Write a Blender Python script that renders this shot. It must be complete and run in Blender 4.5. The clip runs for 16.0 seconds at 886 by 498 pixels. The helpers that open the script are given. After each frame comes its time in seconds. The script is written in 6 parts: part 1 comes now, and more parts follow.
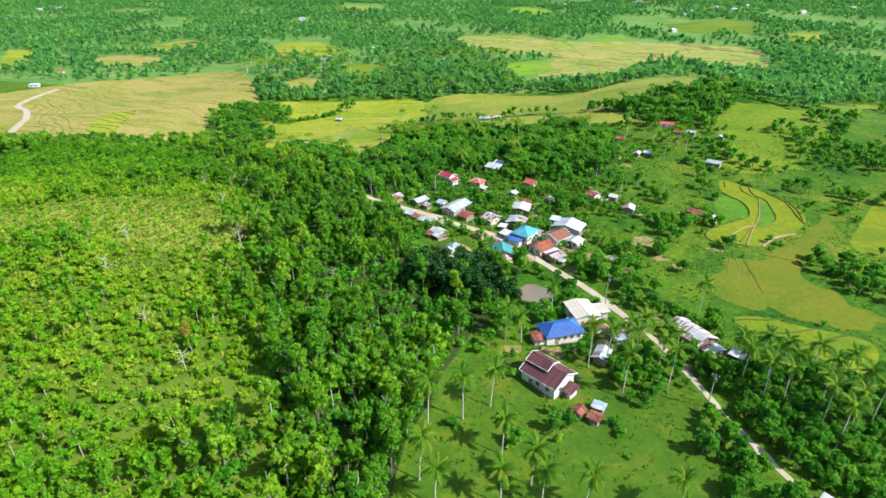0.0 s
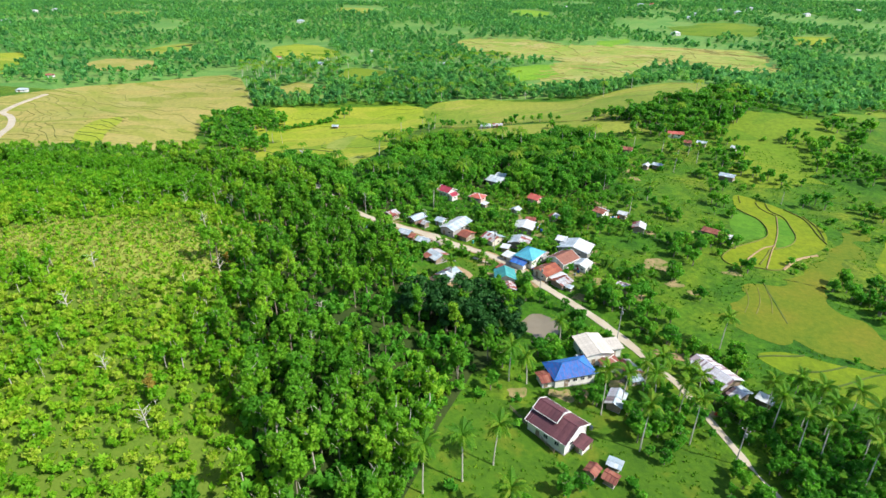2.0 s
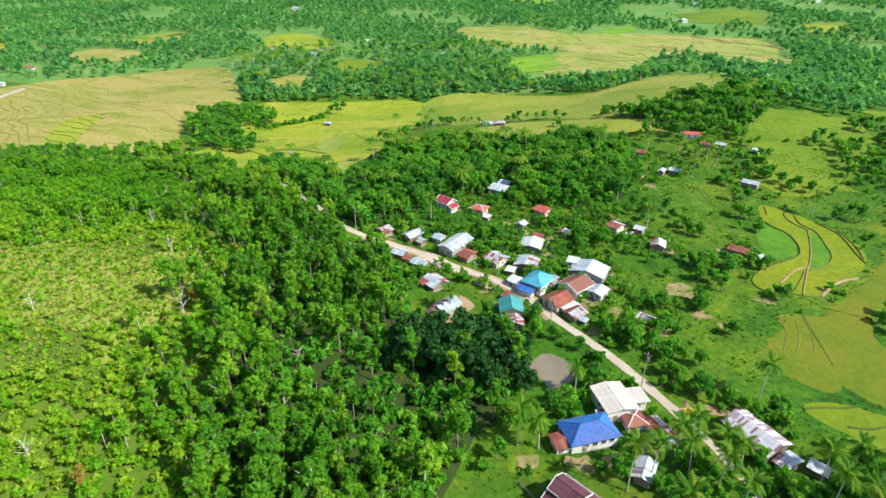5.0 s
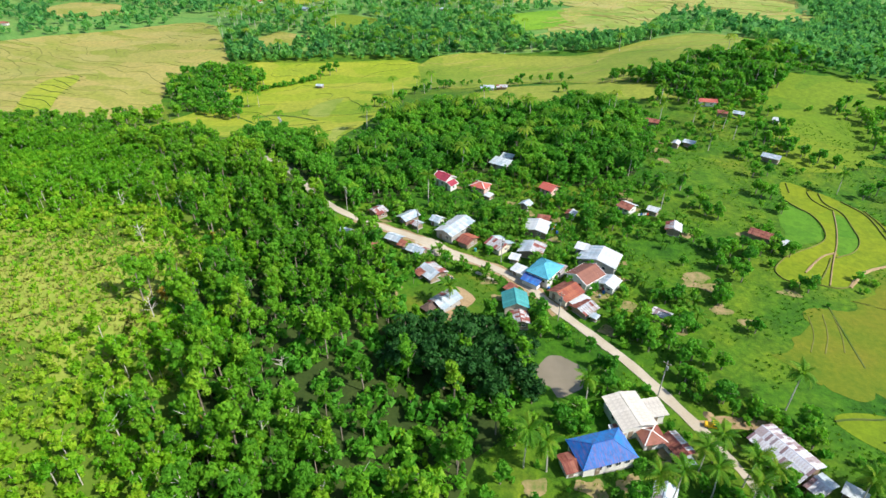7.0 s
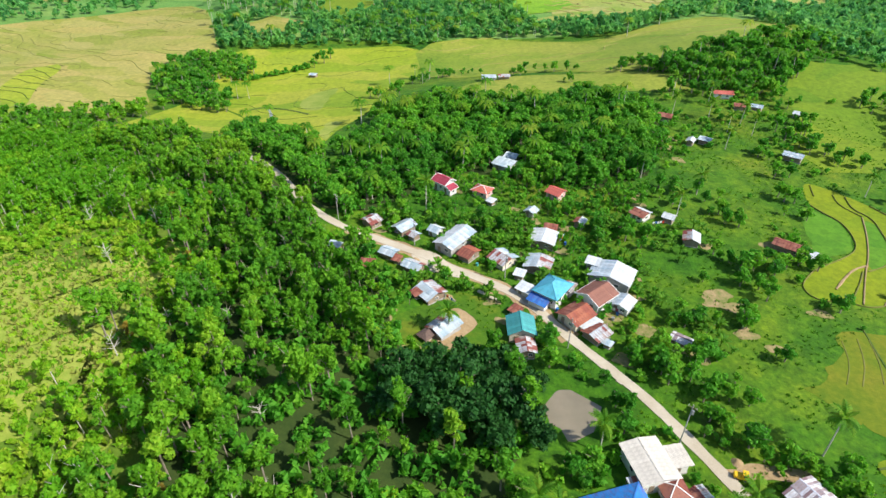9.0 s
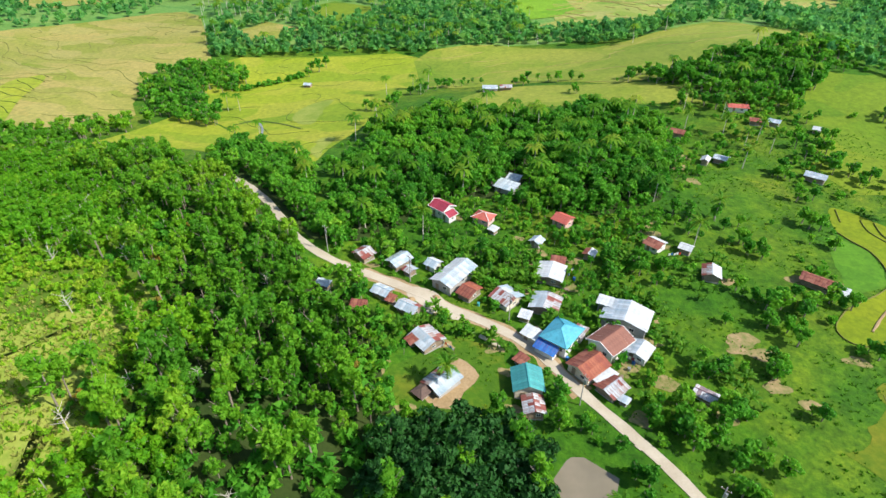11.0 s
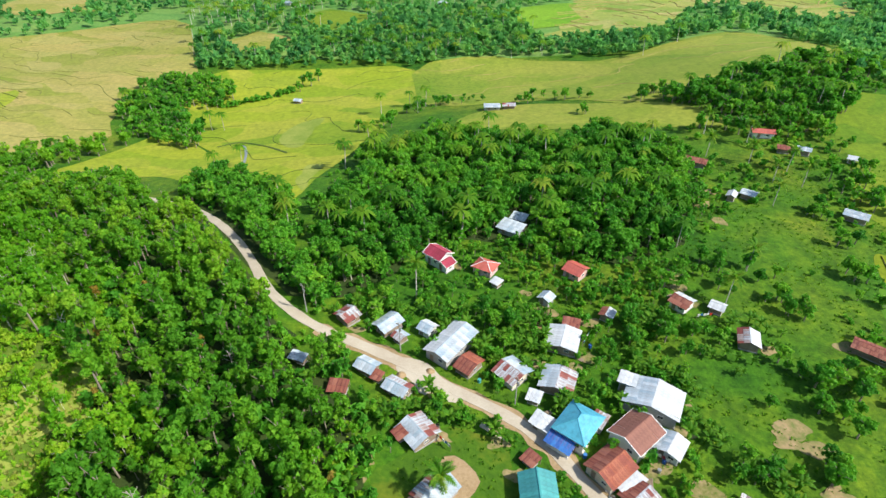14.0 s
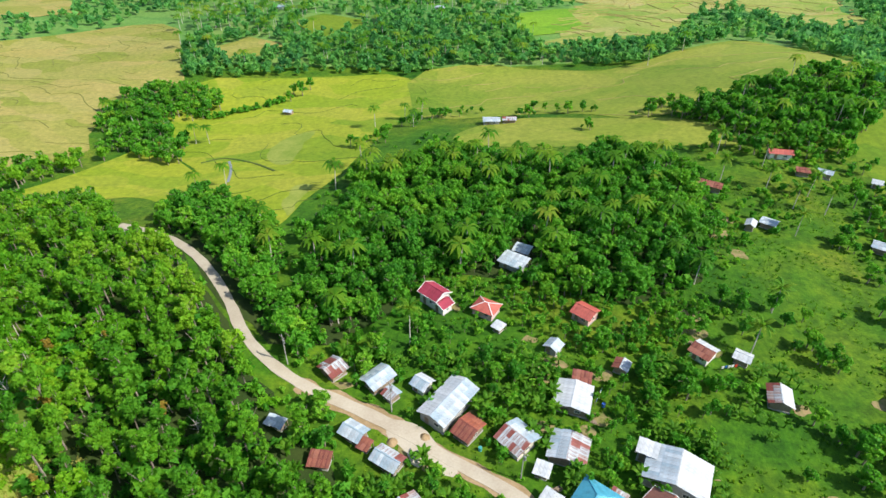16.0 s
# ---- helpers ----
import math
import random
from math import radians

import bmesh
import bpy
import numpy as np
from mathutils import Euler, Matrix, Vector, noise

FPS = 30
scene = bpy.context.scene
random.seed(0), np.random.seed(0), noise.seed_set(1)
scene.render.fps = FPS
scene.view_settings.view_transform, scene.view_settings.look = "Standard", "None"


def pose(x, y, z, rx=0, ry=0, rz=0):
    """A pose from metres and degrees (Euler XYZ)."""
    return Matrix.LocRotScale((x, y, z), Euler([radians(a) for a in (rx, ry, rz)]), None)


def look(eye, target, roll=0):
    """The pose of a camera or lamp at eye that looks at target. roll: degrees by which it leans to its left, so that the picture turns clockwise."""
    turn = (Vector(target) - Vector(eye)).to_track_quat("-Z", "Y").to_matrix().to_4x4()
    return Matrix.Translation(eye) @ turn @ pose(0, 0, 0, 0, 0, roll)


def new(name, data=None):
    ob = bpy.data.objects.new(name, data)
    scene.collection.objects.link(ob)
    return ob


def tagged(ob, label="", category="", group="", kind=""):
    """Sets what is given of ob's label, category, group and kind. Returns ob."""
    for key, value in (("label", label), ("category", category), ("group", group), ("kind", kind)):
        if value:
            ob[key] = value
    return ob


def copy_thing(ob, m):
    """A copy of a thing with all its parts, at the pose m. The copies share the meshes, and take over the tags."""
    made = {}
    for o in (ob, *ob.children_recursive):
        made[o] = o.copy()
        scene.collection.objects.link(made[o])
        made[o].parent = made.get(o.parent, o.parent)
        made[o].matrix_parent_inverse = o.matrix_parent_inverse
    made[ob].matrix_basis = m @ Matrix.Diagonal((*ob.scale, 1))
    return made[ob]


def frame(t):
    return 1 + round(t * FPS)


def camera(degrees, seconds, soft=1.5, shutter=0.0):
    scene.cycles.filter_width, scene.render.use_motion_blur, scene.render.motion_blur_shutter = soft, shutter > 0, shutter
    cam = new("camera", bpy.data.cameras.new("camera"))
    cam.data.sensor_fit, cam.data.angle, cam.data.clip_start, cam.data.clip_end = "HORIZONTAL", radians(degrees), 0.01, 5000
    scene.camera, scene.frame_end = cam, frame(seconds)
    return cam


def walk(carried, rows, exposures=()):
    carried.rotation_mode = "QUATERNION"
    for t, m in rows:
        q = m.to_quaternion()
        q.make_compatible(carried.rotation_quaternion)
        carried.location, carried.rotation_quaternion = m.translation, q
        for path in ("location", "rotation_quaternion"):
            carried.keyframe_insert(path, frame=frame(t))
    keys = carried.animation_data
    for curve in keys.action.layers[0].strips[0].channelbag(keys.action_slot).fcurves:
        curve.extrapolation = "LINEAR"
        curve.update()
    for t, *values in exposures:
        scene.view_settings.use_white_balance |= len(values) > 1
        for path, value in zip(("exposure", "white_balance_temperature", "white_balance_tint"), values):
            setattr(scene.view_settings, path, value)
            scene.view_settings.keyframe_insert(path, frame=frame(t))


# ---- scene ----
cam = camera(77.6, 16.0)
PATH = [
    (0, (0.781, 3.048, 93.985), (0.700, 5.282, 92.869), -0.1),
    (0.5, (0.695, 7.186, 94.117), (0.613, 9.424, 93.004), -0.1),
    (1, (0.623, 11.485, 94.328), (0.542, 13.721, 93.212), -0.0),
    (1.5, (0.685, 15.682, 94.562), (0.604, 17.920, 93.449), 0.0),
    (2, (0.772, 19.758, 94.776), (0.691, 21.995, 93.665), 0.0),
    (2.5, (0.647, 23.905, 94.968), (0.566, 26.144, 93.856), 0.0),
    (3, (0.673, 28.148, 95.340), (0.591, 30.384, 94.226), 0.1),
    (3.5, (0.542, 32.155, 95.523), (0.461, 34.392, 94.410), 0.1),
    (4, (0.596, 36.330, 95.756), (0.514, 38.567, 94.645), 0.1),
    (4.2, (0.590, 38.017, 95.799), (0.510, 40.252, 94.681), -0.1),
    (6.3, (-0.073, 56.620, 96.509), (-0.143, 58.781, 95.254), 0.1),
    (6.5, (-0.129, 58.325, 96.527), (-0.196, 60.476, 95.255), 0.2),
    (7, (-0.217, 62.686, 96.517), (-0.285, 64.806, 95.192), 0.1),
    (7.5, (-0.310, 67.019, 96.570), (-0.375, 69.105, 95.192), 0.1),
    (8, (-0.418, 71.483, 96.749), (-0.481, 73.556, 95.355), 0.1),
    (8.5, (-0.318, 75.862, 96.938), (-0.383, 77.938, 95.544), 0.0),
    (9, (-0.245, 80.155, 97.103), (-0.314, 82.231, 95.711), -0.1),
    (9.2, (-0.222, 81.880, 97.130), (-0.289, 83.955, 95.736), -0.2),
    (11.5, (0.009, 102.290, 98.230), (-0.065, 104.366, 96.840), -0.3),
    (12, (0.066, 106.820, 98.384), (-0.009, 108.895, 96.992), -0.3),
    (12.5, (0.216, 111.243, 98.543), (0.140, 113.320, 97.154), -0.4),
    (13, (0.312, 115.636, 98.639), (0.235, 117.715, 97.251), -0.4),
    (13.5, (0.374, 120.123, 98.833), (0.295, 122.200, 97.445), -0.3),
    (14, (0.446, 124.637, 98.983), (0.369, 126.716, 97.596), -0.3),
    (14.5, (0.331, 129.161, 99.140), (0.256, 131.240, 97.755), -0.2),
    (15, (0.168, 133.683, 99.322), (0.096, 135.762, 97.938), -0.2),
    (15.5, (-0.010, 138.256, 99.407), (-0.075, 140.335, 98.023), -0.0),
    (16, (-0.236, 142.866, 99.645), (-0.297, 144.946, 98.260), 0.1),
]
walk(cam, [(t, look(eye, target, roll)) for t, eye, target, roll in PATH], [(0, 0.56), (7, 0.51), (13, 0.47), (16, 0.41)])

# ---- light ----
SUN_AZ, SUN_EL = 108.0, 44.0  # degrees clockwise from +y, and above the horizon
world = bpy.data.worlds.new("sky")
scene.world = world
world.use_nodes = True
sky = world.node_tree.nodes.new("ShaderNodeTexSky")
sky.sky_type, sky.sun_disc = "NISHITA", False
sky.sun_elevation, sky.sun_rotation = radians(SUN_EL), radians(SUN_AZ)
world.node_tree.links.new(sky.outputs[0], world.node_tree.nodes["Background"].inputs[0])
world.node_tree.nodes["Background"].inputs[1].default_value = 0.14
lamp = bpy.data.lights.new("sun", "SUN")
lamp.energy, lamp.angle, lamp.color = 4.6, radians(0.55), (1.0, 0.95, 0.86)
sun = new("sun", lamp)
way = Vector((math.sin(radians(SUN_AZ)) * math.cos(radians(SUN_EL)), math.cos(radians(SUN_AZ)) * math.cos(radians(SUN_EL)), math.sin(radians(SUN_EL))))
sun.matrix_world = look(way * 300, (0, 0, 0))


# ---- materials ----
def material(name, rough=0.85, metal=0.0):
    m = bpy.data.materials.new(name)
    m.use_nodes = True
    b = m.node_tree.nodes["Principled BSDF"]
    b.inputs["Roughness"].default_value = rough
    b.inputs["Metallic"].default_value = metal
    b.inputs["Specular IOR Level"].default_value = 0.25
    return m, m.node_tree.nodes, m.node_tree.links, b


def coords(n, l, scale):
    tc, mp = n.new("ShaderNodeTexCoord"), n.new("ShaderNodeMapping")
    mp.inputs["Scale"].default_value = scale if isinstance(scale, tuple) else (scale,) * 3
    l.new(tc.outputs["Object"], mp.inputs[0])
    return mp.outputs[0]


def noise_tex(n, l, scale, detail=4.0, rough=0.6):
    t = n.new("ShaderNodeTexNoise")
    t.inputs["Scale"].default_value, t.inputs["Detail"].default_value, t.inputs["Roughness"].default_value = 1.0, detail, rough
    l.new(coords(n, l, scale), t.inputs["Vector"])
    return t.outputs[0]


def ramp(n, l, value, stops):
    r = n.new("ShaderNodeValToRGB")
    e = r.color_ramp.elements
    while len(e) < len(stops):
        e.new(0.5)
    for k, (p, c) in zip(e, stops):
        k.position, k.color = p, (*c, 1)
    l.new(value, r.inputs[0])
    return r.outputs[0]


def mixed(n, l, fac, a, b, mode="MIX"):
    m = n.new("ShaderNodeMix")
    m.data_type, m.blend_type = "RGBA", mode
    for sock, v in ((m.inputs[0], fac), (m.inputs[6], a), (m.inputs[7], b)):
        if isinstance(v, (int, float)):
            sock.default_value = v
        elif isinstance(v, tuple):
            sock.default_value = (*v, 1)
        else:
            l.new(v, sock)
    return m.outputs[2]


def bump(n, l, b, value, strength, distance):
    k = n.new("ShaderNodeBump")
    k.inputs["Strength"].default_value, k.inputs["Distance"].default_value = strength, distance
    l.new(value, k.inputs["Height"])
    l.new(k.outputs[0], b.inputs["Normal"])


def mottled(name, stops_fine, stops_broad, fine, broad, share=0.5, rough=0.9, relief=0.0):
    """A surface with broad patches and fine grain, at sizes given in repeats a metre."""
    m, n, l, b = material(name, rough)
    c = mixed(n, l, share, ramp(n, l, noise_tex(n, l, broad, 4), stops_broad), ramp(n, l, noise_tex(n, l, fine, 6, 0.7), stops_fine))
    l.new(c, b.inputs["Base Color"])
    if relief:
        bump(n, l, b, noise_tex(n, l, fine * 1.7, 5), 0.8, relief)
    return m


def plots(name, cols, cell, warp, rough=0.9):
    """Farmed land: warped plots, each of its own ripeness, with rows and grain."""
    m, n, l, b = material(name, rough)
    v = n.new("ShaderNodeTexVoronoi")
    v.inputs["Scale"].default_value = 1.0
    nz = n.new("ShaderNodeTexNoise")
    nz.inputs["Scale"].default_value = 0.02
    tc = n.new("ShaderNodeTexCoord")
    l.new(tc.outputs["Object"], nz.inputs["Vector"])
    off = n.new("ShaderNodeVectorMath")
    off.operation = "MULTIPLY_ADD"
    l.new(nz.outputs["Color"], off.inputs[0])
    off.inputs[1].default_value = (warp, warp, 0)
    l.new(tc.outputs["Object"], off.inputs[2])
    mp = n.new("ShaderNodeMapping")
    mp.inputs["Scale"].default_value, mp.inputs["Rotation"].default_value = (1 / (cell * 2.2), 1 / cell, 0.0), (0, 0, 0.25)
    l.new(off.outputs[0], mp.inputs[0])
    l.new(mp.outputs[0], v.inputs["Vector"])
    sep = n.new("ShaderNodeSeparateColor")
    l.new(v.outputs["Color"], sep.inputs[0])
    plot = ramp(n, l, sep.outputs[0], [(k / (len(cols) - 1) * 0.9 + 0.05, c) for k, c in enumerate(cols)])
    broad = ramp(n, l, noise_tex(n, l, 0.012, 4), [(0.3, cols[0]), (0.5, cols[len(cols) // 2]), (0.7, cols[-1])])
    c = mixed(n, l, 0.4, plot, broad)
    c = mixed(n, l, 0.75, c, ramp(n, l, noise_tex(n, l, 0.35, 7, 0.8), [(0.3, (0.45, 0.52, 0.45)), (0.7, (1.45, 1.38, 1.3))]), "MULTIPLY")
    l.new(c, b.inputs["Base Color"])
    return m


def leafy(name, cols, translucent=0.5):
    """Foliage: each plant its own tint, each leaf clump a little off it."""
    m, n, l, b = material(name, 0.6)
    at, oi, ge = n.new("ShaderNodeAttribute"), n.new("ShaderNodeObjectInfo"), n.new("ShaderNodeNewGeometry")
    at.attribute_name = "tint"
    alone = n.new("ShaderNodeMath")
    alone.operation = "LESS_THAN"
    l.new(at.outputs["Fac"], alone.inputs[0])
    alone.inputs[1].default_value = 0.001
    fr = n.new("ShaderNodeMath")
    fr.operation = "MULTIPLY_ADD"
    l.new(alone.outputs[0], fr.inputs[0])
    l.new(oi.outputs["Random"], fr.inputs[1])
    l.new(at.outputs["Fac"], fr.inputs[2])
    mr = n.new("ShaderNodeMath")
    mr.operation = "MULTIPLY_ADD"
    l.new(ge.outputs["Random Per Island"], mr.inputs[0])
    mr.inputs[1].default_value = 0.3
    sc = n.new("ShaderNodeMath")
    sc.operation = "MULTIPLY"
    l.new(fr.outputs[0], sc.inputs[0])
    sc.inputs[1].default_value = 0.7
    l.new(sc.outputs[0], mr.inputs[2])
    c = ramp(n, l, mr.outputs[0], [(k / (len(cols) - 1), c) for k, c in enumerate(cols)])
    c = mixed(n, l, 0.5, c, ramp(n, l, noise_tex(n, l, 0.03, 3), [(0.35, (0.8, 0.9, 0.85)), (0.65, (1.15, 1.08, 0.95))]), "MULTIPLY")
    c = mixed(n, l, 0.6, c, ramp(n, l, noise_tex(n, l, 1.6, 4, 0.7), [(0.3, (0.66, 0.74, 0.7)), (0.7, (1.36, 1.26, 1.2))]), "MULTIPLY")
    l.new(c, b.inputs["Base Color"])
    bump(n, l, b, noise_tex(n, l, 2.6, 3), 0.7, 0.35)
    tr = n.new("ShaderNodeBsdfTranslucent")
    l.new(c, tr.inputs[0])
    mx = n.new("ShaderNodeMixShader")
    mx.inputs[0].default_value = translucent
    l.new(b.outputs[0], mx.inputs[1])
    l.new(tr.outputs[0], mx.inputs[2])
    l.new(mx.outputs[0], n["Material Output"].inputs[0])
    return m


def sheet_metal(name, cols, rust, rust_share, rough=0.45, metal=0.0):
    """Roofing sheets: each sheet its own shade out of cols, with streaks of rust down the slope."""
    m, n, l, b = material(name, rough, metal)
    oi = n.new("ShaderNodeObjectInfo")
    r = ramp(n, l, oi.outputs["Random"], [(k / len(cols), c) for k, c in enumerate(cols)])
    n["Color Ramp"].color_ramp.interpolation = "CONSTANT"
    st = noise_tex(n, l, (3.0, 0.35, 1.0), 5, 0.7)
    k = ramp(n, l, st, [(max(0.0, 0.62 - rust_share * 0.5), (0, 0, 0)), (min(1.0, 0.78 - rust_share * 0.4), (1, 1, 1))])
    c = mixed(n, l, k, r, rust)
    c = mixed(n, l, 0.8, c, ramp(n, l, noise_tex(n, l, 0.9, 6, 0.7), [(0.28, (0.55, 0.53, 0.52)), (0.5, (0.95, 0.95, 0.95)), (0.7, (1.12, 1.12, 1.1))]), "MULTIPLY")
    l.new(c, b.inputs["Base Color"])
    return m


RUST = (0.20, 0.065, 0.035)
M = {
    "ground": None,
    "meadow": mottled("meadow", [(0.3, (0.024, 0.080, 0.003)), (0.7, (0.084, 0.176, 0.005))], [(0.35, (0.031, 0.091, 0.004)), (0.52, (0.055, 0.136, 0.005)), (0.66, (0.168, 0.166, 0.014))], 0.8, 0.10, 0.5, 0.9, 0.15),
    "straw": mottled("straw_grass", [(0.3, (0.129, 0.212, 0.016)), (0.7, (0.310, 0.340, 0.064))], [(0.35, (0.129, 0.221, 0.016)), (0.65, (0.318, 0.340, 0.072))], 0.8, 0.07, 0.5, 0.95, 0.15),
    "scrub_floor": mottled("scrub_floor", [(0.3, (0.043, 0.115, 0.006)), (0.7, (0.130, 0.202, 0.020))], [(0.35, (0.050, 0.122, 0.006)), (0.65, (0.158, 0.202, 0.028))], 0.9, 0.04, 0.5, 0.95, 0.2),
    # leaf litter, its colour darkened to hold the shade between trees
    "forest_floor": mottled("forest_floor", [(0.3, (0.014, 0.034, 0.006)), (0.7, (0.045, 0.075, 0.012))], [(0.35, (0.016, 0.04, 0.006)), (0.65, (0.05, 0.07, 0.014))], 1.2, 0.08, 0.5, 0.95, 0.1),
    "worn": mottled("worn_grass", [(0.36, (0.05, 0.14, 0.01)), (0.52, (0.24, 0.19, 0.08)), (0.7, (0.40, 0.29, 0.16))], [(0.35, (0.10, 0.15, 0.02)), (0.6, (0.36, 0.26, 0.14))], 0.7, 0.16, 0.55, 0.95, 0.05),
    "dirt": mottled("bare_earth", [(0.3, (0.22, 0.15, 0.07)), (0.7, (0.42, 0.30, 0.17))], [(0.35, (0.24, 0.17, 0.08)), (0.65, (0.40, 0.29, 0.17))], 1.6, 0.2, 0.5, 0.95, 0.05),
    "road": mottled("pale_concrete", [(0.3, (0.36, 0.31, 0.23)), (0.7, (0.52, 0.46, 0.36))], [(0.35, (0.36, 0.30, 0.22)), (0.65, (0.50, 0.45, 0.36))], 2.2, 0.15, 0.5, 0.9, 0.02),
    "pond": None,
    "tan_field": plots("harvested_field", [(0.151, 0.212, 0.016), (0.261, 0.261, 0.058), (0.332, 0.278, 0.086), (0.300, 0.286, 0.086), (0.197, 0.237, 0.029)], 14, 60),
    "yellow_field": plots("ripe_rice", [(0.117, 0.221, 0.009), (0.207, 0.285, 0.012), (0.270, 0.317, 0.020), (0.324, 0.322, 0.041), (0.162, 0.258, 0.011)], 17, 50),
    "olive_field": plots("stubble_slope", [(0.12, 0.21, 0.012), (0.19, 0.26, 0.024), (0.27, 0.285, 0.045), (0.16, 0.24, 0.016)], 20, 60),
    "terrace_field": plots("terrace_rice", [(0.081, 0.170, 0.003), (0.151, 0.213, 0.004), (0.189, 0.227, 0.005), (0.104, 0.189, 0.003)], 11, 30),
    "pasture": plots("grazed_pasture", [(0.058, 0.157, 0.005), (0.103, 0.200, 0.007), (0.156, 0.223, 0.011), (0.079, 0.181, 0.006)], 24, 50),
    "fallow": mottled("fallow_terraces", [(0.3, (0.050, 0.105, 0.004)), (0.7, (0.19, 0.20, 0.012))], [(0.35, (0.050, 0.135, 0.004)), (0.5, (0.115, 0.16, 0.006)), (0.65, (0.18, 0.165, 0.014))], 0.7, 0.05, 0.5, 0.95, 0.15),
    "mixed_field": plots("mixed_crops", [(0.106, 0.239, 0.014), (0.176, 0.276, 0.025), (0.299, 0.304, 0.080), (0.211, 0.304, 0.030), (0.352, 0.313, 0.120)], 16, 90),
    "paddy_green": plots("young_rice", [(0.051, 0.162, 0.007), (0.072, 0.196, 0.009), (0.093, 0.212, 0.011)], 9, 20),
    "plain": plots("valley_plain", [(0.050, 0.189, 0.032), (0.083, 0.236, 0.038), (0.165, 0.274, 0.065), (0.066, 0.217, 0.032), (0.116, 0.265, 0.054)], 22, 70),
    "far_green": plots("green_paddy", [(0.10, 0.24, 0.010), (0.15, 0.31, 0.014), (0.20, 0.34, 0.02)], 20, 40),
    "bund": mottled("field_bund", [(0.3, (0.03, 0.08, 0.01)), (0.7, (0.10, 0.16, 0.025))], [(0.35, (0.04, 0.09, 0.01)), (0.65, (0.14, 0.15, 0.04))], 1.0, 0.1),
    "bund_olive": mottled("olive_bund", [(0.3, (0.09, 0.12, 0.018)), (0.7, (0.20, 0.20, 0.05))], [(0.35, (0.12, 0.14, 0.025)), (0.65, (0.22, 0.20, 0.06))], 1.0, 0.1),
    "bund_dry": mottled("dry_bund", [(0.3, (0.16, 0.17, 0.03)), (0.7, (0.36, 0.30, 0.10))], [(0.35, (0.20, 0.20, 0.04)), (0.65, (0.36, 0.28, 0.11))], 1.0, 0.1),
    "leaf_hill": leafy("hill_leaf", [(0.093, 0.340, 0.013), (0.152, 0.422, 0.014), (0.223, 0.484, 0.018), (0.320, 0.525, 0.025), (0.445, 0.535, 0.072)]),
    "leaf_forest": leafy("forest_leaf", [(0.050, 0.246, 0.021), (0.092, 0.347, 0.025), (0.159, 0.448, 0.029), (0.307, 0.560, 0.042)]),
    "leaf_west": leafy("west_wood_leaf", [(0.060, 0.243, 0.014), (0.112, 0.346, 0.018), (0.190, 0.443, 0.020), (0.333, 0.540, 0.035)]),
    "leaf_dark": leafy("dark_leaf", [(0.010, 0.060, 0.012), (0.018, 0.092, 0.014), (0.028, 0.12, 0.014)], 0.2),
    # paler and bluer than near leaves: distance haze put into the leaf colour
    "leaf_far_haze": leafy("hazed_far_leaf", [(0.063, 0.252, 0.081), (0.109, 0.360, 0.092), (0.172, 0.456, 0.098), (0.299, 0.540, 0.109)]),
    "leaf_dry": leafy("yellowed_leaf", [(0.30, 0.22, 0.03), (0.42, 0.30, 0.05), (0.35, 0.30, 0.06)]),
    "leaf_palm": leafy("palm_leaf", [(0.049, 0.181, 0.009), (0.092, 0.272, 0.012), (0.171, 0.348, 0.019), (0.306, 0.393, 0.037)]),
    "leaf_banana": leafy("banana_leaf", [(0.05, 0.18, 0.01), (0.09, 0.26, 0.012), (0.15, 0.33, 0.02)]),
    "grass": leafy("grass_tuft", [(0.039, 0.152, 0.004), (0.078, 0.246, 0.006), (0.143, 0.328, 0.010), (0.247, 0.351, 0.022)]),
    "straw_tuft": leafy("straw_tuft", [(0.204, 0.258, 0.040), (0.340, 0.368, 0.080), (0.425, 0.405, 0.120)]),
    "bark": mottled("bark", [(0.3, (0.14, 0.11, 0.08)), (0.7, (0.36, 0.31, 0.25))], [(0.35, (0.18, 0.14, 0.10)), (0.65, (0.34, 0.30, 0.25))], 3.0, 0.6),
    "pale_bark": mottled("pale_bark", [(0.3, (0.40, 0.36, 0.30)), (0.7, (0.62, 0.58, 0.52))], [(0.35, (0.42, 0.38, 0.33)), (0.65, (0.60, 0.57, 0.50))], 3.0, 0.6),
    "plaster": mottled("white_plaster", [(0.3, (0.62, 0.60, 0.56)), (0.7, (0.80, 0.79, 0.76))], [(0.35, (0.62, 0.60, 0.55)), (0.65, (0.80, 0.79, 0.75))], 2.5, 0.4, 0.5, 0.8),
    "cream": mottled("cream_wall", [(0.3, (0.55, 0.48, 0.36)), (0.7, (0.72, 0.65, 0.52))], [(0.35, (0.54, 0.46, 0.35)), (0.65, (0.72, 0.66, 0.54))], 2.5, 0.4, 0.5, 0.85),
    "block": mottled("grey_block", [(0.3, (0.26, 0.25, 0.24)), (0.7, (0.45, 0.44, 0.42))], [(0.35, (0.28, 0.27, 0.25)), (0.65, (0.44, 0.42, 0.40))], 2.5, 0.4, 0.5, 0.9),
    "timber": mottled("weathered_timber", [(0.3, (0.16, 0.11, 0.075)), (0.7, (0.36, 0.28, 0.20))], [(0.35, (0.18, 0.13, 0.09)), (0.65, (0.34, 0.27, 0.20))], 3.5, 0.5, 0.5, 0.9),
    "pink": mottled("pink_wall", [(0.3, (0.55, 0.33, 0.30)), (0.7, (0.70, 0.46, 0.42))], [(0.35, (0.56, 0.34, 0.31)), (0.65, (0.70, 0.47, 0.43))], 2.5, 0.4, 0.5, 0.85),
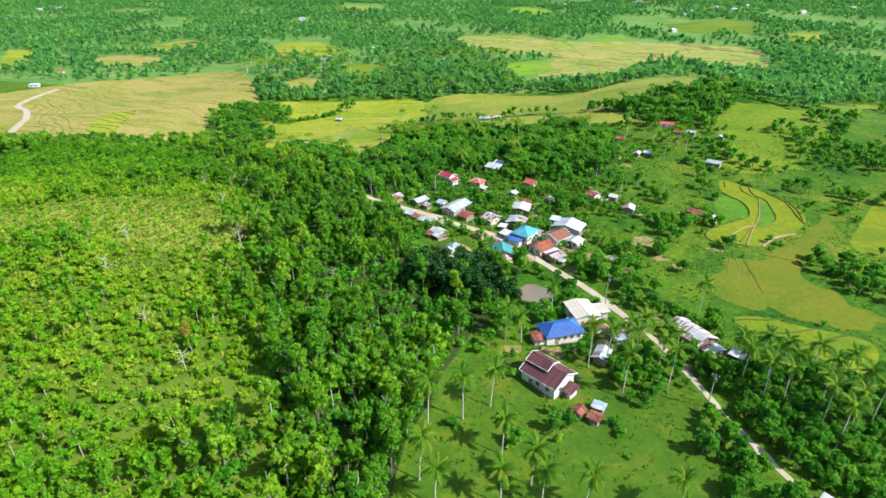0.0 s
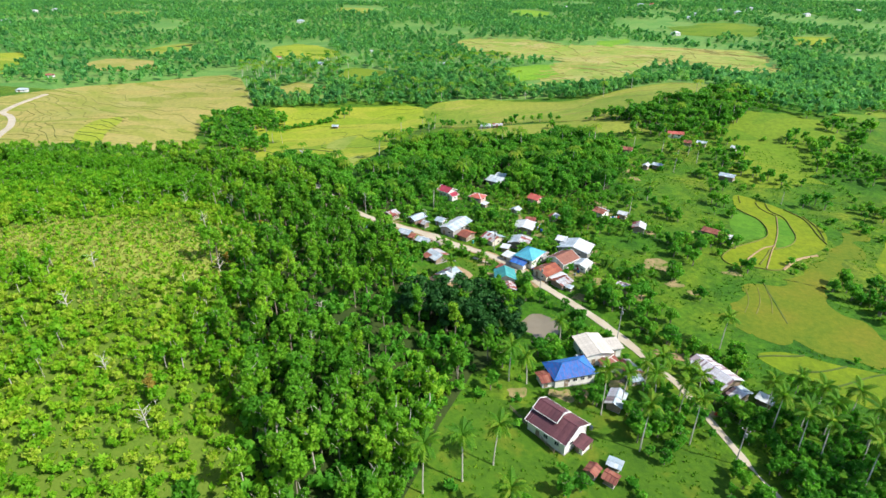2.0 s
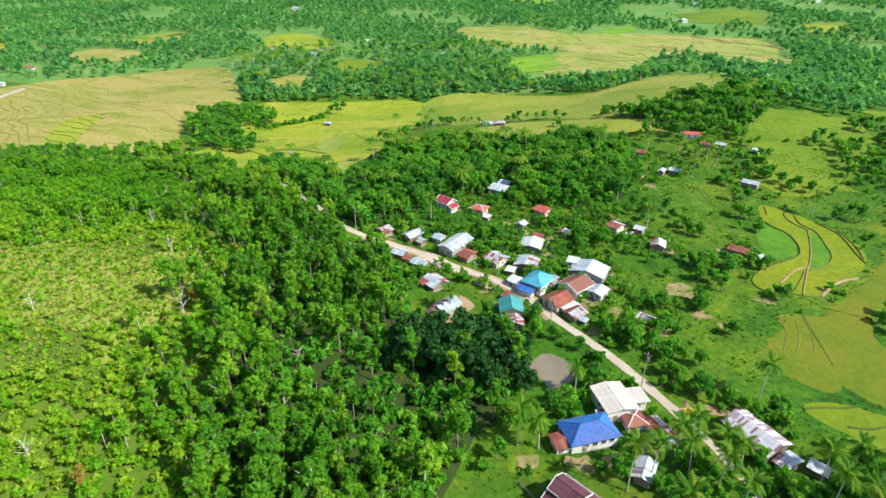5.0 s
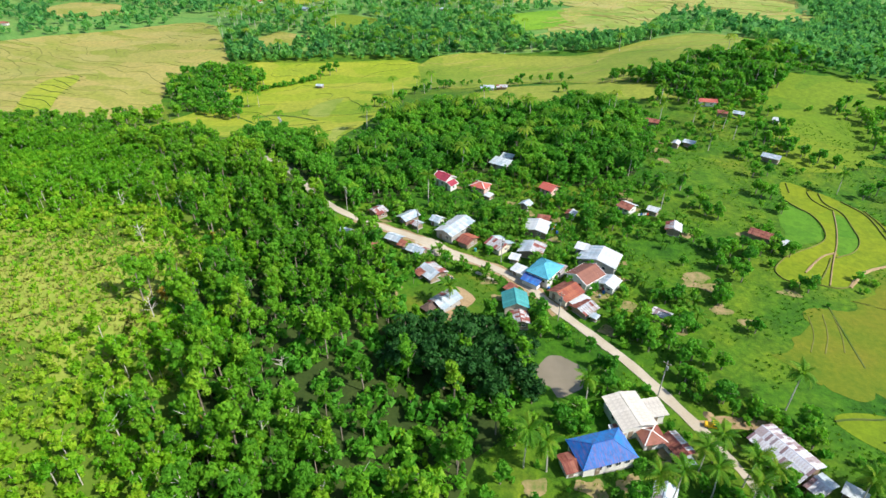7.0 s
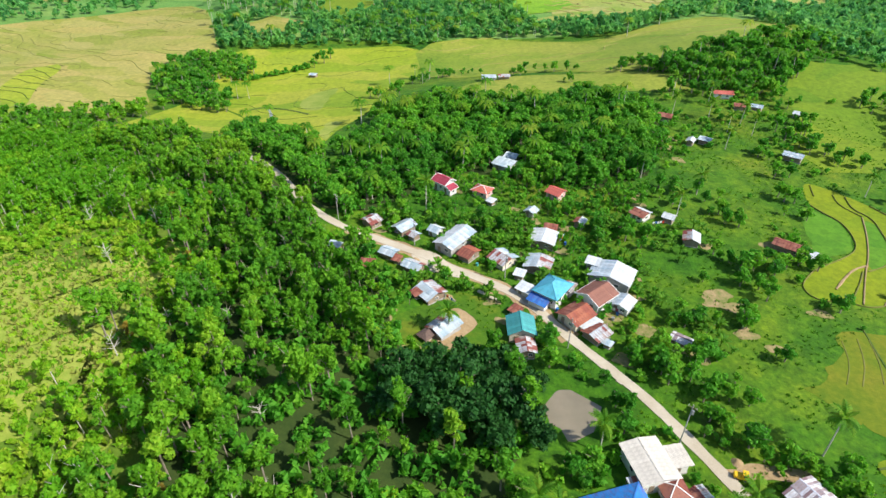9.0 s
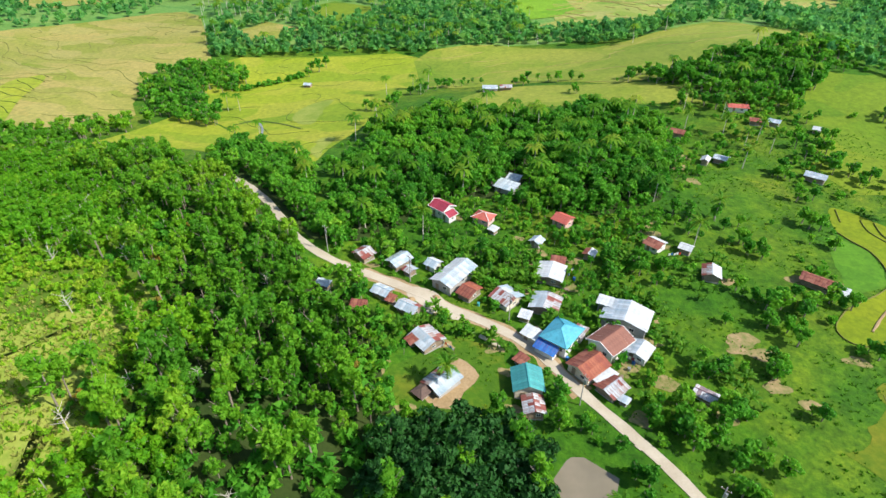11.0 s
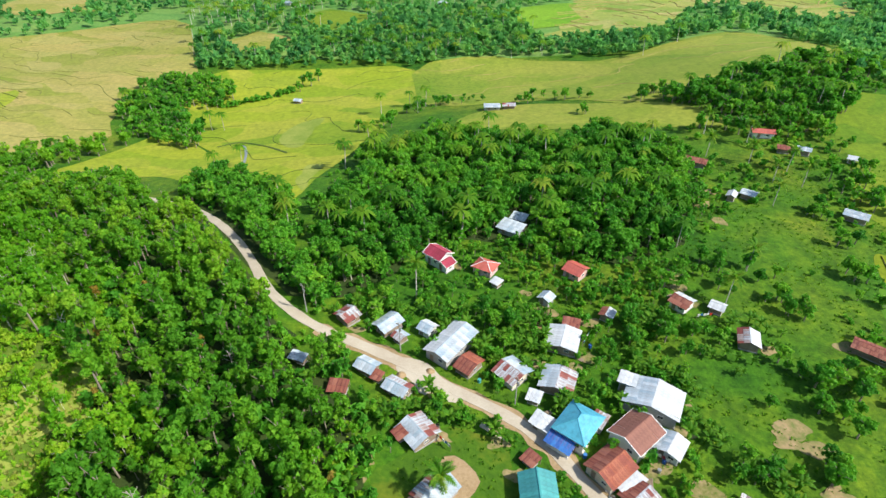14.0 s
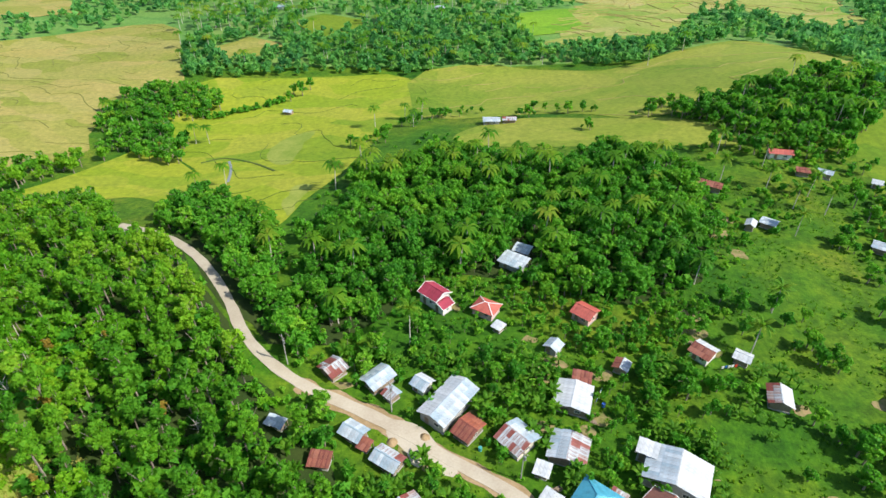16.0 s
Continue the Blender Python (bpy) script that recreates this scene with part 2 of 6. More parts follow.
    "trim": mottled("white_trim", [(0.3, (0.66, 0.65, 0.63)), (0.7, (0.82, 0.82, 0.80))], [(0.35, (0.66, 0.66, 0.64)), (0.65, (0.82, 0.81, 0.80))], 3.0, 0.5, 0.5, 0.7),
    "silver": sheet_metal("galvanised_sheet", [(0.33, 0.43, 0.50), (0.42, 0.50, 0.56), (0.52, 0.59, 0.64), (0.38, 0.45, 0.50)], (0.34, 0.22, 0.17), 0.12, 0.4),
    "white_sheet": sheet_metal("white_sheet", [(0.52, 0.55, 0.57), (0.58, 0.61, 0.63), (0.48, 0.52, 0.55)], (0.50, 0.42, 0.34), 0.05, 0.5),
    "cream_sheet": sheet_metal("cream_sheet", [(0.56, 0.52, 0.46), (0.60, 0.56, 0.50), (0.55, 0.51, 0.45)], (0.52, 0.42, 0.33), 0.05, 0.5),
    "patch": sheet_metal("patched_sheet", [(0.42, 0.48, 0.52), (0.25, 0.075, 0.07), (0.52, 0.58, 0.62), (0.30, 0.11, 0.10), (0.42, 0.38, 0.37), (0.50, 0.56, 0.60)], RUST, 0.3, 0.55),
    "rust": sheet_metal("rusted_sheet", [(0.20, 0.055, 0.045), (0.25, 0.08, 0.06), (0.17, 0.05, 0.045), (0.30, 0.12, 0.09)], (0.30, 0.12, 0.07), 0.3, 0.7),
    "orange_rust": sheet_metal("orange_rusted_sheet", [(0.36, 0.11, 0.06), (0.40, 0.14, 0.08), (0.30, 0.09, 0.06)], (0.20, 0.06, 0.045), 0.3, 0.7),
    "brown": sheet_metal("brown_sheet", [(0.25, 0.11, 0.08), (0.27, 0.12, 0.085), (0.26, 0.115, 0.085)], (0.28, 0.13, 0.09), 0.1, 0.55),
    "maroon": sheet_metal("maroon_sheet", [(0.115, 0.045, 0.055), (0.14, 0.055, 0.065), (0.10, 0.042, 0.052)], (0.20, 0.09, 0.09), 0.1, 0.5),
    "red": sheet_metal("red_sheet", [(0.46, 0.11, 0.085), (0.50, 0.13, 0.10), (0.43, 0.105, 0.085)], (0.46, 0.16, 0.12), 0.08, 0.5),
    "crimson": sheet_metal("crimson_sheet", [(0.34, 0.045, 0.075), (0.38, 0.055, 0.09), (0.31, 0.045, 0.07)], (0.40, 0.10, 0.10), 0.08, 0.5),
    "teal": sheet_metal("teal_sheet", [(0.06, 0.30, 0.30), (0.07, 0.34, 0.34), (0.055, 0.27, 0.28)], (0.12, 0.26, 0.25), 0.05, 0.5),
    "sky_blue": sheet_metal("sky_blue_sheet", [(0.07, 0.33, 0.45), (0.085, 0.37, 0.49), (0.075, 0.35, 0.44)], (0.22, 0.42, 0.50), 0.08, 0.5),
    "royal": sheet_metal("royal_blue_sheet", [(0.012, 0.12, 0.42), (0.018, 0.17, 0.50), (0.022, 0.20, 0.54)], (0.13, 0.10, 0.27), 0.30, 0.55),
    "stripe": sheet_metal("striped_sheet", [(0.58, 0.59, 0.63), (0.24, 0.20, 0.23), (0.64, 0.65, 0.68), (0.36, 0.31, 0.33), (0.20, 0.13, 0.15), (0.55, 0.57, 0.64)], (0.28, 0.16, 0.15), 0.22, 0.5),
    "thatch": mottled("dark_thatch", [(0.3, (0.07, 0.045, 0.04)), (0.7, (0.20, 0.14, 0.11))], [(0.35, (0.08, 0.055, 0.05)), (0.65, (0.18, 0.12, 0.10))], 3.0, 0.5),
    "glass": material("dark_glass", 0.12)[0],
    "dark": material("dark_opening", 0.9)[0],
    "metal": material("grey_steel", 0.45, 0.6)[0],
    "yellow": material("yellow_paint", 0.4)[0],
    "tyre": material("black_rubber", 0.8)[0],
    "wire": material("black_wire", 0.6)[0],
    "red_paint": material("red_paint", 0.5)[0],
}
for key, col in (("glass", (0.03, 0.04, 0.05)), ("dark", (0.03, 0.025, 0.02)), ("metal", (0.35, 0.36, 0.37)), ("yellow", (0.75, 0.45, 0.02)), ("tyre", (0.02, 0.02, 0.02)), ("wire", (0.03, 0.03, 0.03)), ("red_paint", (0.6, 0.06, 0.03))):
    M[key].node_tree.nodes["Principled BSDF"].inputs["Base Color"].default_value = (*col, 1)


def ground_material():
    m, n, l, b = material("grassy_ground", 0.95)
    broad = ramp(n, l, noise_tex(n, l, 0.022, 5), [(0.32, (0.023, 0.100, 0.003)), (0.46, (0.042, 0.130, 0.004)), (0.58, (0.076, 0.152, 0.006)), (0.72, (0.125, 0.163, 0.014))])
    fine = ramp(n, l, noise_tex(n, l, 0.55, 7, 0.75), [(0.32, (0.28, 0.40, 0.3)), (0.5, (0.95, 1.0, 0.9)), (0.68, (1.9, 1.6, 1.5))])
    c = mixed(n, l, 0.8, broad, fine, "MULTIPLY")
    c = mixed(n, l, 0.8, c, ramp(n, l, noise_tex(n, l, 0.14, 5, 0.65), [(0.32, (0.5, 0.62, 0.5)), (0.5, (1.0, 1.0, 1.0)), (0.68, (1.55, 1.25, 1.2))]), "MULTIPLY")
    bare = ramp(n, l, noise_tex(n, l, 0.11, 6, 0.7), [(0.69, (0, 0, 0)), (0.76, (1, 1, 1))])
    c = mixed(n, l, bare, c, (0.30, 0.22, 0.10))
    l.new(c, b.inputs["Base Color"])
    bump(n, l, b, noise_tex(n, l, 1.3, 6), 0.9, 0.2)
    return m


def pond_material():
    m, n, l, b = material("muddy_water", 0.08)
    c = ramp(n, l, noise_tex(n, l, 0.15, 3), [(0.3, (0.19, 0.165, 0.115)), (0.7, (0.24, 0.205, 0.145))])
    l.new(c, b.inputs["Base Color"])
    b.inputs["Specular IOR Level"].default_value = 0.5
    bump(n, l, b, noise_tex(n, l, 2.5, 3), 0.15, 0.02)
    return m


M["ground"], M["pond"] = ground_material(), pond_material()

# ---- terrain ----
HILLS_A = [(-150, 200, 12.9), (150, 425, 10.0), (-75, 125, 11.2), (-150, 350, -9.4), (225, 425, 8.0), (0, 50, -7.2), (-150, 50, 6.6), (75, 275, 5.4),
           (-75, 50, 6.6), (-75, 500, -5.5), (-150, 500, -5.5), (-150, 125, 4.9), (-150, 425, -5.8), (150, 125, -5.0), (75, 500, -7.2), (150, 50, -4.9)]
HILLS_B = [(-300, 650, -4.9), (150, 275, -4.0), (-300, 575, -5.0), (0, 125, -4.6), (-300, 500, -4.0), (0, 200, -3.9), (0, 500, -5.0), (-150, 275, 4.4),
           (150, -25, -4.1), (-300, 200, 2.4), (75, 50, 4.0), (225, 50, -3.0), (75, 125, 2.5), (225, 500, 3.8), (225, 350, 2.8), (150, 200, -1.4)]


POND_AT, POND_Z = (25.5, 163.5), -2.9


def height(x, y):
    """The lie of the land: round hills over a valley that rises far off, and a pond's level basin."""
    x, y = np.asarray(x, float), np.asarray(y, float)
    z = sum(k * np.exp(-((x - a) ** 2 + (y - b) ** 2) / 9453) for a, b, k in HILLS_A + HILLS_B)
    s = np.clip((y - 690) / 940, 0, 1)
    z = z + 27 * s * s * (3 - 2 * s)
    g = np.clip((np.hypot(x, y - 250) - 380) / 380, 0, 1)
    z = z + g * 5 * (np.sin(x / 120 + 1) * np.cos(y / 150) + 0.6 * np.sin((x + y) / 75))
    w = np.exp(-(np.hypot(x - POND_AT[0], (y - POND_AT[1]) * 0.85) / 11.0) ** 4)
    return z * (1 - w) + POND_Z * w


def hz(x, y):
    return float(height(x, y))


def lines(lo, hi, far_lo, far_hi, step):
    out = list(np.arange(lo, hi + 0.1, step))
    a, d = lo, step
    while a > far_lo:
        d *= 1.06
        a -= d
        out.insert(0, a)
    a, d = hi, step
    while a < far_hi:
        d *= 1.05
        a += d
        out.append(a)
    return np.array(out)


XS, YS = lines(-210, 240, -3200, 3200, 4.5), lines(30, 420, -600, 4200, 4.5)


def mesh_object(name, verts, faces, mat, parent=None, smooth=False):
    me = bpy.data.meshes.new(name)
    me.from_pydata(verts, [], faces)
    if mat is not None:
        me.materials.append(mat)
    if smooth:
        me.polygons.foreach_set("use_smooth", [True] * len(me.polygons))
    ob = new(name, me)
    ob.parent = parent
    return ob


def bulk(name, verts, quads, mat, tint=None, parent=None):
    """One mesh out of arrays: corners, as many to a face as quads has columns, and each face's tint."""
    k = quads.shape[1]
    me = bpy.data.meshes.new(name)
    me.vertices.add(len(verts))
    me.vertices.foreach_set("co", np.ascontiguousarray(verts, np.float32).ravel())
    me.loops.add(quads.size)
    me.loops.foreach_set("vertex_index", np.ascontiguousarray(quads, np.int32).ravel())
    me.polygons.add(len(quads))
    me.polygons.foreach_set("loop_start", np.arange(0, quads.size, k, dtype=np.int32))
    me.polygons.foreach_set("loop_total", np.full(len(quads), k, np.int32))
    me.update(calc_edges=True)
    if tint is not None:
        at = me.attributes.new("tint", "FLOAT", "FACE")
        at.data.foreach_set("value", np.ascontiguousarray(tint, np.float32))
    me.materials.append(mat)
    ob = new(name, me)
    ob.parent = parent
    return ob


gx, gy = np.meshgrid(XS, YS)
gv = np.stack([gx, gy, height(gx, gy)], -1).reshape(-1, 3)
ii = (np.arange(len(YS) - 1)[:, None] * len(XS) + np.arange(len(XS) - 1)).ravel()
ground = bulk("ground", gv, np.stack([ii, ii + 1, ii + 1 + len(XS), ii + len(XS)], -1), M["ground"])
ground.data.polygons.foreach_set("use_smooth", [True] * len(ground.data.polygons))
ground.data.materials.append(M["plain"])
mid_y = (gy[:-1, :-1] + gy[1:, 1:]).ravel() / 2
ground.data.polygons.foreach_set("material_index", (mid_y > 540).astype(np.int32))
tagged(ground, "rolling green grassland sheet of hills and valley", "ground", kind="structure")


def inside(poly, x, y):
    """Which of the places lie in the polygon."""
    x, y = np.asarray(x, float), np.asarray(y, float)
    hit = np.zeros(x.shape, bool)
    for (ax, ay), (bx, by) in zip(poly, poly[1:] + poly[:1]):
        cross = ((ay > y) != (by > y)) & (x < (bx - ax) * (y - ay) / (by - ay + 1e-12) + ax)
        hit ^= cross
    return hit


def rounded(poly, rounds=2, closed=True):
    """Corners cut, so that the outline runs soft."""
    for _ in range(rounds):
        out = []
        pairs = list(zip(poly, poly[1:] + (poly[:1] if closed else [])))
        for (ax, ay), (bx, by) in pairs:
            out += [(ax * 0.75 + bx * 0.25, ay * 0.75 + by * 0.25), (ax * 0.25 + bx * 0.75, ay * 0.25 + by * 0.75)]
        poly = out if closed else [poly[0]] + out + [poly[-1]]
    return poly


def drape(name, poly, mat, lift, label, category, kind="structure", soft=2, wobble=0.0, flat=None):
    """A sheet of that outline laid over the land."""
    p = rounded(poly, soft)
    if wobble:
        p = [(x + wobble * noise.noise((x * 0.13, y * 0.13, 1.0)), y + wobble * noise.noise((x * 0.13, y * 0.13, 7.0))) for x, y in p]
    bm = bmesh.new()
    f = bm.faces.new([bm.verts.new((x, y, 0)) for x, y in p])
    if f.normal.z < 0 or sum(a[0] * b[1] - b[0] * a[1] for a, b in zip(p, p[1:] + p[:1])) < 0:
        bmesh.ops.reverse_faces(bm, faces=[f])
    bmesh.ops.triangulate(bm, faces=bm.faces[:])
    if flat is None:
        xs, ys = [q[0] for q in p], [q[1] for q in p]
        for axis, cuts, lo, hi in ((0, XS, min(xs), max(xs)), (1, YS, min(ys), max(ys))):
            for c in cuts:
                if lo < c < hi:
                    co, no = [0, 0, 0], [0, 0, 0]
                    co[axis], no[axis] = c, 1
                    bmesh.ops.bisect_plane(bm, geom=bm.verts[:] + bm.edges[:] + bm.faces[:], plane_co=co, plane_no=no)
    vs = np.array([v.co[:2] for v in bm.verts])
    zs = height(vs[:, 0], vs[:, 1]) + lift if flat is None else np.full(len(vs), flat)
    for v, z in zip(bm.verts, zs):
        v.co.z = z
    me = bpy.data.meshes.new(name)
    bm.to_mesh(me)
    bm.free()
    me.polygons.foreach_set("use_smooth", [True] * len(me.polygons))
    me.materials.append(mat)
    return tagged(new(name, me), label, category, kind=kind)


def ribbon(name, path, width, mat, lift, label, category, jitter=0.0, step=2.5, laid=False):
    """A road with its own thickness, over the land."""
    pts = rounded(path, 3, False)
    fine = []
    for (ax, ay), (bx, by) in zip(pts, pts[1:]):
        k = max(1, int(math.hypot(bx - ax, by - ay) / step))
        fine += [(ax + (bx - ax) * i / k, ay + (by - ay) * i / k) for i in range(k)]
    fine.append(pts[-1])
    verts, faces = [], []
    for i, (x, y) in enumerate(fine):
        ax, ay = fine[max(0, i - 1)]
        bx, by = fine[min(len(fine) - 1, i + 1)]
        d = math.hypot(bx - ax, by - ay)
        nx, ny = -(by - ay) / d, (bx - ax) / d
        w = width / 2 + jitter * noise.noise((x * 0.2, y * 0.2, 3.0))
        z = max(hz(x, y), hz(x + nx * w, y + ny * w), hz(x - nx * w, y - ny * w)) + lift
        for s, dz in ((1, -0.5), (1, 0), (-1, 0), (-1, -0.5)):
            e = hz(x + nx * w * s, y + ny * w * s) + lift if laid else z
            verts.append((x + nx * w * s, y + ny * w * s, e + dz))
        if i:
            a = 4 * (i - 1)
            for k in range(3):
                faces.append((a + k, a + k + 1, a + 5 + k, a + 4 + k))
    return tagged(mesh_object(name, verts, [tuple(reversed(f)) for f in faces], mat), label, category, kind="structure")


def bunds(field, poly, gap, width, rise, mat, lift, seed, warp=25.0, turn=0.3, cell=5.0, gaps=-0.12):
    """Earth banks round the paddies of a field: winding lines of equal level over a warped slope."""
    p = rounded(poly, 2)
    x0, x1, y0, y1 = min(q[0] for q in p), max(q[0] for q in p), min(q[1] for q in p), max(q[1] for q in p)
    nx, ny = int((x1 - x0) / cell) + 2, int((y1 - y0) / cell) + 2
    px, py = np.meshgrid(x0 + cell * np.arange(nx), y0 + cell * np.arange(ny))
    wob = np.array([[noise.noise((px[j, i] * 0.012 + seed, py[j, i] * 0.012, 0)) + 0.35 * noise.noise((px[j, i] * 0.05, py[j, i] * 0.05, seed)) for i in range(nx)] for j in range(ny)])
    f = (px * math.sin(turn) + py * math.cos(turn) + warp * wob * 2.0) / gap
    segs = []
    for j in range(ny - 1):
        for i in range(nx - 1):
            c = [(px[b, a], py[b, a], f[b, a]) for a, b in ((i, j), (i + 1, j), (i + 1, j + 1), (i, j + 1))]
            lo, hi = min(q[2] for q in c), max(q[2] for q in c)
            for level in range(math.ceil(lo), math.floor(hi) + 1):
                if noise.noise((px[j, i] * 0.02, py[j, i] * 0.02, level * 1.7 + seed)) < gaps:
                    continue
                cut = []
                for (ax, ay, af), (bx, by, bf) in zip(c, c[1:] + c[:1]):
                    if (af < level) != (bf < level):
                        k = (level - af) / (bf - af)
                        cut.append((ax + k * (bx - ax), ay + k * (by - ay)))
                if len(cut) == 2:
                    segs.append(cut)
    if not segs:
        return
    mid = np.array([((a[0] + b[0]) / 2, (a[1] + b[1]) / 2) for a, b in segs])
    keep = inside(p, mid[:, 0], mid[:, 1])
    verts, faces = [], []
    for ((ax, ay), (bx, by)), k in zip(segs, keep):
        d = math.hypot(bx - ax, by - ay)
        if not k or d < 0.05:
            continue
        ux, uy = (bx - ax) / d * 0.15, (by - ay) / d * 0.15
        ex, ey = -(by - ay) / d * width / 2, (bx - ax) / d * width / 2
        n = len(verts)
        for x, y in ((ax - ux, ay - uy), (bx + ux, by + uy)):
            z = hz(x, y) + lift
            verts += [(x + ex, y + ey, z - 0.1), (x + ex * 0.4, y + ey * 0.4, z + rise), (x - ex * 0.4, y - ey * 0.4, z + rise), (x - ex, y - ey, z - 0.1)]
        faces += [(n + k, n + 4 + k, n + 5 + k, n + 1 + k) for k in range(3)]
    return tagged(mesh_object("bund", verts, faces, mat, field), kind="stuff")


# fields, from near to far
ROAD = [(84, 66), (74.6, 86.2), (70, 99), (67, 110), (63.2, 125.5), (60, 138), (56.9, 144.5), (51.6, 154.6), (44.5, 167.7), (36.8, 177.6), (29.3, 186.8), (24.3, 194),
        (19.6, 200.6), (11.2, 207.3), (-2, 214), (-11.7, 220), (-23.6, 225.2), (-36, 230), (-46, 237), (-54.5, 246), (-60.3, 256), (-72, 272), (-85, 286), (-100, 297), (-118, 304)]
POND = [(21.8, 173.1), (26, 171), (33.1, 165.6), (30.5, 159.0), (24.2, 155.2), (19.6, 154.6), (17.8, 158), (18.6, 168)]
YARD = [(-7.5, 179.5), (-0.6, 179.8), (3.9, 187.0), (4.8, 191.3), (0.9, 195.6), (-2.4, 194.4), (-6.8, 188.2)]
TAN = [(-330, 330), (-293, 330), (-241, 336), (-206, 365), (-180, 389), (-200, 420), (-212, 468), (-180, 494), (-208, 556), (-256, 664), (-307, 655), (-349, 600), (-379, 573), (-420, 458), (-400, 380)]
YELLOW = [(-181, 512), (-123, 520), (-26, 530), (-18, 470), (-36, 423), (-46, 375), (-52, 341), (-60, 320), (-63, 296), (-84, 325), (-121, 370), (-147, 398), (-180, 456), (-168, 474)]
OLIVE = [(-36, 530), (14, 551), (59, 530), (107, 513), (162, 553), (210, 580), (232, 525), (224, 451), (147, 420), (110, 406), (89, 400), (60, 428), (28, 436), (-14, 430), (-30, 470)]
STRIP = [(-10, 396), (27, 430), (70, 410), (109, 396), (124, 362), (98, 366), (66, 372), (15, 378)]
YSTRIP = [(-188, 322), (-172, 374), (-160, 420), (-147, 398), (-121, 370), (-98, 342), (-112, 326), (-132, 340), (-149, 332), (-158, 325)]
TERRACE = [(130.9, 274.9), (137.3, 271.7), (142.5, 266.6), (147.8, 259.9), (152.2, 254.2), (155.1, 246.7), (155.5, 237.5), (150.1, 227.2), (143.8, 221.1), (137.3, 217.2), (132.0, 215.0), (126.3, 209.6), (121.5, 204.9), (115.8, 203.5), (110.1, 206.0), (103.9, 205.4), (100.9, 207.9), (100.9, 212.6), (108.0, 219.4), (115.1, 223.5), (122.3, 227.3), (128.7, 232.2), (131.6, 240.7), (131.6, 248.5), (128.1, 253.3), (125.8, 259.1)]
OLIVE_R = [(87.1, 179.1), (104.6, 191.8), (112.6, 195.4), (126.2, 201.0), (141.1, 212.5), (152.9, 226.0), (168.3, 242.7), (172.7, 239.4), (154.3, 215.7), (134.4, 197.9), (125.3, 182.8), (129.4, 172.0), (137.5, 162.0), (133.9, 150.2), (121.8, 149.8), (112.0, 154.2), (100.8, 161.0), (89.8, 161.4), (84.9, 168.0)]
YELLOW_R = [(85.9, 154.2), (98.4, 155.8), (108.3, 150.7), (117.8, 148.8), (127.3, 144.7), (122.8, 135.8), (113.4, 128.2), (108.0, 132.4), (99.6, 140.8), (90.5, 146.6)]
FAR_R = [(-17.9, 925.7), (70.0, 920.0), (133.8, 877.2), (192.4, 839.8), (298.3, 871.9), (446.3, 907.0), (362.4, 712.4), (339.1, 628.3), (297.9, 603.1), (274.2, 694.6), (242.2, 718.7), (191.0, 655.3), (162.3, 591.7), (137.4, 581.6), (81.2, 583.3), (58.1, 579.8), (92.6, 676.2), (122.8, 746.2), (37.5, 768.9), (0.2, 819.8)]
FAR_L = [(-610.8, 749.3), (-579.3, 768.9), (-494.1, 644.6), (-486.2, 603.4), (-490.5, 592.7)]
FAR_L2 = [(-461.9, 709.2), (-463.9, 755.5), (-395.0, 746.7), (-370.0, 703.4), (-383.6, 663.1), (-422.8, 651.1)]
FAR_M = [(-268.5, 784.1), (-280.9, 875.6), (-233.5, 892.1), (-164.5, 806.6), (-157.2, 732.3), (-212.2, 748.0)]
FAR_M2 = [(-139.4, 645.0), (-133.1, 680.0), (-84.3, 665.0), (-85.3, 622.2), (-127.5, 616.3)]
FAR_T = [(353.6, 1077.4), (423.1, 1134.6), (519.9, 1190.5), (554.0, 1134.2), (494.4, 1005.1), (369.8, 1034.9)]
FAR_T2 = [(-285.7, 1307.7), (-262.9, 1386.6), (-201.8, 1417.5), (-191.5, 1257.9)]
FAR_T3 = [(-522.0, 841.5), (-467.2, 832.8), (-447.3, 897.2), (-401.8, 916.6), (-378.4, 820.3), (-461.0, 777.2)]
CLEARINGS = [[(103.5, 1403.4), (158.2, 1426.6), (195.9, 1318.7), (165.7, 1271.1), (109.8, 1315.3)], [(-818.0, 1328.8), (-700.6, 1406.7), (-643.6, 1264.5), (-755.9, 1244.0)], [(526.7, 986.8), (599.4, 988.2), (549.4, 914.2), (497.5, 918.1)], [(209.0, 918.2), (271.1, 988.6), (232.2, 855.7), (184.4, 839.5)], [(243.6, 388.2), (276.1, 412.6), (320.4, 436.0), (293.6, 397.1), (241.3, 373.8)], [(39, 655), (99, 732), (115, 656), (65, 600)], [(-195, 574), (-156, 609), (-126, 575), (-164, 544)], [(-290, 850), (-229, 905), (-170, 794), (-237, 756)]]
PASTURE_R = [(164.0, 367.2), (186.9, 393.4), (209.6, 380.9), (232.1, 370.6), (227.0, 344.6), (204.3, 317.5), (181.2, 290.0), (166.0, 282.6), (139.7, 282.2), (142.6, 311.6)]
PASTURE_M = [(48, 180), (52, 205), (62, 232), (80, 240), (100, 236), (118, 250), (128, 300), (100, 300), (90, 290), (75, 262), (58, 252), (80, 200), (92, 190), (88, 176), (66, 168)]
OPEN_E = [(59.7, 235.1), (71.1, 226.7), (96.5, 266.5), (107.1, 290.0), (136.6, 285.0), (131.0, 270.3), (117.1, 247.3), (94.2, 226.7), (102.7, 211.8), (104.6, 197.8), (94.3, 180.6), (77.9, 171.0), (66.7, 185.4), (54.0, 197.3), (53.9, 214.5)]
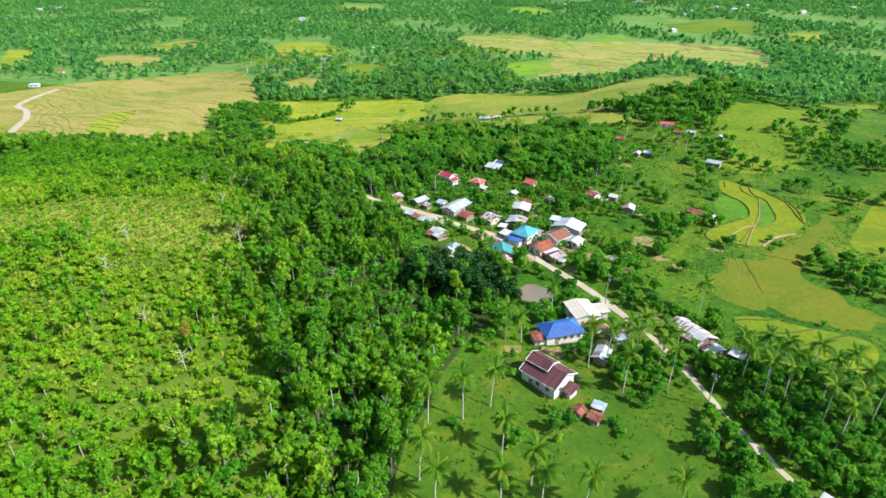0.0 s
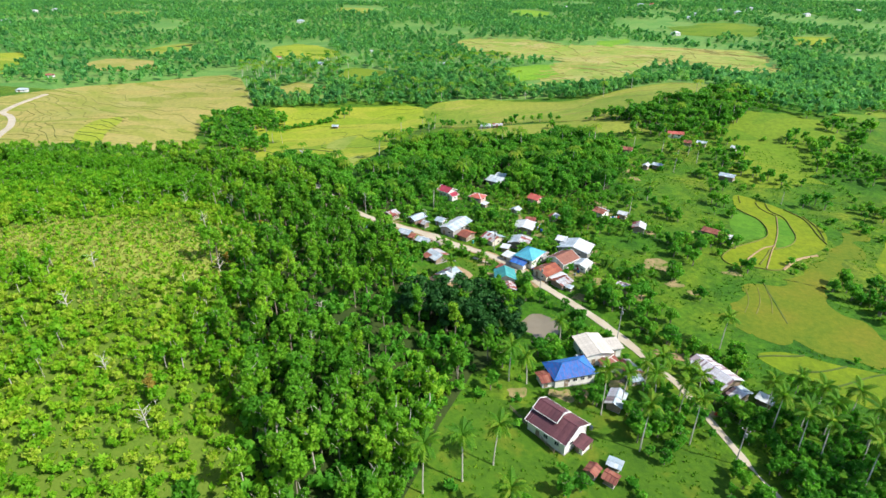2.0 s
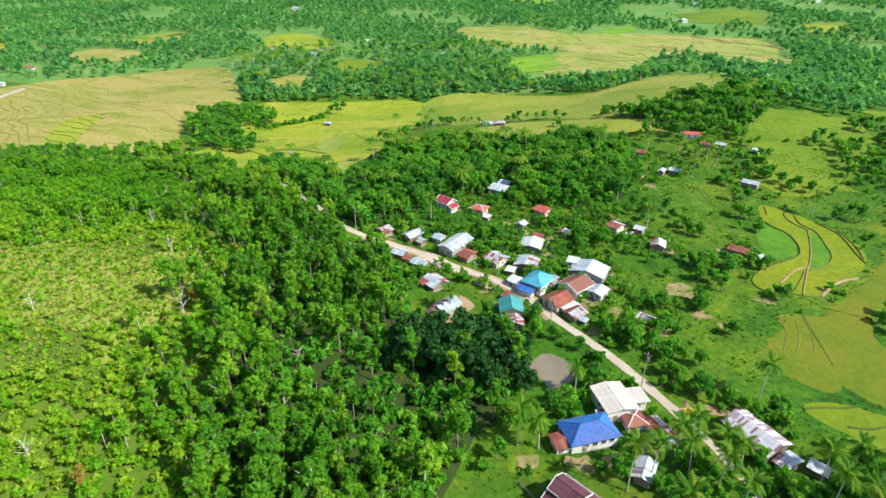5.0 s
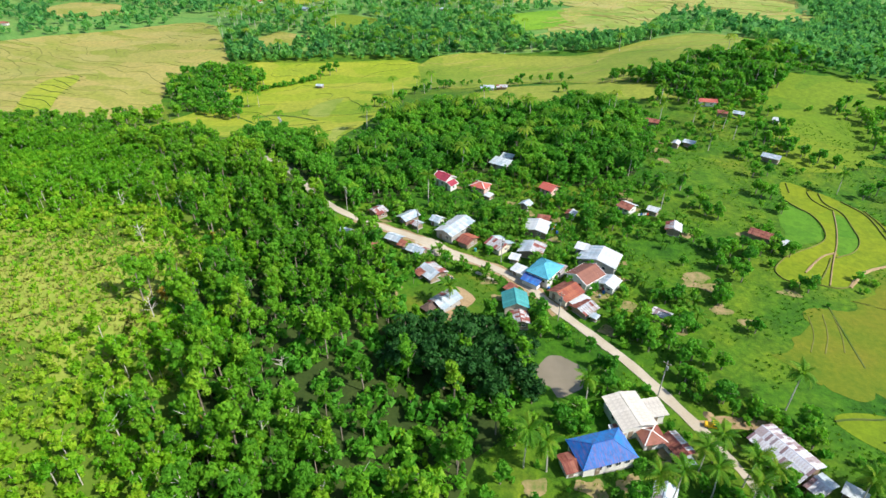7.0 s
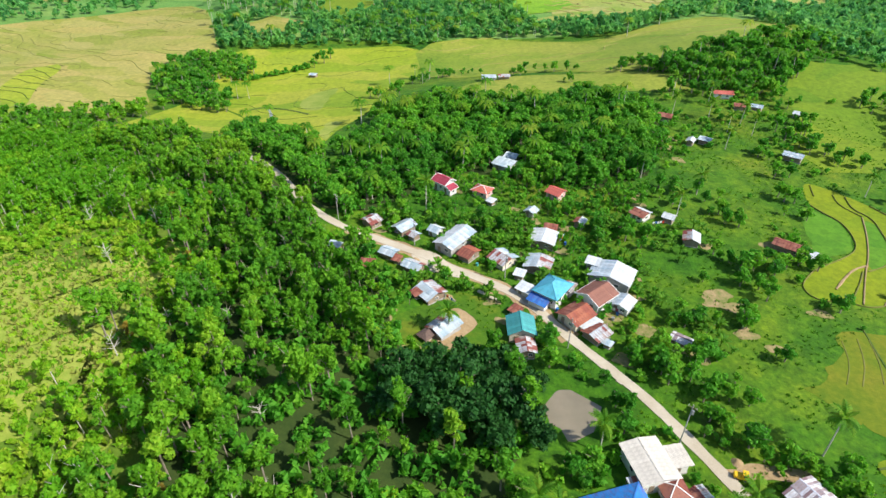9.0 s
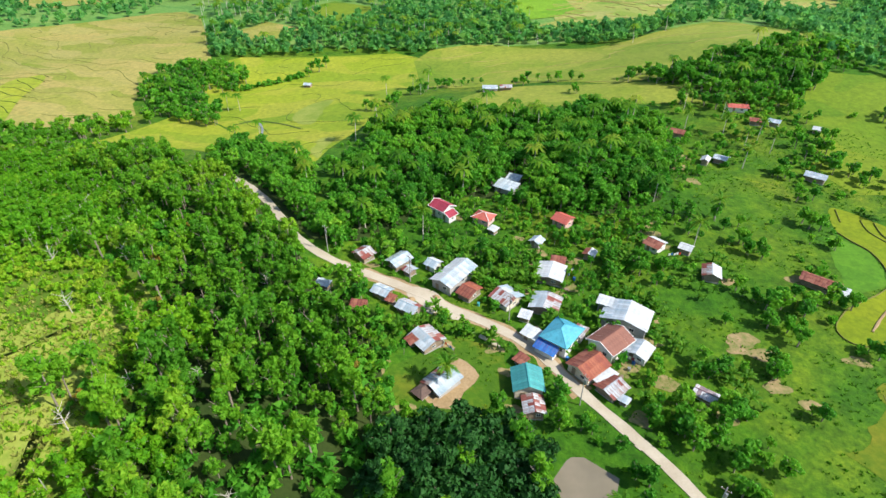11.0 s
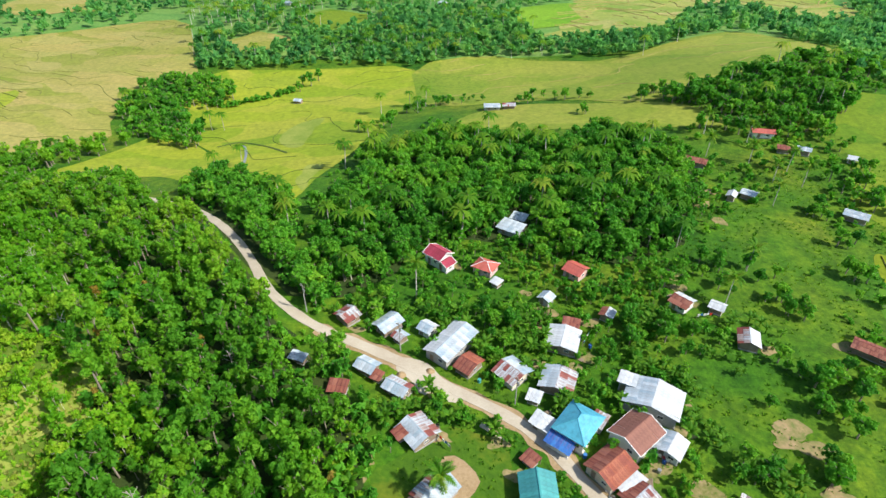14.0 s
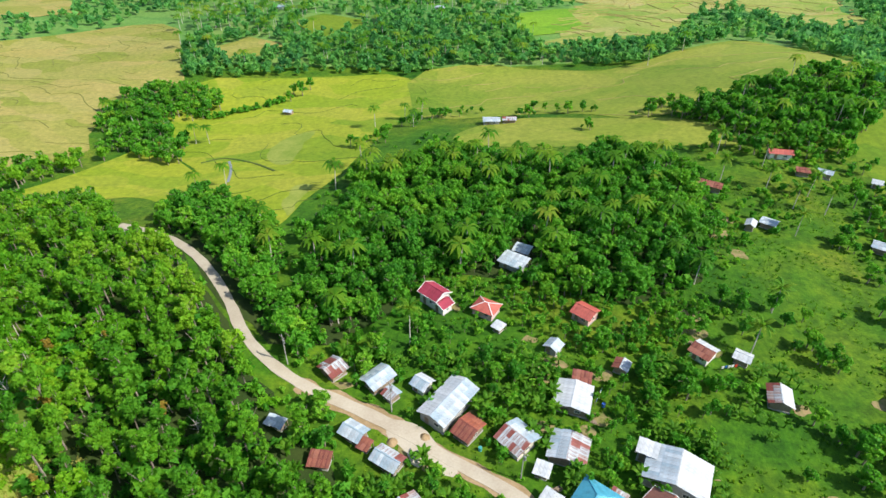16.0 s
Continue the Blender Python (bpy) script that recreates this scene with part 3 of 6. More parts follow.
MEADOW_S = [(-13, 80), (-12, 100), (-6, 118), (8, 128), (20, 127), (30, 134), (44, 126), (56, 118), (62, 104), (60, 88), (40, 70), (10, 66)]
MEADOW_V = [(-16, 180), (-15, 192), (-4, 202), (6, 203), (12, 198), (13, 186), (12, 176), (2, 172), (-8, 174)]
STRAW = [(-162, 170), (-130, 173), (-118, 187), (-102, 189), (-84, 198), (-66, 201), (-77, 182), (-74, 165), (-62, 155), (-56, 144), (-71, 144), (-89, 140), (-110, 147), (-136, 142), (-158, 152)]
YELLOW_E = [(157.1, 208.7), (172.8, 227.2), (192.2, 248.7), (204.5, 255.9), (212.6, 243.4), (180.5, 198.0), (165.8, 198.7), (159.0, 201.0)]
STUBBLE = [(-359.9, 453.4), (-345.1, 463.5), (-318.8, 451.6), (-285.8, 401.4), (-256.9, 347.8), (-248.2, 329.2), (-257.9, 323.0)]
GREEN_BAND = [(-243.0, 337.8), (-266.9, 382.3), (-283.4, 437.8), (-267.5, 458.4), (-254.0, 403.9), (-227.9, 340.0)]
CUT_RICE = [(-92.1, 382.3), (-95.8, 402.4), (-88.0, 420.5), (-76.0, 425.1), (-78.5, 407.8), (-78.1, 387.9), (-76.6, 371.0), (-84.5, 374.2)]
PADDY = [(125.4, 258.1), (127.4, 251.9), (131.2, 247.5), (130.5, 239.5), (128.1, 232.7), (122.0, 228.8), (115.0, 225.4), (109.5, 223.0), (115.6, 237.9), (118.8, 250.6)]
ISLE = [(141.1, 251.4), (143.8, 248.2), (141.5, 238.5), (139.9, 231.6), (133.9, 224.5), (128.0, 220.7), (126.4, 222.4), (134.0, 235.2)]
FIELDS = [PADDY, YELLOW_E, TAN, YELLOW, OLIVE, STRIP, YSTRIP, TERRACE, OLIVE_R, YELLOW_R, FAR_R, FAR_L, FAR_L2, FAR_M, FAR_M2, FAR_T, FAR_T2, FAR_T3] + CLEARINGS

tan = drape("field", TAN, M["tan_field"], 0.12, "harvested tan rice field with winding banks", "field", soft=1, wobble=7)
yellow = drape("field", YELLOW, M["yellow_field"], 0.12, "ripe yellow-green rice field", "field", soft=1, wobble=6)
olive = drape("field", OLIVE, M["olive_field"], 0.17, "olive stubble field on a low ridge", "field", soft=1, wobble=5)
drape("field", STRIP, M["olive_field"], 0.1, "grassy olive strip above the wood", "field")
drape("field", YSTRIP, M["yellow_field"], 0.1, "narrow yellow rice strip behind the hill", "field")
terrace = drape("field", TERRACE, M["terrace_field"], 0.06, "yellow rice terraces with curved banks", "field")
olive_r = drape("field", OLIVE_R, M["fallow"], 0.06, "olive fallow terraces beside the village", "field", soft=3, wobble=7)
yellow_e = drape("field", YELLOW_E, M["terrace_field"], 0.06, "yellow rice field among the eastern trees", "field", wobble=3)
yellow_r = drape("field", YELLOW_R, M["terrace_field"], 0.06, "low yellow-green paddy below the terraces", "field")
far_r = drape("field", FAR_R, M["mixed_field"], 0.3, "wide tan and green fields across the valley", "field", soft=1, wobble=26)
far_l = drape("field", FAR_L, M["yellow_field"], 0.3, "far yellow field among trees", "field", soft=1, wobble=24)
for p, mat in ((FAR_L2, "tan_field"), (FAR_M, "yellow_field"), (FAR_M2, "pasture"), (FAR_T, "pasture"), (FAR_T2, "olive_field"), (FAR_T3, "olive_field")):
    drape("field", p, M[mat], 0.4, "far clearing in the wooded plain", "field", soft=1, wobble=24)
for k, p in enumerate(CLEARINGS):
    drape("field", p, M[("far_green", "olive_field", "yellow_field", "far_green", "pasture", "far_green", "tan_field", "yellow_field")[k]], 0.4, "pale clearing among the far woods", "field", soft=1, wobble=24)
drape("meadow", MEADOW_S, M["meadow"], 0.05, "green meadow round the near houses", "meadow", wobble=4)
drape("meadow", MEADOW_V, M["meadow"], 0.05, "bright green lawn below the road", "meadow", wobble=2)
drape("scrub_floor", [(-20, 46), (-36, 75), (-48, 112), (-56, 142), (-68, 182), (-86, 228), (-114, 264), (-150, 292), (-240, 312), (-250, 200), (-150, 100), (-90, 46)], M["scrub_floor"], 0.05, "yellow-green herbs and dry grass on the hillside", "hillside", wobble=10)
drape("meadow", STRAW, M["straw"], 0.09, "straw-coloured grass on the hilltop", "meadow", soft=3, wobble=30)
bunds(tan, TAN, 19, 0.8, 0.18, M["bund_olive"], 0.12, 2, 30, 0.5)
bunds(yellow, YELLOW, 24, 0.45, 0.16, M["bund"], 0.12, 5, 28, 0.15)
bunds(olive, OLIVE, 26, 0.8, 0.18, M["bund_dry"], 0.17, 8, 20, -0.2)


def bank(field, path, width, rise, mat, lift):
    """One winding earth bank of a paddy."""
    pts = rounded(path, 2, False)
    verts, faces = [], []
    for i, (x, y) in enumerate(pts):
        (ax, ay), (bx, by) = pts[max(0, i - 1)], pts[min(len(pts) - 1, i + 1)]
        d = math.hypot(bx - ax, by - ay)
        w = width * (0.5 + 0.3 * noise.noise((x * 0.4, y * 0.4, 2.0)))
        ex, ey, z = -(by - ay) / d * w, (bx - ax) / d * w, hz(x, y) + lift
        verts += [(x + ex, y + ey, z - 0.1), (x + ex * 0.5, y + ey * 0.5, z + rise), (x - ex * 0.5, y - ey * 0.5, z + rise), (x - ex, y - ey, z - 0.1)]
        if i:
            n = 4 * (i - 1)
            faces += [(n + k, n + 4 + k, n + 5 + k, n + 1 + k) for k in range(3)]
    return tagged(mesh_object("bank", verts, faces, mat, field))


isle = drape("field", ISLE, M["paddy_green"], 0.1, "bright green young rice plot inside the terraces", "field", wobble=1)
paddy = drape("field", PADDY, M["paddy_green"], 0.05, "green grassy paddy beside the yellow terraces", "field", wobble=2)
drape("field", PASTURE_R, M["pasture"], 0.06, "yellow-green grazed pasture on the eastern slope", "field", wobble=10)
drape("field", STUBBLE, M["tan_field"], 0.2, "tan stubble terraces with close contour banks", "field", wobble=4)
drape("field", GREEN_BAND, M["yellow_field"], 0.2, "band of greener rice across the tan field", "field", wobble=6)
drape("field", CUT_RICE, M["straw"], 0.2, "freshly cut pale plot in the ripe rice", "field", wobble=2)
bank(terrace, [(133.1, 272.3), (130.7, 264.4)], 0.34, 0.35, M["bund_olive"], 0.06)
bank(terrace, [(138.4, 266.0), (137.1, 260.5), (138.3, 256.4), (141.3, 251.9)], 0.34, 0.35, M["bund_olive"], 0.06)
bank(terrace, [(141.1, 251.4), (136.4, 240.2), (129.9, 228.1), (123.6, 219.1), (114.9, 204.8)], 0.55, 0.35, M["dirt"], 0.06)
bank(terrace, [(142.3, 264.8), (140.3, 256.5), (144.5, 251.0), (142.1, 240.8), (140.1, 231.5), (133.7, 224.0), (125.4, 220.5)], 0.4, 0.4, M["bund_olive"], 0.06)
bank(terrace, [(148.0, 259.1), (152.6, 250.6), (151.9, 243.0), (149.9, 233.6), (149.6, 227.0)], 0.4, 0.4, M["bund_olive"], 0.06)
bank(terrace, [(153.3, 252.7), (154.0, 244.8), (153.1, 238.0), (150.6, 230.3)], 0.34, 0.35, M["bund_olive"], 0.06)
bank(terrace, [(110.5, 211.2), (116.5, 217.2), (121.8, 221.7), (126.9, 223.5)], 0.8, 0.3, M["dirt"], 0.06)
bank(terrace, [(113.7, 207.7), (119.5, 214.6), (123.7, 220.4)], 0.5, 0.35, M["bund_olive"], 0.06)
bank(terrace, [(120.9, 204.6), (126.0, 209.7), (131.4, 214.0), (140.5, 217.3)], 1.3, 0.3, M["dirt"], 0.06)
bank(terrace, [(108.0, 219.4), (115.1, 223.5), (122.3, 227.3), (128.7, 232.2), (131.6, 240.7), (131.6, 248.5), (128.1, 253.3), (125.8, 259.1)], 0.34, 0.35, M["bund_olive"], 0.06)
bank(terrace, [(121.5, 204.9), (115.8, 203.5), (110.1, 206.0), (103.9, 205.4), (100.9, 207.9), (100.9, 212.6), (108.0, 219.4)], 0.4, 0.3, M["bund_olive"], 0.06)
bank(olive_r, [(109.1, 195.8), (107.8, 187.6), (106.6, 179.9), (105.1, 170.1)], 0.7, 0.12, M["bund"], 0.06)
bank(olive_r, [(105.2, 191.0), (102.4, 182.4), (97.3, 174.7)], 0.4, 0.1, M["bund_olive"], 0.06)
bank(olive_r, [(100.6, 189.9), (98.5, 182.2), (93.7, 175.1)], 0.4, 0.1, M["bund_olive"], 0.06)
bank(olive_r, [(108.1, 190.8), (106.3, 182.9), (102.9, 175.5)], 0.4, 0.1, M["bund_olive"], 0.06)
bank(yellow, [(-123.7, 382.6), (-116.0, 389.6), (-105.3, 384.8), (-93.8, 376.7), (-81.8, 364.8)], 1.6, 0.3, M["bund"], 0.12)
# a low bank in steel grey stands in for a wet strip
bank(yellow, [(-110.3, 383.7), (-104.6, 372.1), (-99.3, 353.8)], 1.6, 0.1, M["metal"], 0.12)
bunds(tan, STUBBLE, 5.5, 0.7, 0.3, M["bund_olive"], 0.2, 12, 12, 0.9, 3.0, -0.4)
bunds(tan, GREEN_BAND, 8, 0.6, 0.3, M["bund"], 0.2, 13, 12, 0.9, 3.0, -0.4)
drape("bare_patch", [(-67.1, 326.5), (-68.4, 340.4), (-63.7, 346.8), (-57.9, 343.7), (-62.2, 325.9), (-60.6, 310.8)], M["straw"], 0.2, "bare sandy slope at the wood's edge", "bare patch", wobble=2)
bunds(yellow_r, YELLOW_R, 7, 0.6, 0.35, M["bund"], 0.06, 6, 8, -0.6, 2.0)
bunds(far_r, FAR_R, 17, 1.5, 0.4, M["bund_dry"], 0.3, 9, 40, 0.1, 8.0)

ribbon("road", ROAD[6:], 2.9, M["road"], 0.14, "pale concrete village road with sandy edges", "road", jitter=0.3)
ribbon("road_verge", ROAD[10:18], 4.6, M["dirt"], 0.05, "sandy verge beside the concrete road", "verge", jitter=1.8, laid=True)
ribbon("path", ROAD[:7], 1.6, M["road"], 0.09, "narrow earth track under the palms", "path", jitter=0.9, laid=True)
ribbon("road", [(-274, 318), (-284.8, 330.9), (-299.4, 352.3), (-316, 385), (-322, 400), (-345, 432), (-360, 440), (-366, 452), (-374.6, 480.7), (-380, 520)], 4.5, M["road"], 0.35, "pale winding road over the tan field", "road")
ribbon("path", [(55, 149), (60, 150.5), (66, 150.5), (72.5, 149.2)], 3.6, M["dirt"], 0.08, "sandy drive up to the metal barn", "path", jitter=1.2, laid=True)
ribbon("path", [(31, 198), (36, 203), (40, 207)], 2.6, M["dirt"], 0.09, "sandy passage between the houses", "path", jitter=0.8, laid=True)
drape("pond", POND, M["pond"], 0, "muddy brown fish pond", "pond", kind="structure", soft=0, flat=POND_Z + 0.12)
drape("yard", [(-15.3, 222.5), (-9.7, 221.9), (-5.9, 220.4), (-2.1, 215.9), (1.4, 211.8), (-0.3, 209.4), (-4.4, 212.8), (-7.5, 210.8), (-11.6, 215.8), (-15.3, 217.4)], M["road"], 0.09, "wide sandy apron of the road before the hall", "yard", soft=1, wobble=1.5)
drape("yard", YARD, M["dirt"], 0.09, "bare sandy yard round a hut", "yard", soft=1, wobble=2.2)
for x, y, r in ((71.6, 203.5, 3.2), (77.2, 201.0, 3.2), (50.4, 190.6, 3.2), (41.9, 180.6, 3.2), (88.7, 288.8, 3.2), (62.2, 258.5, 3.2), (60.6, 181.5, 3.2), (76.0, 190.8, 3.2), (-19.7, 188.2, 3.2), (-22.0, 172.4, 3.2), (-11.9, 177.5, 3.2), (-20, 175, 3.2), (-14.6, 173.1, 2.6), (81, 185.6, 2.6), (43.1, 196.3, 2.6), (100.1, 200.4, 2.8), (74.5, 206, 3.4), (-18.2, 192.7, 2.4), (24.5, 242.3, 3.2), (21, 237, 2.4),
                     (62, 259, 3.6), (63, 253, 3), (-9, 216.2, 4.6), (-4, 212.2, 3.8), (-13.5, 206, 2.0), (-41.3, 219, 2.6), (9.5, 199.5, 2.2), (12.5, 192, 2.4), (57, 185, 2.6), (-80, 316, 3.5),
                     (48, 142, 4.0), (36, 133, 3.0), (16, 131, 3.0), (8, 260, 2.5), (0, 262, 2.4), (86, 300, 3.5), (92, 308, 3.0), (14, 178, 2.2), (52, 212, 2.4), (64, 128, 2.2), (101, 232, 3.5), (20, 223, 2.4), (32, 226, 2.6), (29, 221.5, 2.0), (42, 205.5, 2.8), (40, 194, 2.6), (50, 204, 2.4), (19, 250, 2.2), (36, 238, 2.2), (-26, 231, 2.2), (5, 226, 2.2), (12, 181, 2.4), (-3, 200, 2.6), (66, 246, 2.2), (79, 230, 2.2), (44, 137, 2.8), (27, 131.5, 3.2)):
    pr = random.Random(int(x * 13 + y * 7))
    ring = []
    for k in range(11):
        a, q = k * 2 * math.pi / 11, r * pr.uniform(0.45, 1.25)
        ring.append((x + 1.15 * q * math.cos(a), y + 0.85 * q * math.sin(a)))
    drape("bare_patch", ring, M["worn"], 0.075, "bare trodden earth in the grass", "bare patch", soft=1, wobble=0.8)


# ---- houses ----
def box(cx, cy, z0, sx, sy, sz):
    v = [(cx + a * sx / 2, cy + b * sy / 2, z0 + c * sz) for c in (0, 1) for a, b in ((-1, -1), (1, -1), (1, 1), (-1, 1))]
    return v, [(3, 2, 1, 0), (4, 5, 6, 7), (0, 1, 5, 4), (1, 2, 6, 5), (2, 3, 7, 6), (3, 0, 4, 7)]


def joined(*shapes):
    verts, faces = [], []
    for v, f in shapes:
        n = len(verts)
        verts += v
        faces += [tuple(i + n for i in q) for q in f]
    return verts, faces


def part(name, shape, mat, parent, label=""):
    return tagged(mesh_object(name, shape[0], shape[1], M[mat], parent), label)


SHEETS = {}


def sheet_mesh(length, width):
    """One corrugated roofing sheet, ridge end at the origin, running down -y, with its thickness at the eave."""
    key = (round(length, 1), round(width, 2))
    if key not in SHEETS:
        n, verts, faces = 8, [], []
        for i in range(n + 1):
            x = -width / 2 + width * i / n
            z = 0.035 if i % 2 else 0.0
            verts += [(x, 0, z), (x, -key[0], z), (x, -key[0], z - 0.03)]
            if i:
                a = 3 * (i - 1)
                faces += [(a, a + 1, a + 4, a + 3), (a + 1, a + 2, a + 5, a + 4)]
        me = bpy.data.meshes.new("roof_sheet")
        me.from_pydata(verts, [], faces)
        SHEETS[key] = me
    return SHEETS[key]


def sheeted(parent, ridge_a, ridge_b, run, drop, mat, rng, wid=0.95, ragged=0.0):
    """A slope of single sheets, side by side from ridge_a to ridge_b; run: the way downhill in plan."""
    a, b = Vector(ridge_a), Vector(ridge_b)
    n = max(1, round((b - a).length / wid))
    w = (b - a).length / n
    ex = (b - a).normalized()
    down = Vector((run[0], run[1], -drop))
    ln = down.length
    ey = -down.normalized()
    ez = ex.cross(ey)
    if ez.z < 0:
        ex, ez = -ex, -ez
    rot = Matrix((ex, ey, ez)).transposed().to_4x4()
    rows = 2 if mat in ("patch", "rust", "orange_rust", "stripe", "silver") and ln > 2.6 else 1
    src = sheet_mesh(ln / rows + (0.12 if rows > 1 else 0.0), w * 1.06)
    key = (src.name, mat)
    if key not in SHEETS:
        SHEETS[key] = src.copy()
        SHEETS[key].materials.clear()
        SHEETS[key].materials.append(M[mat])
    for i in range(n):
        for row in range(rows):
            p = a + (b - a) * ((i + 0.5) / n) + ez * (0.012 * (i % 2) + rng.random() * 0.012 + 0.045 * (rows - 1 - row)) - ey * (ragged * rng.random() + row * ln / rows)
            ob = new("roof_sheet", SHEETS[key])
            ob.parent = parent
            ob.matrix_local = Matrix.Translation(p) @ rot @ pose(0, 0, 0, 0, 0, rng.uniform(-0.9, 0.9))
    return n


def slope_slab(parent, quad, mat, name="roof_slope"):
    """One roof slope as a slab 6 cm thick."""
    top = [Vector(q) for q in quad]
    low = [q - Vector((0, 0, 0.06)) for q in top]
    n = len(top)
    v = [tuple(q) for q in top + low]
    f = [tuple(range(n)), tuple(range(2 * n - 1, n - 1, -1))] + [(i, i + n, (i + 1) % n + n, (i + 1) % n) for i in range(n)]
    return part(name, (v, f), mat, parent)


def window(parent, x, y, z, w, h, turn):
    """A framed window on a wall face: frame with a dark pane and a bar."""
    fr = joined(box(-w / 2 - 0.04, 0, 0, 0.08, 0.10, h + 0.16), box(w / 2 + 0.04, 0, 0, 0.08, 0.10, h + 0.16), box(0, 0, 0, w, 0.12, 0.08), box(0, 0, h + 0.08, w, 0.10, 0.08), box(0, 0, 0.08, 0.05, 0.08, h))
    ob = part("window", fr, "trim", parent)
    ob.matrix_local = pose(x, y, z, 0, 0, turn)
    part("pane", box(0, 0, 0.08, w, 0.05, h), "glass", ob, "dark window pane")
    return ob


def beam(name, a, b, wide, deep, mat, parent):
    """A board from a to b."""
    a, b = Vector(a), Vector(b)
    ob = part(name, box(0, 0, -deep / 2, (b - a).length, wide, deep), mat, parent)
    ob.matrix_local = Matrix.Translation((a + b) / 2) @ (b - a).to_track_quat("X", "Z").to_matrix().to_4x4()
    return ob


def house(name, label, at, size, ang, eave, rise, kind, mats, wall="plaster", ridge="x", over=0.6, door=True, windows=2, base=0.0, sink=0.6, stilt=0.0, z=None, trim=False, wid=0.95):
    """A village house: walls with windows and a door, and a roof of single sheets. mats: one roof material for each slope."""
    rng = random.Random(hash((round(at[0] * 10), round(at[1] * 10))) & 0xFFFF)
    root = tagged(new(name), label, "house" if "shed" not in name and "hut" not in name and "barn" not in name else name.split("_")[-1])
    gz = hz(*at) if z is None else z
    if eave < 3.05:
        eave *= 0.78
        rise *= 0.85
    root.matrix_world = pose(at[0], at[1], gz + base, 0, 0, ang)
    root.empty_display_size = 0.5
    w, d = size
    iw, idp = w - 2 * over, d - 2 * over
    m1 = mats[0]
    m2 = mats[1] if len(mats) > 1 else m1
    # body
    if kind == "gable":
        if ridge == "x":
            gv = [(-iw / 2, -idp / 2, eave), (-iw / 2, idp / 2, eave), (-iw / 2, 0, eave + rise * idp / d)]
            gv2 = [(-x, y, z) for x, y, z in gv]
        else:
            gv = [(-iw / 2, -idp / 2, eave), (iw / 2, -idp / 2, eave), (0, -idp / 2, eave + rise * iw / w)]
            gv2 = [(x, -y, z) for x, y, z in gv]
        body = joined(box(0, 0, stilt - sink, iw, idp, eave - stilt + sink - 0.02), (gv + gv2, [(0, 2, 1), (3, 4, 5), (0, 3, 5, 2), (1, 2, 5, 4)]))
    else:
        body = box(0, 0, stilt - sink, iw, idp, eave - stilt + sink - 0.02)
    part("wall", body, wall, root)
    part("plinth", box(0, 0, -sink, iw + 0.24, idp + 0.24, sink + 0.18), "block", root)
    # openings
    if windows:
        for sgn, turn in ((-1, 0), (1, 180)):
            for k in range(windows):
                x = -iw / 2 + iw * (k + 0.7) / (windows + 0.4)
                if door and sgn < 0 and k == 0:
                    continue
                window(root, x, sgn * (idp / 2 + 0.03), eave * 0.42, min(1.1, iw / 4), min(1.0, eave * 0.3), turn)
        for sgn, turn in ((-1, -90), (1, 90)):
            for k in range(max(1, windows - 1)):
                y = -idp / 2 + idp * (k + 0.7) / (max(1, windows - 1) + 0.4)
                window(root, sgn * (iw / 2 + 0.03), y, eave * 0.42, min(1.1, idp / 4), min(1.0, eave * 0.3), turn)
    if door:
        dr = part("door", joined(box(0, 0, 0, 0.85, 0.08, min(2.0, eave - 0.3)), box(0, 0, min(2.0, eave - 0.3), 1.05, 0.12, 0.1), box(-0.47, 0, 0, 0.1, 0.12, min(2.0, eave - 0.3)), box(0.47, 0, 0, 0.1, 0.12, min(2.0, eave - 0.3))), "timber", root, "wooden plank door")
        dr.matrix_local = pose(-iw * 0.22, -idp / 2 - 0.03, 0.18)
    # roof
    top = eave + rise + 0.06
    if kind == "gable":
        if ridge == "x":
            sheeted(root, (-w / 2, 0, top), (w / 2, 0, top), (0, -d / 2), rise, m1, rng, wid)
            sheeted(root, (-w / 2, 0, top), (w / 2, 0, top), (0, d / 2), rise, m2, rng, wid)
            part("ridge_cap", joined(box(0, 0, top + 0.0, w + 0.05, 0.34, 0.07)), m1, root)
        else:
            sheeted(root, (0, -d / 2, top), (0, d / 2, top), (-w / 2, 0), rise, m1, rng, wid)
            sheeted(root, (0, -d / 2, top), (0, d / 2, top), (w / 2, 0), rise, m2, rng, wid)
            part("ridge_cap", joined(box(0, 0, top + 0.0, 0.34, d + 0.05, 0.07)), m2, root)
    if kind == "gable" and trim:
        for end in (-1, 1):
            for side in (-1, 1):
                a, b = ((end * w / 2, 0, top + 0.03), (end * w / 2, side * d / 2, eave + 0.08)) if ridge == "x" else ((0, end * d / 2, top + 0.03), (side * w / 2, end * d / 2, eave + 0.08))
                beam("barge_board", a, b, 0.14, 0.28, "trim", root)
        for side in (-1, 1):
            a, b = ((-w / 2, side * d / 2, eave + 0.02), (w / 2, side * d / 2, eave + 0.02)) if ridge == "x" else ((side * w / 2, -d / 2, eave + 0.02), (side * w / 2, d / 2, eave + 0.02))
            beam("fascia", a, b, 0.08, 0.2, "trim", root)
    if kind == "shed":
        sheeted(root, (-w / 2, d / 2, eave + rise + 0.05), (w / 2, d / 2, eave + rise + 0.05), (0, -d), rise, m1, rng, ragged=0.15)
        for x in (-w / 2 + 0.2, w / 2 - 0.2):
            part("post", box(x, d / 2 - 0.25, -sink, 0.14, 0.14, eave + rise + sink), "timber", root)
        part("back_wall", box(0, idp / 2 - 0.06, eave - 0.05, iw, 0.1, rise * idp / d), wall, root)
    elif kind == "hip":
        k = min(w, d) / 2
        if w >= d:
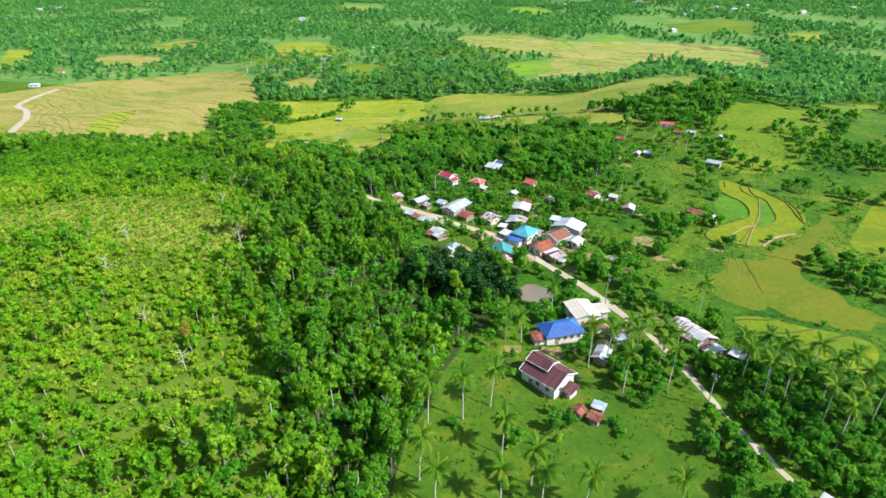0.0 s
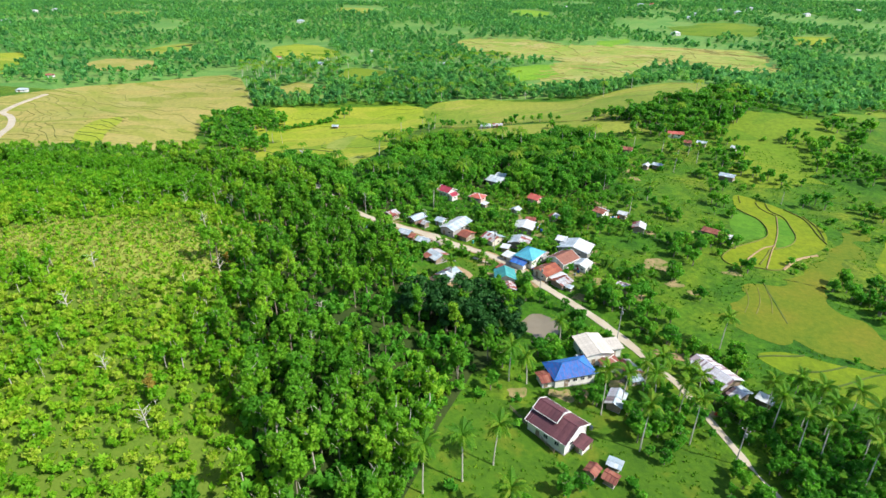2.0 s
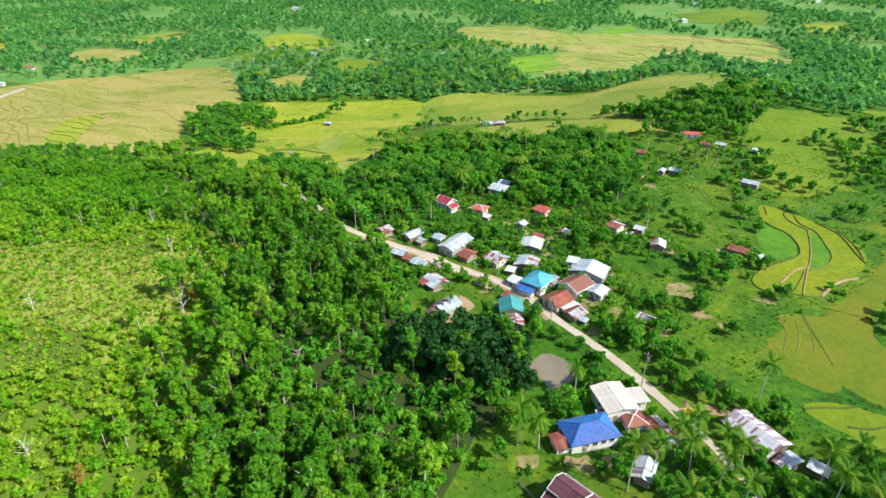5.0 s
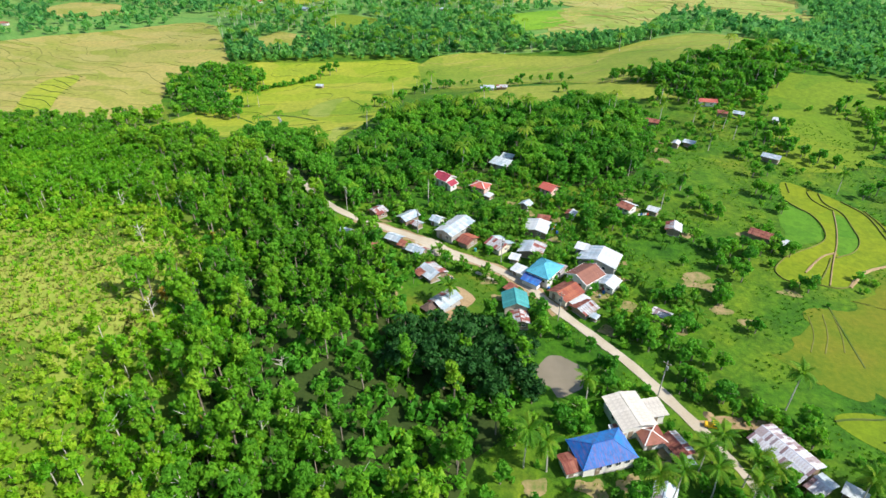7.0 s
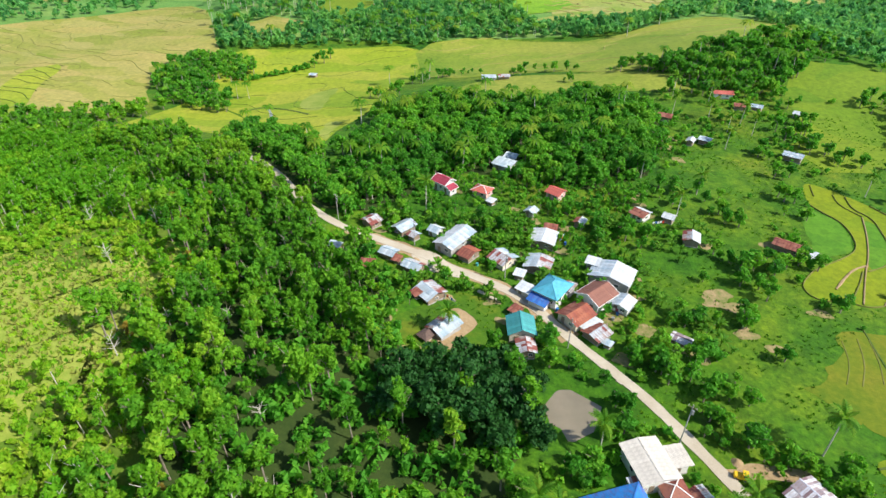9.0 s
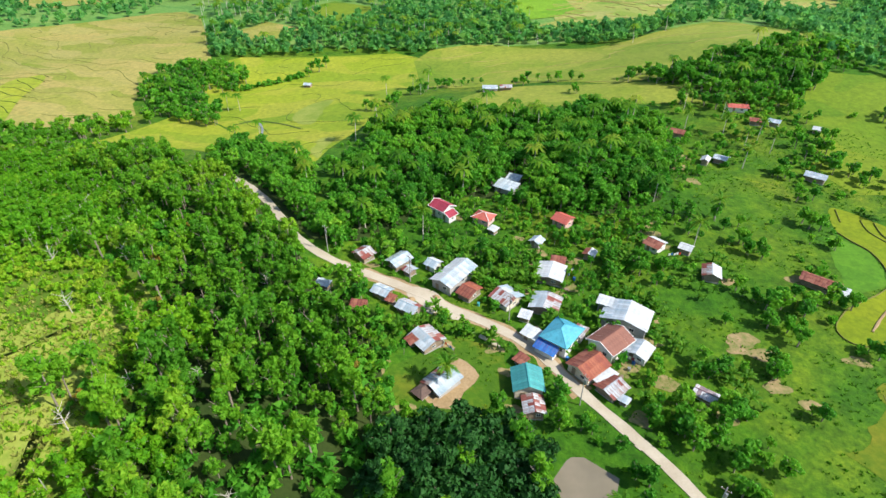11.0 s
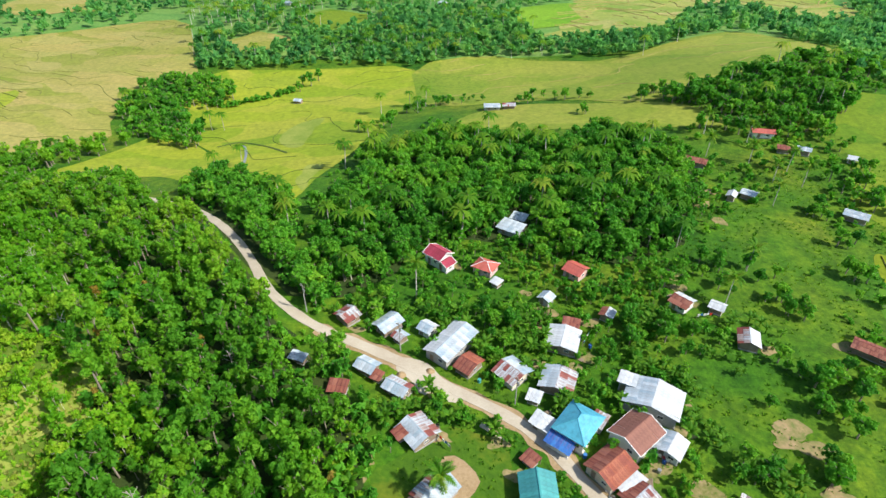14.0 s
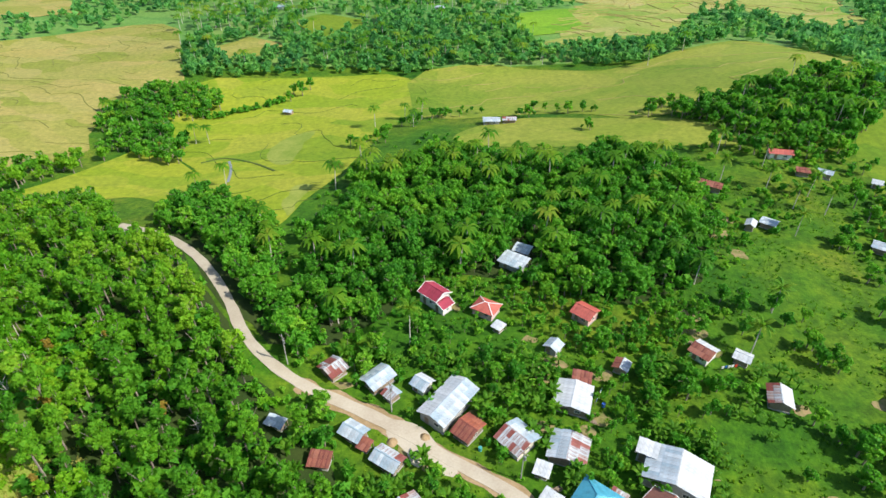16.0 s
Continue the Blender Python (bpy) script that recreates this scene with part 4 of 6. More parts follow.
            r1, r2 = (-(w / 2 - k), 0, top), (w / 2 - k, 0, top)
        else:
            r1, r2 = (0, -(d / 2 - k), top), (0, d / 2 - k, top)
        if w == d:
            r2 = (r1[0] + 0.01, r1[1], r1[2])
        c = [(-w / 2, -d / 2, eave), (w / 2, -d / 2, eave), (w / 2, d / 2, eave), (-w / 2, d / 2, eave)]
        if w >= d:
            quads = [(c[0], c[1], r2, r1), (c[1], c[2], r2), (c[2], c[3], r1, r2), (c[3], c[0], r1)]
        else:
            quads = [(c[0], c[1], r1), (c[1], c[2], r2, r1), (c[2], c[3], r2), (c[3], c[0], r1, r2)]
        for q, m in zip(quads, (m1, m2, m1, m2)):
            slope_slab(root, q, m)
        for a in ((c[0], r1), (c[1], r2 if w >= d else r1), (c[2], r2), (c[3], r1 if w >= d else r2), (r1, r2)):
            p, q = Vector(a[0]), Vector(a[1])
            if (q - p).length > 0.1:
                rg = part("ridge_cap", box(0, 0, -0.02, (q - p).length, 0.22, 0.07), mats[-1] if len(mats) > 2 else m1, root)
                rg.matrix_local = Matrix.Translation((p + q) / 2) @ (q - p).to_track_quat("X", "Z").to_matrix().to_4x4()
    return root


def posts(root, w, d, h):
    for x, y in ((-w / 2, -d / 2), (w / 2, -d / 2), (-w / 2, d / 2), (w / 2, d / 2)):
        part("post", box(x, y, -0.8, 0.16, 0.16, h + 0.8), "timber", root)


# the row along the road, and its neighbours
house("blue_house", "two-storey house with a sky-blue metal roof and white walls", (26.4, 203.2), (8.0, 9.8), -37, 3.7, 2.0, "hip", ["sky_blue"], "plaster", "y", windows=3)
house("leanto_shed", "royal-blue lean-to roof before the blue house", (22.0, 199.0), (6.2, 3.2), -37, 2.6, 0.9, "shed", ["royal"], "plaster", windows=0, door=False)
house("leanto_shed", "white metal lean-to beside the road", (19.0, 204.4), (5.0, 4.2), -37, 2.5, 0.5, "shed", ["white_sheet"], "cream", windows=1)
house("patched_shed", "small patched rust and silver shed behind the blue house", (31.4, 205.2), (3.4, 4.2), -37, 3.0, 0.6, "shed", ["patch"], "block", windows=0)
house("brown_house", "house with a plain brown metal roof and white barge boards", (38.5, 201.8), (8.4, 9.4), -49, 3.1, 1.8, "gable", ["brown"], "plaster", "y", windows=2, trim=True)
house("rust_house", "house with an old orange-red rusted roof beside the road", (31.6, 194.0), (7.4, 8.4), -50, 3.0, 1.7, "gable", ["rust", "orange_rust"], "cream", "y", windows=2)
house("porch_shed", "pale patched porch roof before the rusted house", (35.2, 190.6), (3.0, 6.2), -50, 2.3, 0.4, "shed", ["white_sheet"], "cream", windows=0)
house("white_barn", "long white metal-roofed barn with a pale blue slope", (44.8, 211.2), (12.4, 9.2), -27, 3.1, 1.5, "gable", ["silver", "white_sheet"], "block", "y", windows=2)
house("white_shed", "small white metal shed behind the long barn", (40.0, 216.0), (4.2, 3.6), -27, 3.4, 0.7, "shed", ["white_sheet"], "block", windows=0)
house("white_house", "white metal-roofed house behind the brown one", (45.4, 199.6), (6.0, 6.2), -37, 2.8, 1.1, "gable", ["silver", "white_sheet"], "plaster", "y", windows=2)
house("rust_shed", "low rusted shed with blue patches by the road", (36.0, 188.0), (6.0, 6.2), -50, 2.3, 0.9, "gable", ["rust", "patch"], "timber", "y", windows=1)
house("small_shed", "tiny grey sheet-roofed shed in the garden", (38.2, 184.4), (2.6, 2.2), -40, 1.9, 0.4, "shed", ["silver"], "timber", windows=0)
house("teal_house", "house with a teal metal roof by the road", (16.2, 187.4), (7.4, 7.6), 1, 3.06, 1.7, "gable", ["teal"], "cream", "y", windows=2)
house("timber_house", "tall timber house with a patched rusty roof", (17.0, 180.8), (5.0, 5.4), 3, 3.0, 1.0, "gable", ["patch"], "timber", "y", windows=2)
house("small_shed", "small rusted shed below the timber house", (14.0, 176.6), (2.4, 3.0), 5, 1.9, 0.5, "shed", ["rust"], "timber", windows=0)
house("stall_shed", "small rust-red roadside stall", (15.6, 195.3), (3.4, 3.2), -46, 2.0, 0.6, "shed", ["rust"], "timber", windows=0)
house("yard_hut", "hut with dark thatch and a pale blue sheet slope", (-3.6, 186.4), (6.2, 8.2), -42, 2.3, 1.5, "gable", ["patch", "silver"], "block", "y", windows=1)
house("thatch_shed", "low dark thatched lean-to of the yard hut", (-7.2, 183.6), (6.0, 3.6), 48, 1.8, 0.9, "hip", ["thatch"], "timber", windows=0, door=False)
house("patched_house", "small house with grey and rust-red roof sheets", (-7.9, 199.8), (7.2, 7.0), -49, 2.5, 1.4, "gable", ["silver", "patch"], "timber", "x", windows=1)
house("rust_shed", "rust-red lean-to of the patched house", (-11.2, 199.2), (3.2, 3.6), -49, 2.1, 0.6, "shed", ["rust"], "timber", windows=0)
house("long_house", "long white metal-roofed hall beside the road", (-1.4, 226.4), (7.4, 13.6), -35, 3.2, 1.1, "gable", ["white_sheet", "silver"], "block", "y", windows=2)
house("rust_house", "rust-red roofed annex of the white hall", (3.0, 220.2), (5.0, 6.6), -38, 2.5, 1.2, "gable", ["rust", "orange_rust"], "timber", "x", windows=1)
house("white_house", "small house with white and pink-rusted slopes", (13.4, 218.4), (7.0, 7.4), -46, 2.8, 1.4, "gable", ["patch", "silver"], "cream", "x", windows=2)
house("small_shed", "small white shed roof in the bananas", (18.0, 211.5), (3.4, 3.6), -22, 2.2, 0.4, "shed", ["white_sheet"], "timber", windows=0)
house("silver_house", "house with silver sheets and a rusted middle", (24.0, 216.4), (8.0, 7.6), -20, 2.7, 1.2, "gable", ["silver", "patch"], "timber", "y", windows=2)
house("white_house", "house with a wide white metal roof", (27.1, 230.0), (8.4, 8.6), -18, 2.8, 1.0, "gable", ["white_sheet"], "timber", "y", windows=2)
house("rust_shed", "dark rusted shed behind a white roof", (30.0, 235.6), (4.6, 3.8), -15, 2.5, 0.6, "shed", ["rust"], "timber", windows=0)
house("silver_hut", "small silver-roofed hut on bare earth", (24.7, 245.8), (4.2, 4.0), -38, 2.6, 1.1, "gable", ["silver"], "block", "y", windows=1)
house("red_house", "small house with a bright red roof and pale walls", (8.2, 259.8), (7.0, 6.0), -30, 3.0, 1.5, "hip", ["red", "red", "trim"], "pink", windows=2)
house("small_shed", "small white lean-to beside the red house", (11.2, 252.9), (3.2, 3.2), -38, 2.0, 0.4, "shed", ["white_sheet"], "timber", windows=0)
house("red_house", "red-roofed house among banana plants", (34.8, 258.2), (6.2, 6.2), -42, 3.0, 1.5, "gable", ["red"], "pink", "x", windows=2)
house("crimson_house", "house with a crimson roof and white trim", (-6.1, 264.0), (7.4, 6.4), -42, 3.4, 1.6, "gable", ["crimson"], "plaster", "x", windows=2, trim=True)
house("crimson_house", "crimson gabled wing of the white-trimmed house", (-3.6, 260.4), (4.4, 4.6), -42, 3.0, 1.2, "gable", ["crimson"], "plaster", "y", windows=1, trim=True)
house("silver_house", "silver-blue sheet roof under the trees", (17.3, 281.0), (8.6, 5.8), -34, 2.9, 1.1, "shed", ["silver"], "block", windows=1)
house("silver_house", "small silver roof beside the trees", (20.4, 287.2), (5.6, 4.2), -28, 2.9, 0.8, "shed", ["silver"], "block", windows=1)
house("patched_shed", "striped rust and white shed near the bend", (-28.8, 234.6), (5.8, 5.2), -40, 2.6, 1.2, "gable", ["patch"], "timber", "y", windows=1)
house("silver_house", "silver-roofed house above the road", (-18.0, 232.6), (7.2, 5.4), 48, 2.7, 1.2, "gable", ["silver"], "timber", "x", windows=1)
house("patched_shed", "rust and silver annex above the road", (-14.4, 228.4), (3.6, 3.8), -40, 2.2, 0.8, "gable", ["patch", "silver"], "timber", "x", windows=0)
house("silver_hut", "small grey-roofed hut with white walls", (-7.6, 232.0), (4.4, 4.6), -35, 2.6, 1.2, "gable", ["silver", "white_sheet"], "plaster", "x", windows=1)
house("silver_house", "pale turquoise-grey roof below the road", (-21.0, 217.0), (5.6, 4.4), -30, 2.5, 1.0, "gable", ["silver"], "timber", "x", windows=1)
house("small_shed", "small brown shed below the road", (-18.3, 214.3), (2.8, 2.8), -28, 2.0, 0.6, "shed", ["rust"], "timber", windows=0)
house("patched_house", "house with blue-grey sheets and rust streaks", (-13.3, 211.2), (6.4, 4.6), -31, 2.5, 1.1, "gable", ["silver", "patch"], "timber", "x", windows=1)
house("small_shed", "rusted shed in the trees below the road", (-26.4, 209.6), (4.6, 3.6), -5, 2.2, 0.7, "shed", ["rust"], "timber", windows=0)
house("small_shed", "pale blue sheet roof in the trees", (-37.2, 217.4), (4.4, 2.6), -20, 2.2, 0.5, "shed", ["silver"], "timber", windows=0)
# east of the village
house("rust_house", "house with a dark red roof and white trim", (61.8, 245.0), (5.6, 6.0), -48, 2.8, 1.2, "gable", ["rust", "white_sheet"], "plaster", "x", windows=2)
house("silver_hut", "small white-roofed hut in the grass", (71.0, 243.6), (4.2, 4.2), -36, 2.4, 1.0, "gable", ["white_sheet"], "timber", "x", windows=1)
house("silver_house", "white-roofed house at the pasture edge", (74.6, 231.6), (5.4, 6.4), -20, 2.7, 1.2, "gable", ["patch", "white_sheet"], "timber", "y", windows=1)
house("rust_house", "long dark rust-red roof in a yard", (105.2, 229.0), (10.4, 5.2), -40, 2.7, 1.2, "gable", ["rust"], "timber", "x", windows=2)
house("silver_hut", "broken white roof at the end of the rusted house", (109.6, 225.2), (3.4, 4.2), -40, 2.2, 0.6, "shed", ["white_sheet"], "timber", windows=0)
house("silver_house", "silver-roofed house under dark trees", (135.7, 292.4), (7.6, 5.6), -38, 2.7, 1.1, "gable", ["silver"], "timber", "x", windows=1)
house("patched_shed", "small shed with a red and white roof", (40.4, 239.9), (4.0, 4.0), -30, 2.4, 0.8, "gable", ["rust", "white_sheet"], "timber", "y", windows=0)
house("white_house", "white-roofed hut among palms", (97.8, 303.6), (3.4, 5.0), -33, 2.5, 0.9, "gable", ["white_sheet"], "timber", "y", windows=1)
house("white_house", "white metal roof among palms", (104.4, 304.8), (5.4, 5.0), -40, 2.5, 0.9, "gable", ["silver"], "timber", "x", windows=1)
house("red_house", "far house with a long red roof", (128.7, 352.3), (9.4, 5.4), -11, 2.8, 1.3, "gable", ["red"], "plaster", "x", windows=2)
house("rust_house", "brown-red roof under palms", (93.4, 329.7), (9.0, 5.6), -30, 2.7, 1.2, "gable", ["rust"], "timber", "x", windows=1)
house("silver_house", "grey-white roof beside a garden", (138.8, 337.0), (5.6, 4.6), -35, 2.7, 1.0, "gable", ["silver"], "timber", "x", windows=1)
house("rust_shed", "small dark red roof in the gardens", (131.5, 338.6), (5.0, 3.6), -20, 2.4, 0.7, "shed", ["rust"], "timber", windows=0)
house("white_hut", "small white hut on the pasture", (154.3, 329.9), (3.8, 3.4), -35, 2.3, 0.7, "shed", ["white_sheet"], "plaster", windows=1)
house("silver_hut", "small grey hut at the wood edge", (82.9, 339.7), (4.2, 3.8), -35, 2.4, 0.8, "gable", ["silver"], "block", "x", windows=0)
house("white_house", "white-roofed farmhouse on the olive field", (16.6, 418.0), (9.0, 6.0), 2, 2.8, 1.4, "gable", ["silver"], "block", "x", windows=2)
house("rust_shed", "rusted shed beside the white farmhouse", (25.8, 418.0), (7.4, 5.0), 2, 2.6, 1.2, "gable", ["patch", "rust"], "timber", "x", windows=1)
house("field_hut", "small white-roofed field hut", (-101.4, 457.8), (5.6, 4.4), -12, 2.2, 1.2, "gable", ["silver"], "timber", "x", windows=0)
house("grey_hut", "small grey hut at the ridge's edge", (188.4, 399.9), (5.6, 5.6), -15, 3.0, 1.4, "gable", ["silver", "maroon"], "block", "y", windows=0)
# the near group
house("cream_barn", "wide cream-white metal roof of a low hall", (38.6, 149.2), (8.4, 10.0), 14, 3.8, 0.7, "gable", ["cream_sheet"], "plaster", "y", windows=2)
house("cream_shed", "lower cream roof beside the hall", (44.9, 151.0), (4.2, 5.2), 14, 3.2, 0.4, "shed", ["cream_sheet"], "plaster", windows=0)
house("red_house", "small house with a brown-red hipped roof", (42.3, 144.2), (5.6, 5.4), 12, 2.8, 1.5, "hip", ["rust", "rust", "trim"], "plaster", windows=1)
house("patched_house", "house with maroon and pale patched sheets", (47.4, 141.8), (4.8, 6.4), 25, 2.7, 1.0, "gable", ["rust", "patch"], "plaster", "y", windows=1)
house("small_shed", "pale blue-grey shed of the patched house", (48.0, 138.2), (3.6, 2.8), 20, 2.2, 0.4, "shed", ["silver"], "plaster", windows=0)
house("blue_house", "long white house with a royal-blue metal roof", (30.4, 138.9), (12.6, 8.0), 17, 3.2, 2.1, "hip", ["royal", "royal", "royal"], "plaster", windows=5)
house("patched_shed", "rust-red and blue porch roof of the long house", (23.6, 135.8), (4.4, 5.0), 17, 2.5, 0.8, "gable", ["rust"], "plaster", "x", windows=0)
house("patched_shed", "rust and blue shed behind the long house", (35.2, 145.0), (3.0, 3.0), 14, 2.4, 0.5, "shed", ["patch"], "plaster", windows=0)
house("grey_barn", "large barn with striped grey and white sheets", (69.4, 140.6), (12.4, 8.4), -62, 3.2, 1.7, "gable", ["stripe"], "timber", "x", windows=2, wid=0.6)
house("grey_barn", "low striped sheet roof at the barn's end", (73.4, 133.6), (3.6, 6.2), -60, 2.9, 0.9, "gable", ["stripe", "silver"], "timber", "x", windows=0)
purple = house("maroon_house", "large house with a maroon metal roof and raised ridge", (23.9, 117.8), (11.6, 9.8), -44, 3.5, 2.3, "gable", ["maroon"], "plaster", "x", windows=3, trim=True)
house("maroon_house", "raised maroon roof over the house's middle", (22.6, 119.6), (7.0, 5.4), -44, 5.3, 1.3, "gable", ["maroon"], "plaster", "x", windows=0, door=False, sink=-3.0, trim=True)
house("maroon_shed", "maroon and white porch of the large house", (29.2, 113.4), (3.0, 4.2), -44, 2.8, 0.6, "shed", ["maroon"], "plaster", windows=0)
house("small_hut", "small dusty-pink roofed hut in the meadow", (30.0, 106.3), (3.2, 3.2), -39, 2.2, 0.8, "gable", ["rust"], "timber", "y", windows=0)
house("small_hut", "low hut with a rusty roof beside shrubs", (33.6, 104.6), (3.4, 3.4), -37, 2.2, 0.8, "gable", ["rust"], "timber", "x", windows=0)
house("small_shed", "blue-grey sheet shed behind the huts", (35.4, 108.6), (3.4, 2.6), -30, 2.0, 0.5, "shed", ["silver"], "timber", windows=0)
house("silver_house", "narrow blue-grey roofed house under palms", (40.6, 129.2), (4.4, 6.6), -28, 2.8, 1.0, "gable", ["stripe", "silver"], "timber", "y", windows=1)
house("white_hut", "small white sheet roof among palms", (79.7, 132.5), (4.2, 3.4), -45, 2.3, 0.4, "shed", ["white_sheet"], "timber", windows=0)
house("small_shed", "white sheet roof beside the near road", (77.6, 84.4), (3.0, 2.4), -50, 1.9, 0.3, "shed", ["white_sheet"], "timber", windows=0)
house("ruined_shed", "collapsed grey timber shed in the bushes", (57.6, 187.0), (5.4, 3.8), -38, 1.6, 0.7, "gable", ["stripe"], "timber", "x", windows=0)
# farmsteads across the plain
for x, y, mats, lab in ((-281.8, 796.8, "white_sheet", "far white-roofed farmstead among the woods"), (-237.1, 752.8, "red", "far farmstead with a red roof among woods"), (-20, 699.9, "silver", "far silver-roofed farmstead among the woods"), (-123.6, 797.8, "white_sheet", "far white-roofed farmstead among the woods"),
                        (-171, 699.1, "silver", "far silver-roofed farmstead among the woods"), (-320.6, 1175, "silver", "far silver-roofed farmstead among the woods"), (-404.4, 523.9, "silver", "far silver-roofed farmstead among the woods"), (371.5, 532.9, "silver", "far silver-roofed farmstead among the woods"),
                        (358, 1029.8, "white_sheet", "far white-roofed farmstead among the woods"), (445, 1214, "silver", "far silver-roofed farmstead among the woods"), (554.7, 1337.8, "white_sheet", "far white-roofed farmstead among the woods"), (580, 1311, "silver", "far silver-roofed farmstead among the woods"),
                        (703.6, 1274, "white_sheet", "far white-roofed farmstead among the woods"), (247.7, 1490, "white_sheet", "far white-roofed farmstead among the woods"), (418.9, 1468, "silver", "far silver-roofed farmstead among the woods"), (442.5, 1457, "red", "far farmstead with a red roof among woods"),
                        (-961, 1328.9, "white_sheet", "far white-roofed farmstead among the woods"), (-897.5, 1153.7, "silver", "far silver-roofed farmstead among the woods"), (-430, 598, "rust", "far farmstead with a brown roof among woods"), (903, 1430, "white_sheet", "far white-roofed farmstead among the woods"),
                        (480, 1290, "silver", "far silver-roofed farmstead among the woods"), (640, 1390, "white_sheet", "far white-roofed farmstead among the woods"), (330, 1400, "silver", "far silver-roofed farmstead among the woods"), (-930, 1352, "white_sheet", "far white-roofed farmstead among the woods")):
    s = 0.75 if y < 1000 else 1.15
    house("farm_house", lab, (x, y), (13 * s, 8 * s), (x * 7 + y) % 50 - 25, 3.6 * s, 2.0 * s, "hip", [mats], "plaster", windows=2, sink=2.0)


# ---- plants ----
rs = np.random.RandomState(5)
HOUSE_AT = np.array([(o.matrix_world.translation.x, o.matrix_world.translation.y) for o in scene.objects if o.type == "EMPTY" and o.parent is None])
road_line = np.array(rounded(ROAD, 3, False))


def clear_of(x, y, house_gap=5.0, road_gap=4.2, fields=True):
    """Where a plant may stand: off the road, the houses, the pond, the yard and the fields."""
    ok = np.ones(len(x), bool)
    for i in range(0, len(x), 4000):
        s = slice(i, i + 4000)
        ok[s] &= (np.hypot(x[s, None] - HOUSE_AT[:, 0], y[s, None] - HOUSE_AT[:, 1]).min(1) > house_gap)
        ok[s] &= (np.hypot(x[s, None] - road_line[:, 0], y[s, None] - road_line[:, 1]).min(1) > road_gap)
    ok &= ~inside(POND, x, y) & ~inside(YARD, x, y)
    ok &= np.hypot(x - 25.5, (y - 163.5) * 0.9) > 9.5
    if fields:
        for p in FIELDS:
            ok &= ~inside(rounded(p, 1), x, y)
    return ok


def crown_cards(rng, cards, width, tall, lobes, size, hollow=0.55):
    """Leaf sprays as three-cornered blades on the shells of several lobes; returns corners of unit crown, base at 0."""
    cs = []
    for k in range(lobes):
        a, r = rng.uniform(0, 2 * math.pi), math.sqrt(rng.uniform(0, 1)) * (0.62 if k else 0.1)
        zc = rng.uniform(0.25, 0.85) if k else 0.62
        r *= 1.0 - 0.55 * max(0.0, zc - 0.5)
        cs.append((r * math.cos(a) * width / 2, r * math.sin(a) * width / 2, zc * tall, rng.uniform(0.24, 0.46) * (1.0 if lobes < 9 else 0.86)))
    which = rng.randint(0, lobes, cards)
    c = np.array(cs)[which]
    d = rng.normal(size=(cards, 3))
    d[:, 2] = d[:, 2] * 0.8 + 0.25
    d /= np.linalg.norm(d, axis=1)[:, None]
    rad = c[:, 3] * (hollow + (1 - hollow) * rng.uniform(0, 1, cards)) * 1.05
    p = c[:, :3] + d * rad[:, None] * np.array([width / 2, width / 2, min(tall / 2, width / 2 * 1.1)])
    n = d + rng.normal(size=(cards, 3)) * 0.38
    n /= np.linalg.norm(n, axis=1)[:, None]
    u = np.cross(n, rng.normal(size=(cards, 3)))
    u /= np.linalg.norm(u, axis=1)[:, None]
    v = np.cross(n, u)
    s = size * rng.uniform(0.65, 1.45, cards)[:, None]
    bend = n * s * 0.22
    quad = np.stack([p - u * s * 0.62 - v * s * 0.3 - bend, p + u * s * 0.62 - v * s * 0.34 - bend, p + v * s * 0.72], 1)
    return quad


def limb_quads(rng, tall, base_r, limbs, spread, forkat=0.45, sides=5):
    """A tapered trunk with limbs, as quads."""
    q = []

    def tube(a, b, ra, rb, n):
        a, b = np.array(a, float), np.array(b, float)
        w = (b - a) / np.linalg.norm(b - a)
        u = np.cross(w, (0.3, 0.9, 0.1))
        u /= np.linalg.norm(u)
        v = np.cross(w, u)
        for i in range(n):
            t0, t1 = 2 * math.pi * i / n, 2 * math.pi * (i + 1) / n
            e0, e1 = u * math.cos(t0) + v * math.sin(t0), u * math.cos(t1) + v * math.sin(t1)
            q.append([a + e0 * ra, a + e1 * ra, b + e1 * rb, b + e0 * rb])

    lean = rng.uniform(-0.06, 0.06, 2) * tall
    mid = (lean[0] * 0.4, lean[1] * 0.4, tall * forkat)
    tube((0, 0, -0.4), mid, base_r, base_r * 0.72, sides)
    top = (lean[0], lean[1], tall * 0.9)
    tube(mid, top, base_r * 0.72, base_r * 0.2, sides)
    for k in range(limbs):
        h = rng.uniform(forkat * 0.8, 0.75)
        s = (lean[0] * h, lean[1] * h, tall * h)
        a = rng.uniform(0, 2 * math.pi)
        e = (s[0] + math.cos(a) * spread * rng.uniform(0.5, 0.9), s[1] + math.sin(a) * spread * rng.uniform(0.5, 0.9), s[2] + tall * rng.uniform(0.12, 0.26))
        tube(s, e, base_r * 0.42, base_r * 0.12, 4)
    return np.array(q)


def quads_object(name, quads, mat, parent=None, tint=None):
    v = quads.reshape(-1, 3)
    return bulk(name, v, np.arange(len(v)).reshape(-1, quads.shape[1]), M[mat], tint, parent)


def strewn(name, templates, x, y, scale, tint, mat, label, category, squash=None, lift=0.0):
    """Many plants in one mesh: each a turned and scaled copy of a template crown."""
    pick = rs.randint(0, len(templates), len(x))
    z = height(x, y) + lift
    out, tn = [], []
    for k, tpl in enumerate(templates):
        sel = np.flatnonzero(pick == k)
        if not len(sel):
            continue
        a = rs.uniform(0, 2 * math.pi, len(sel))
        c, s = np.cos(a)[:, None, None], np.sin(a)[:, None, None]
        t = tpl[None]
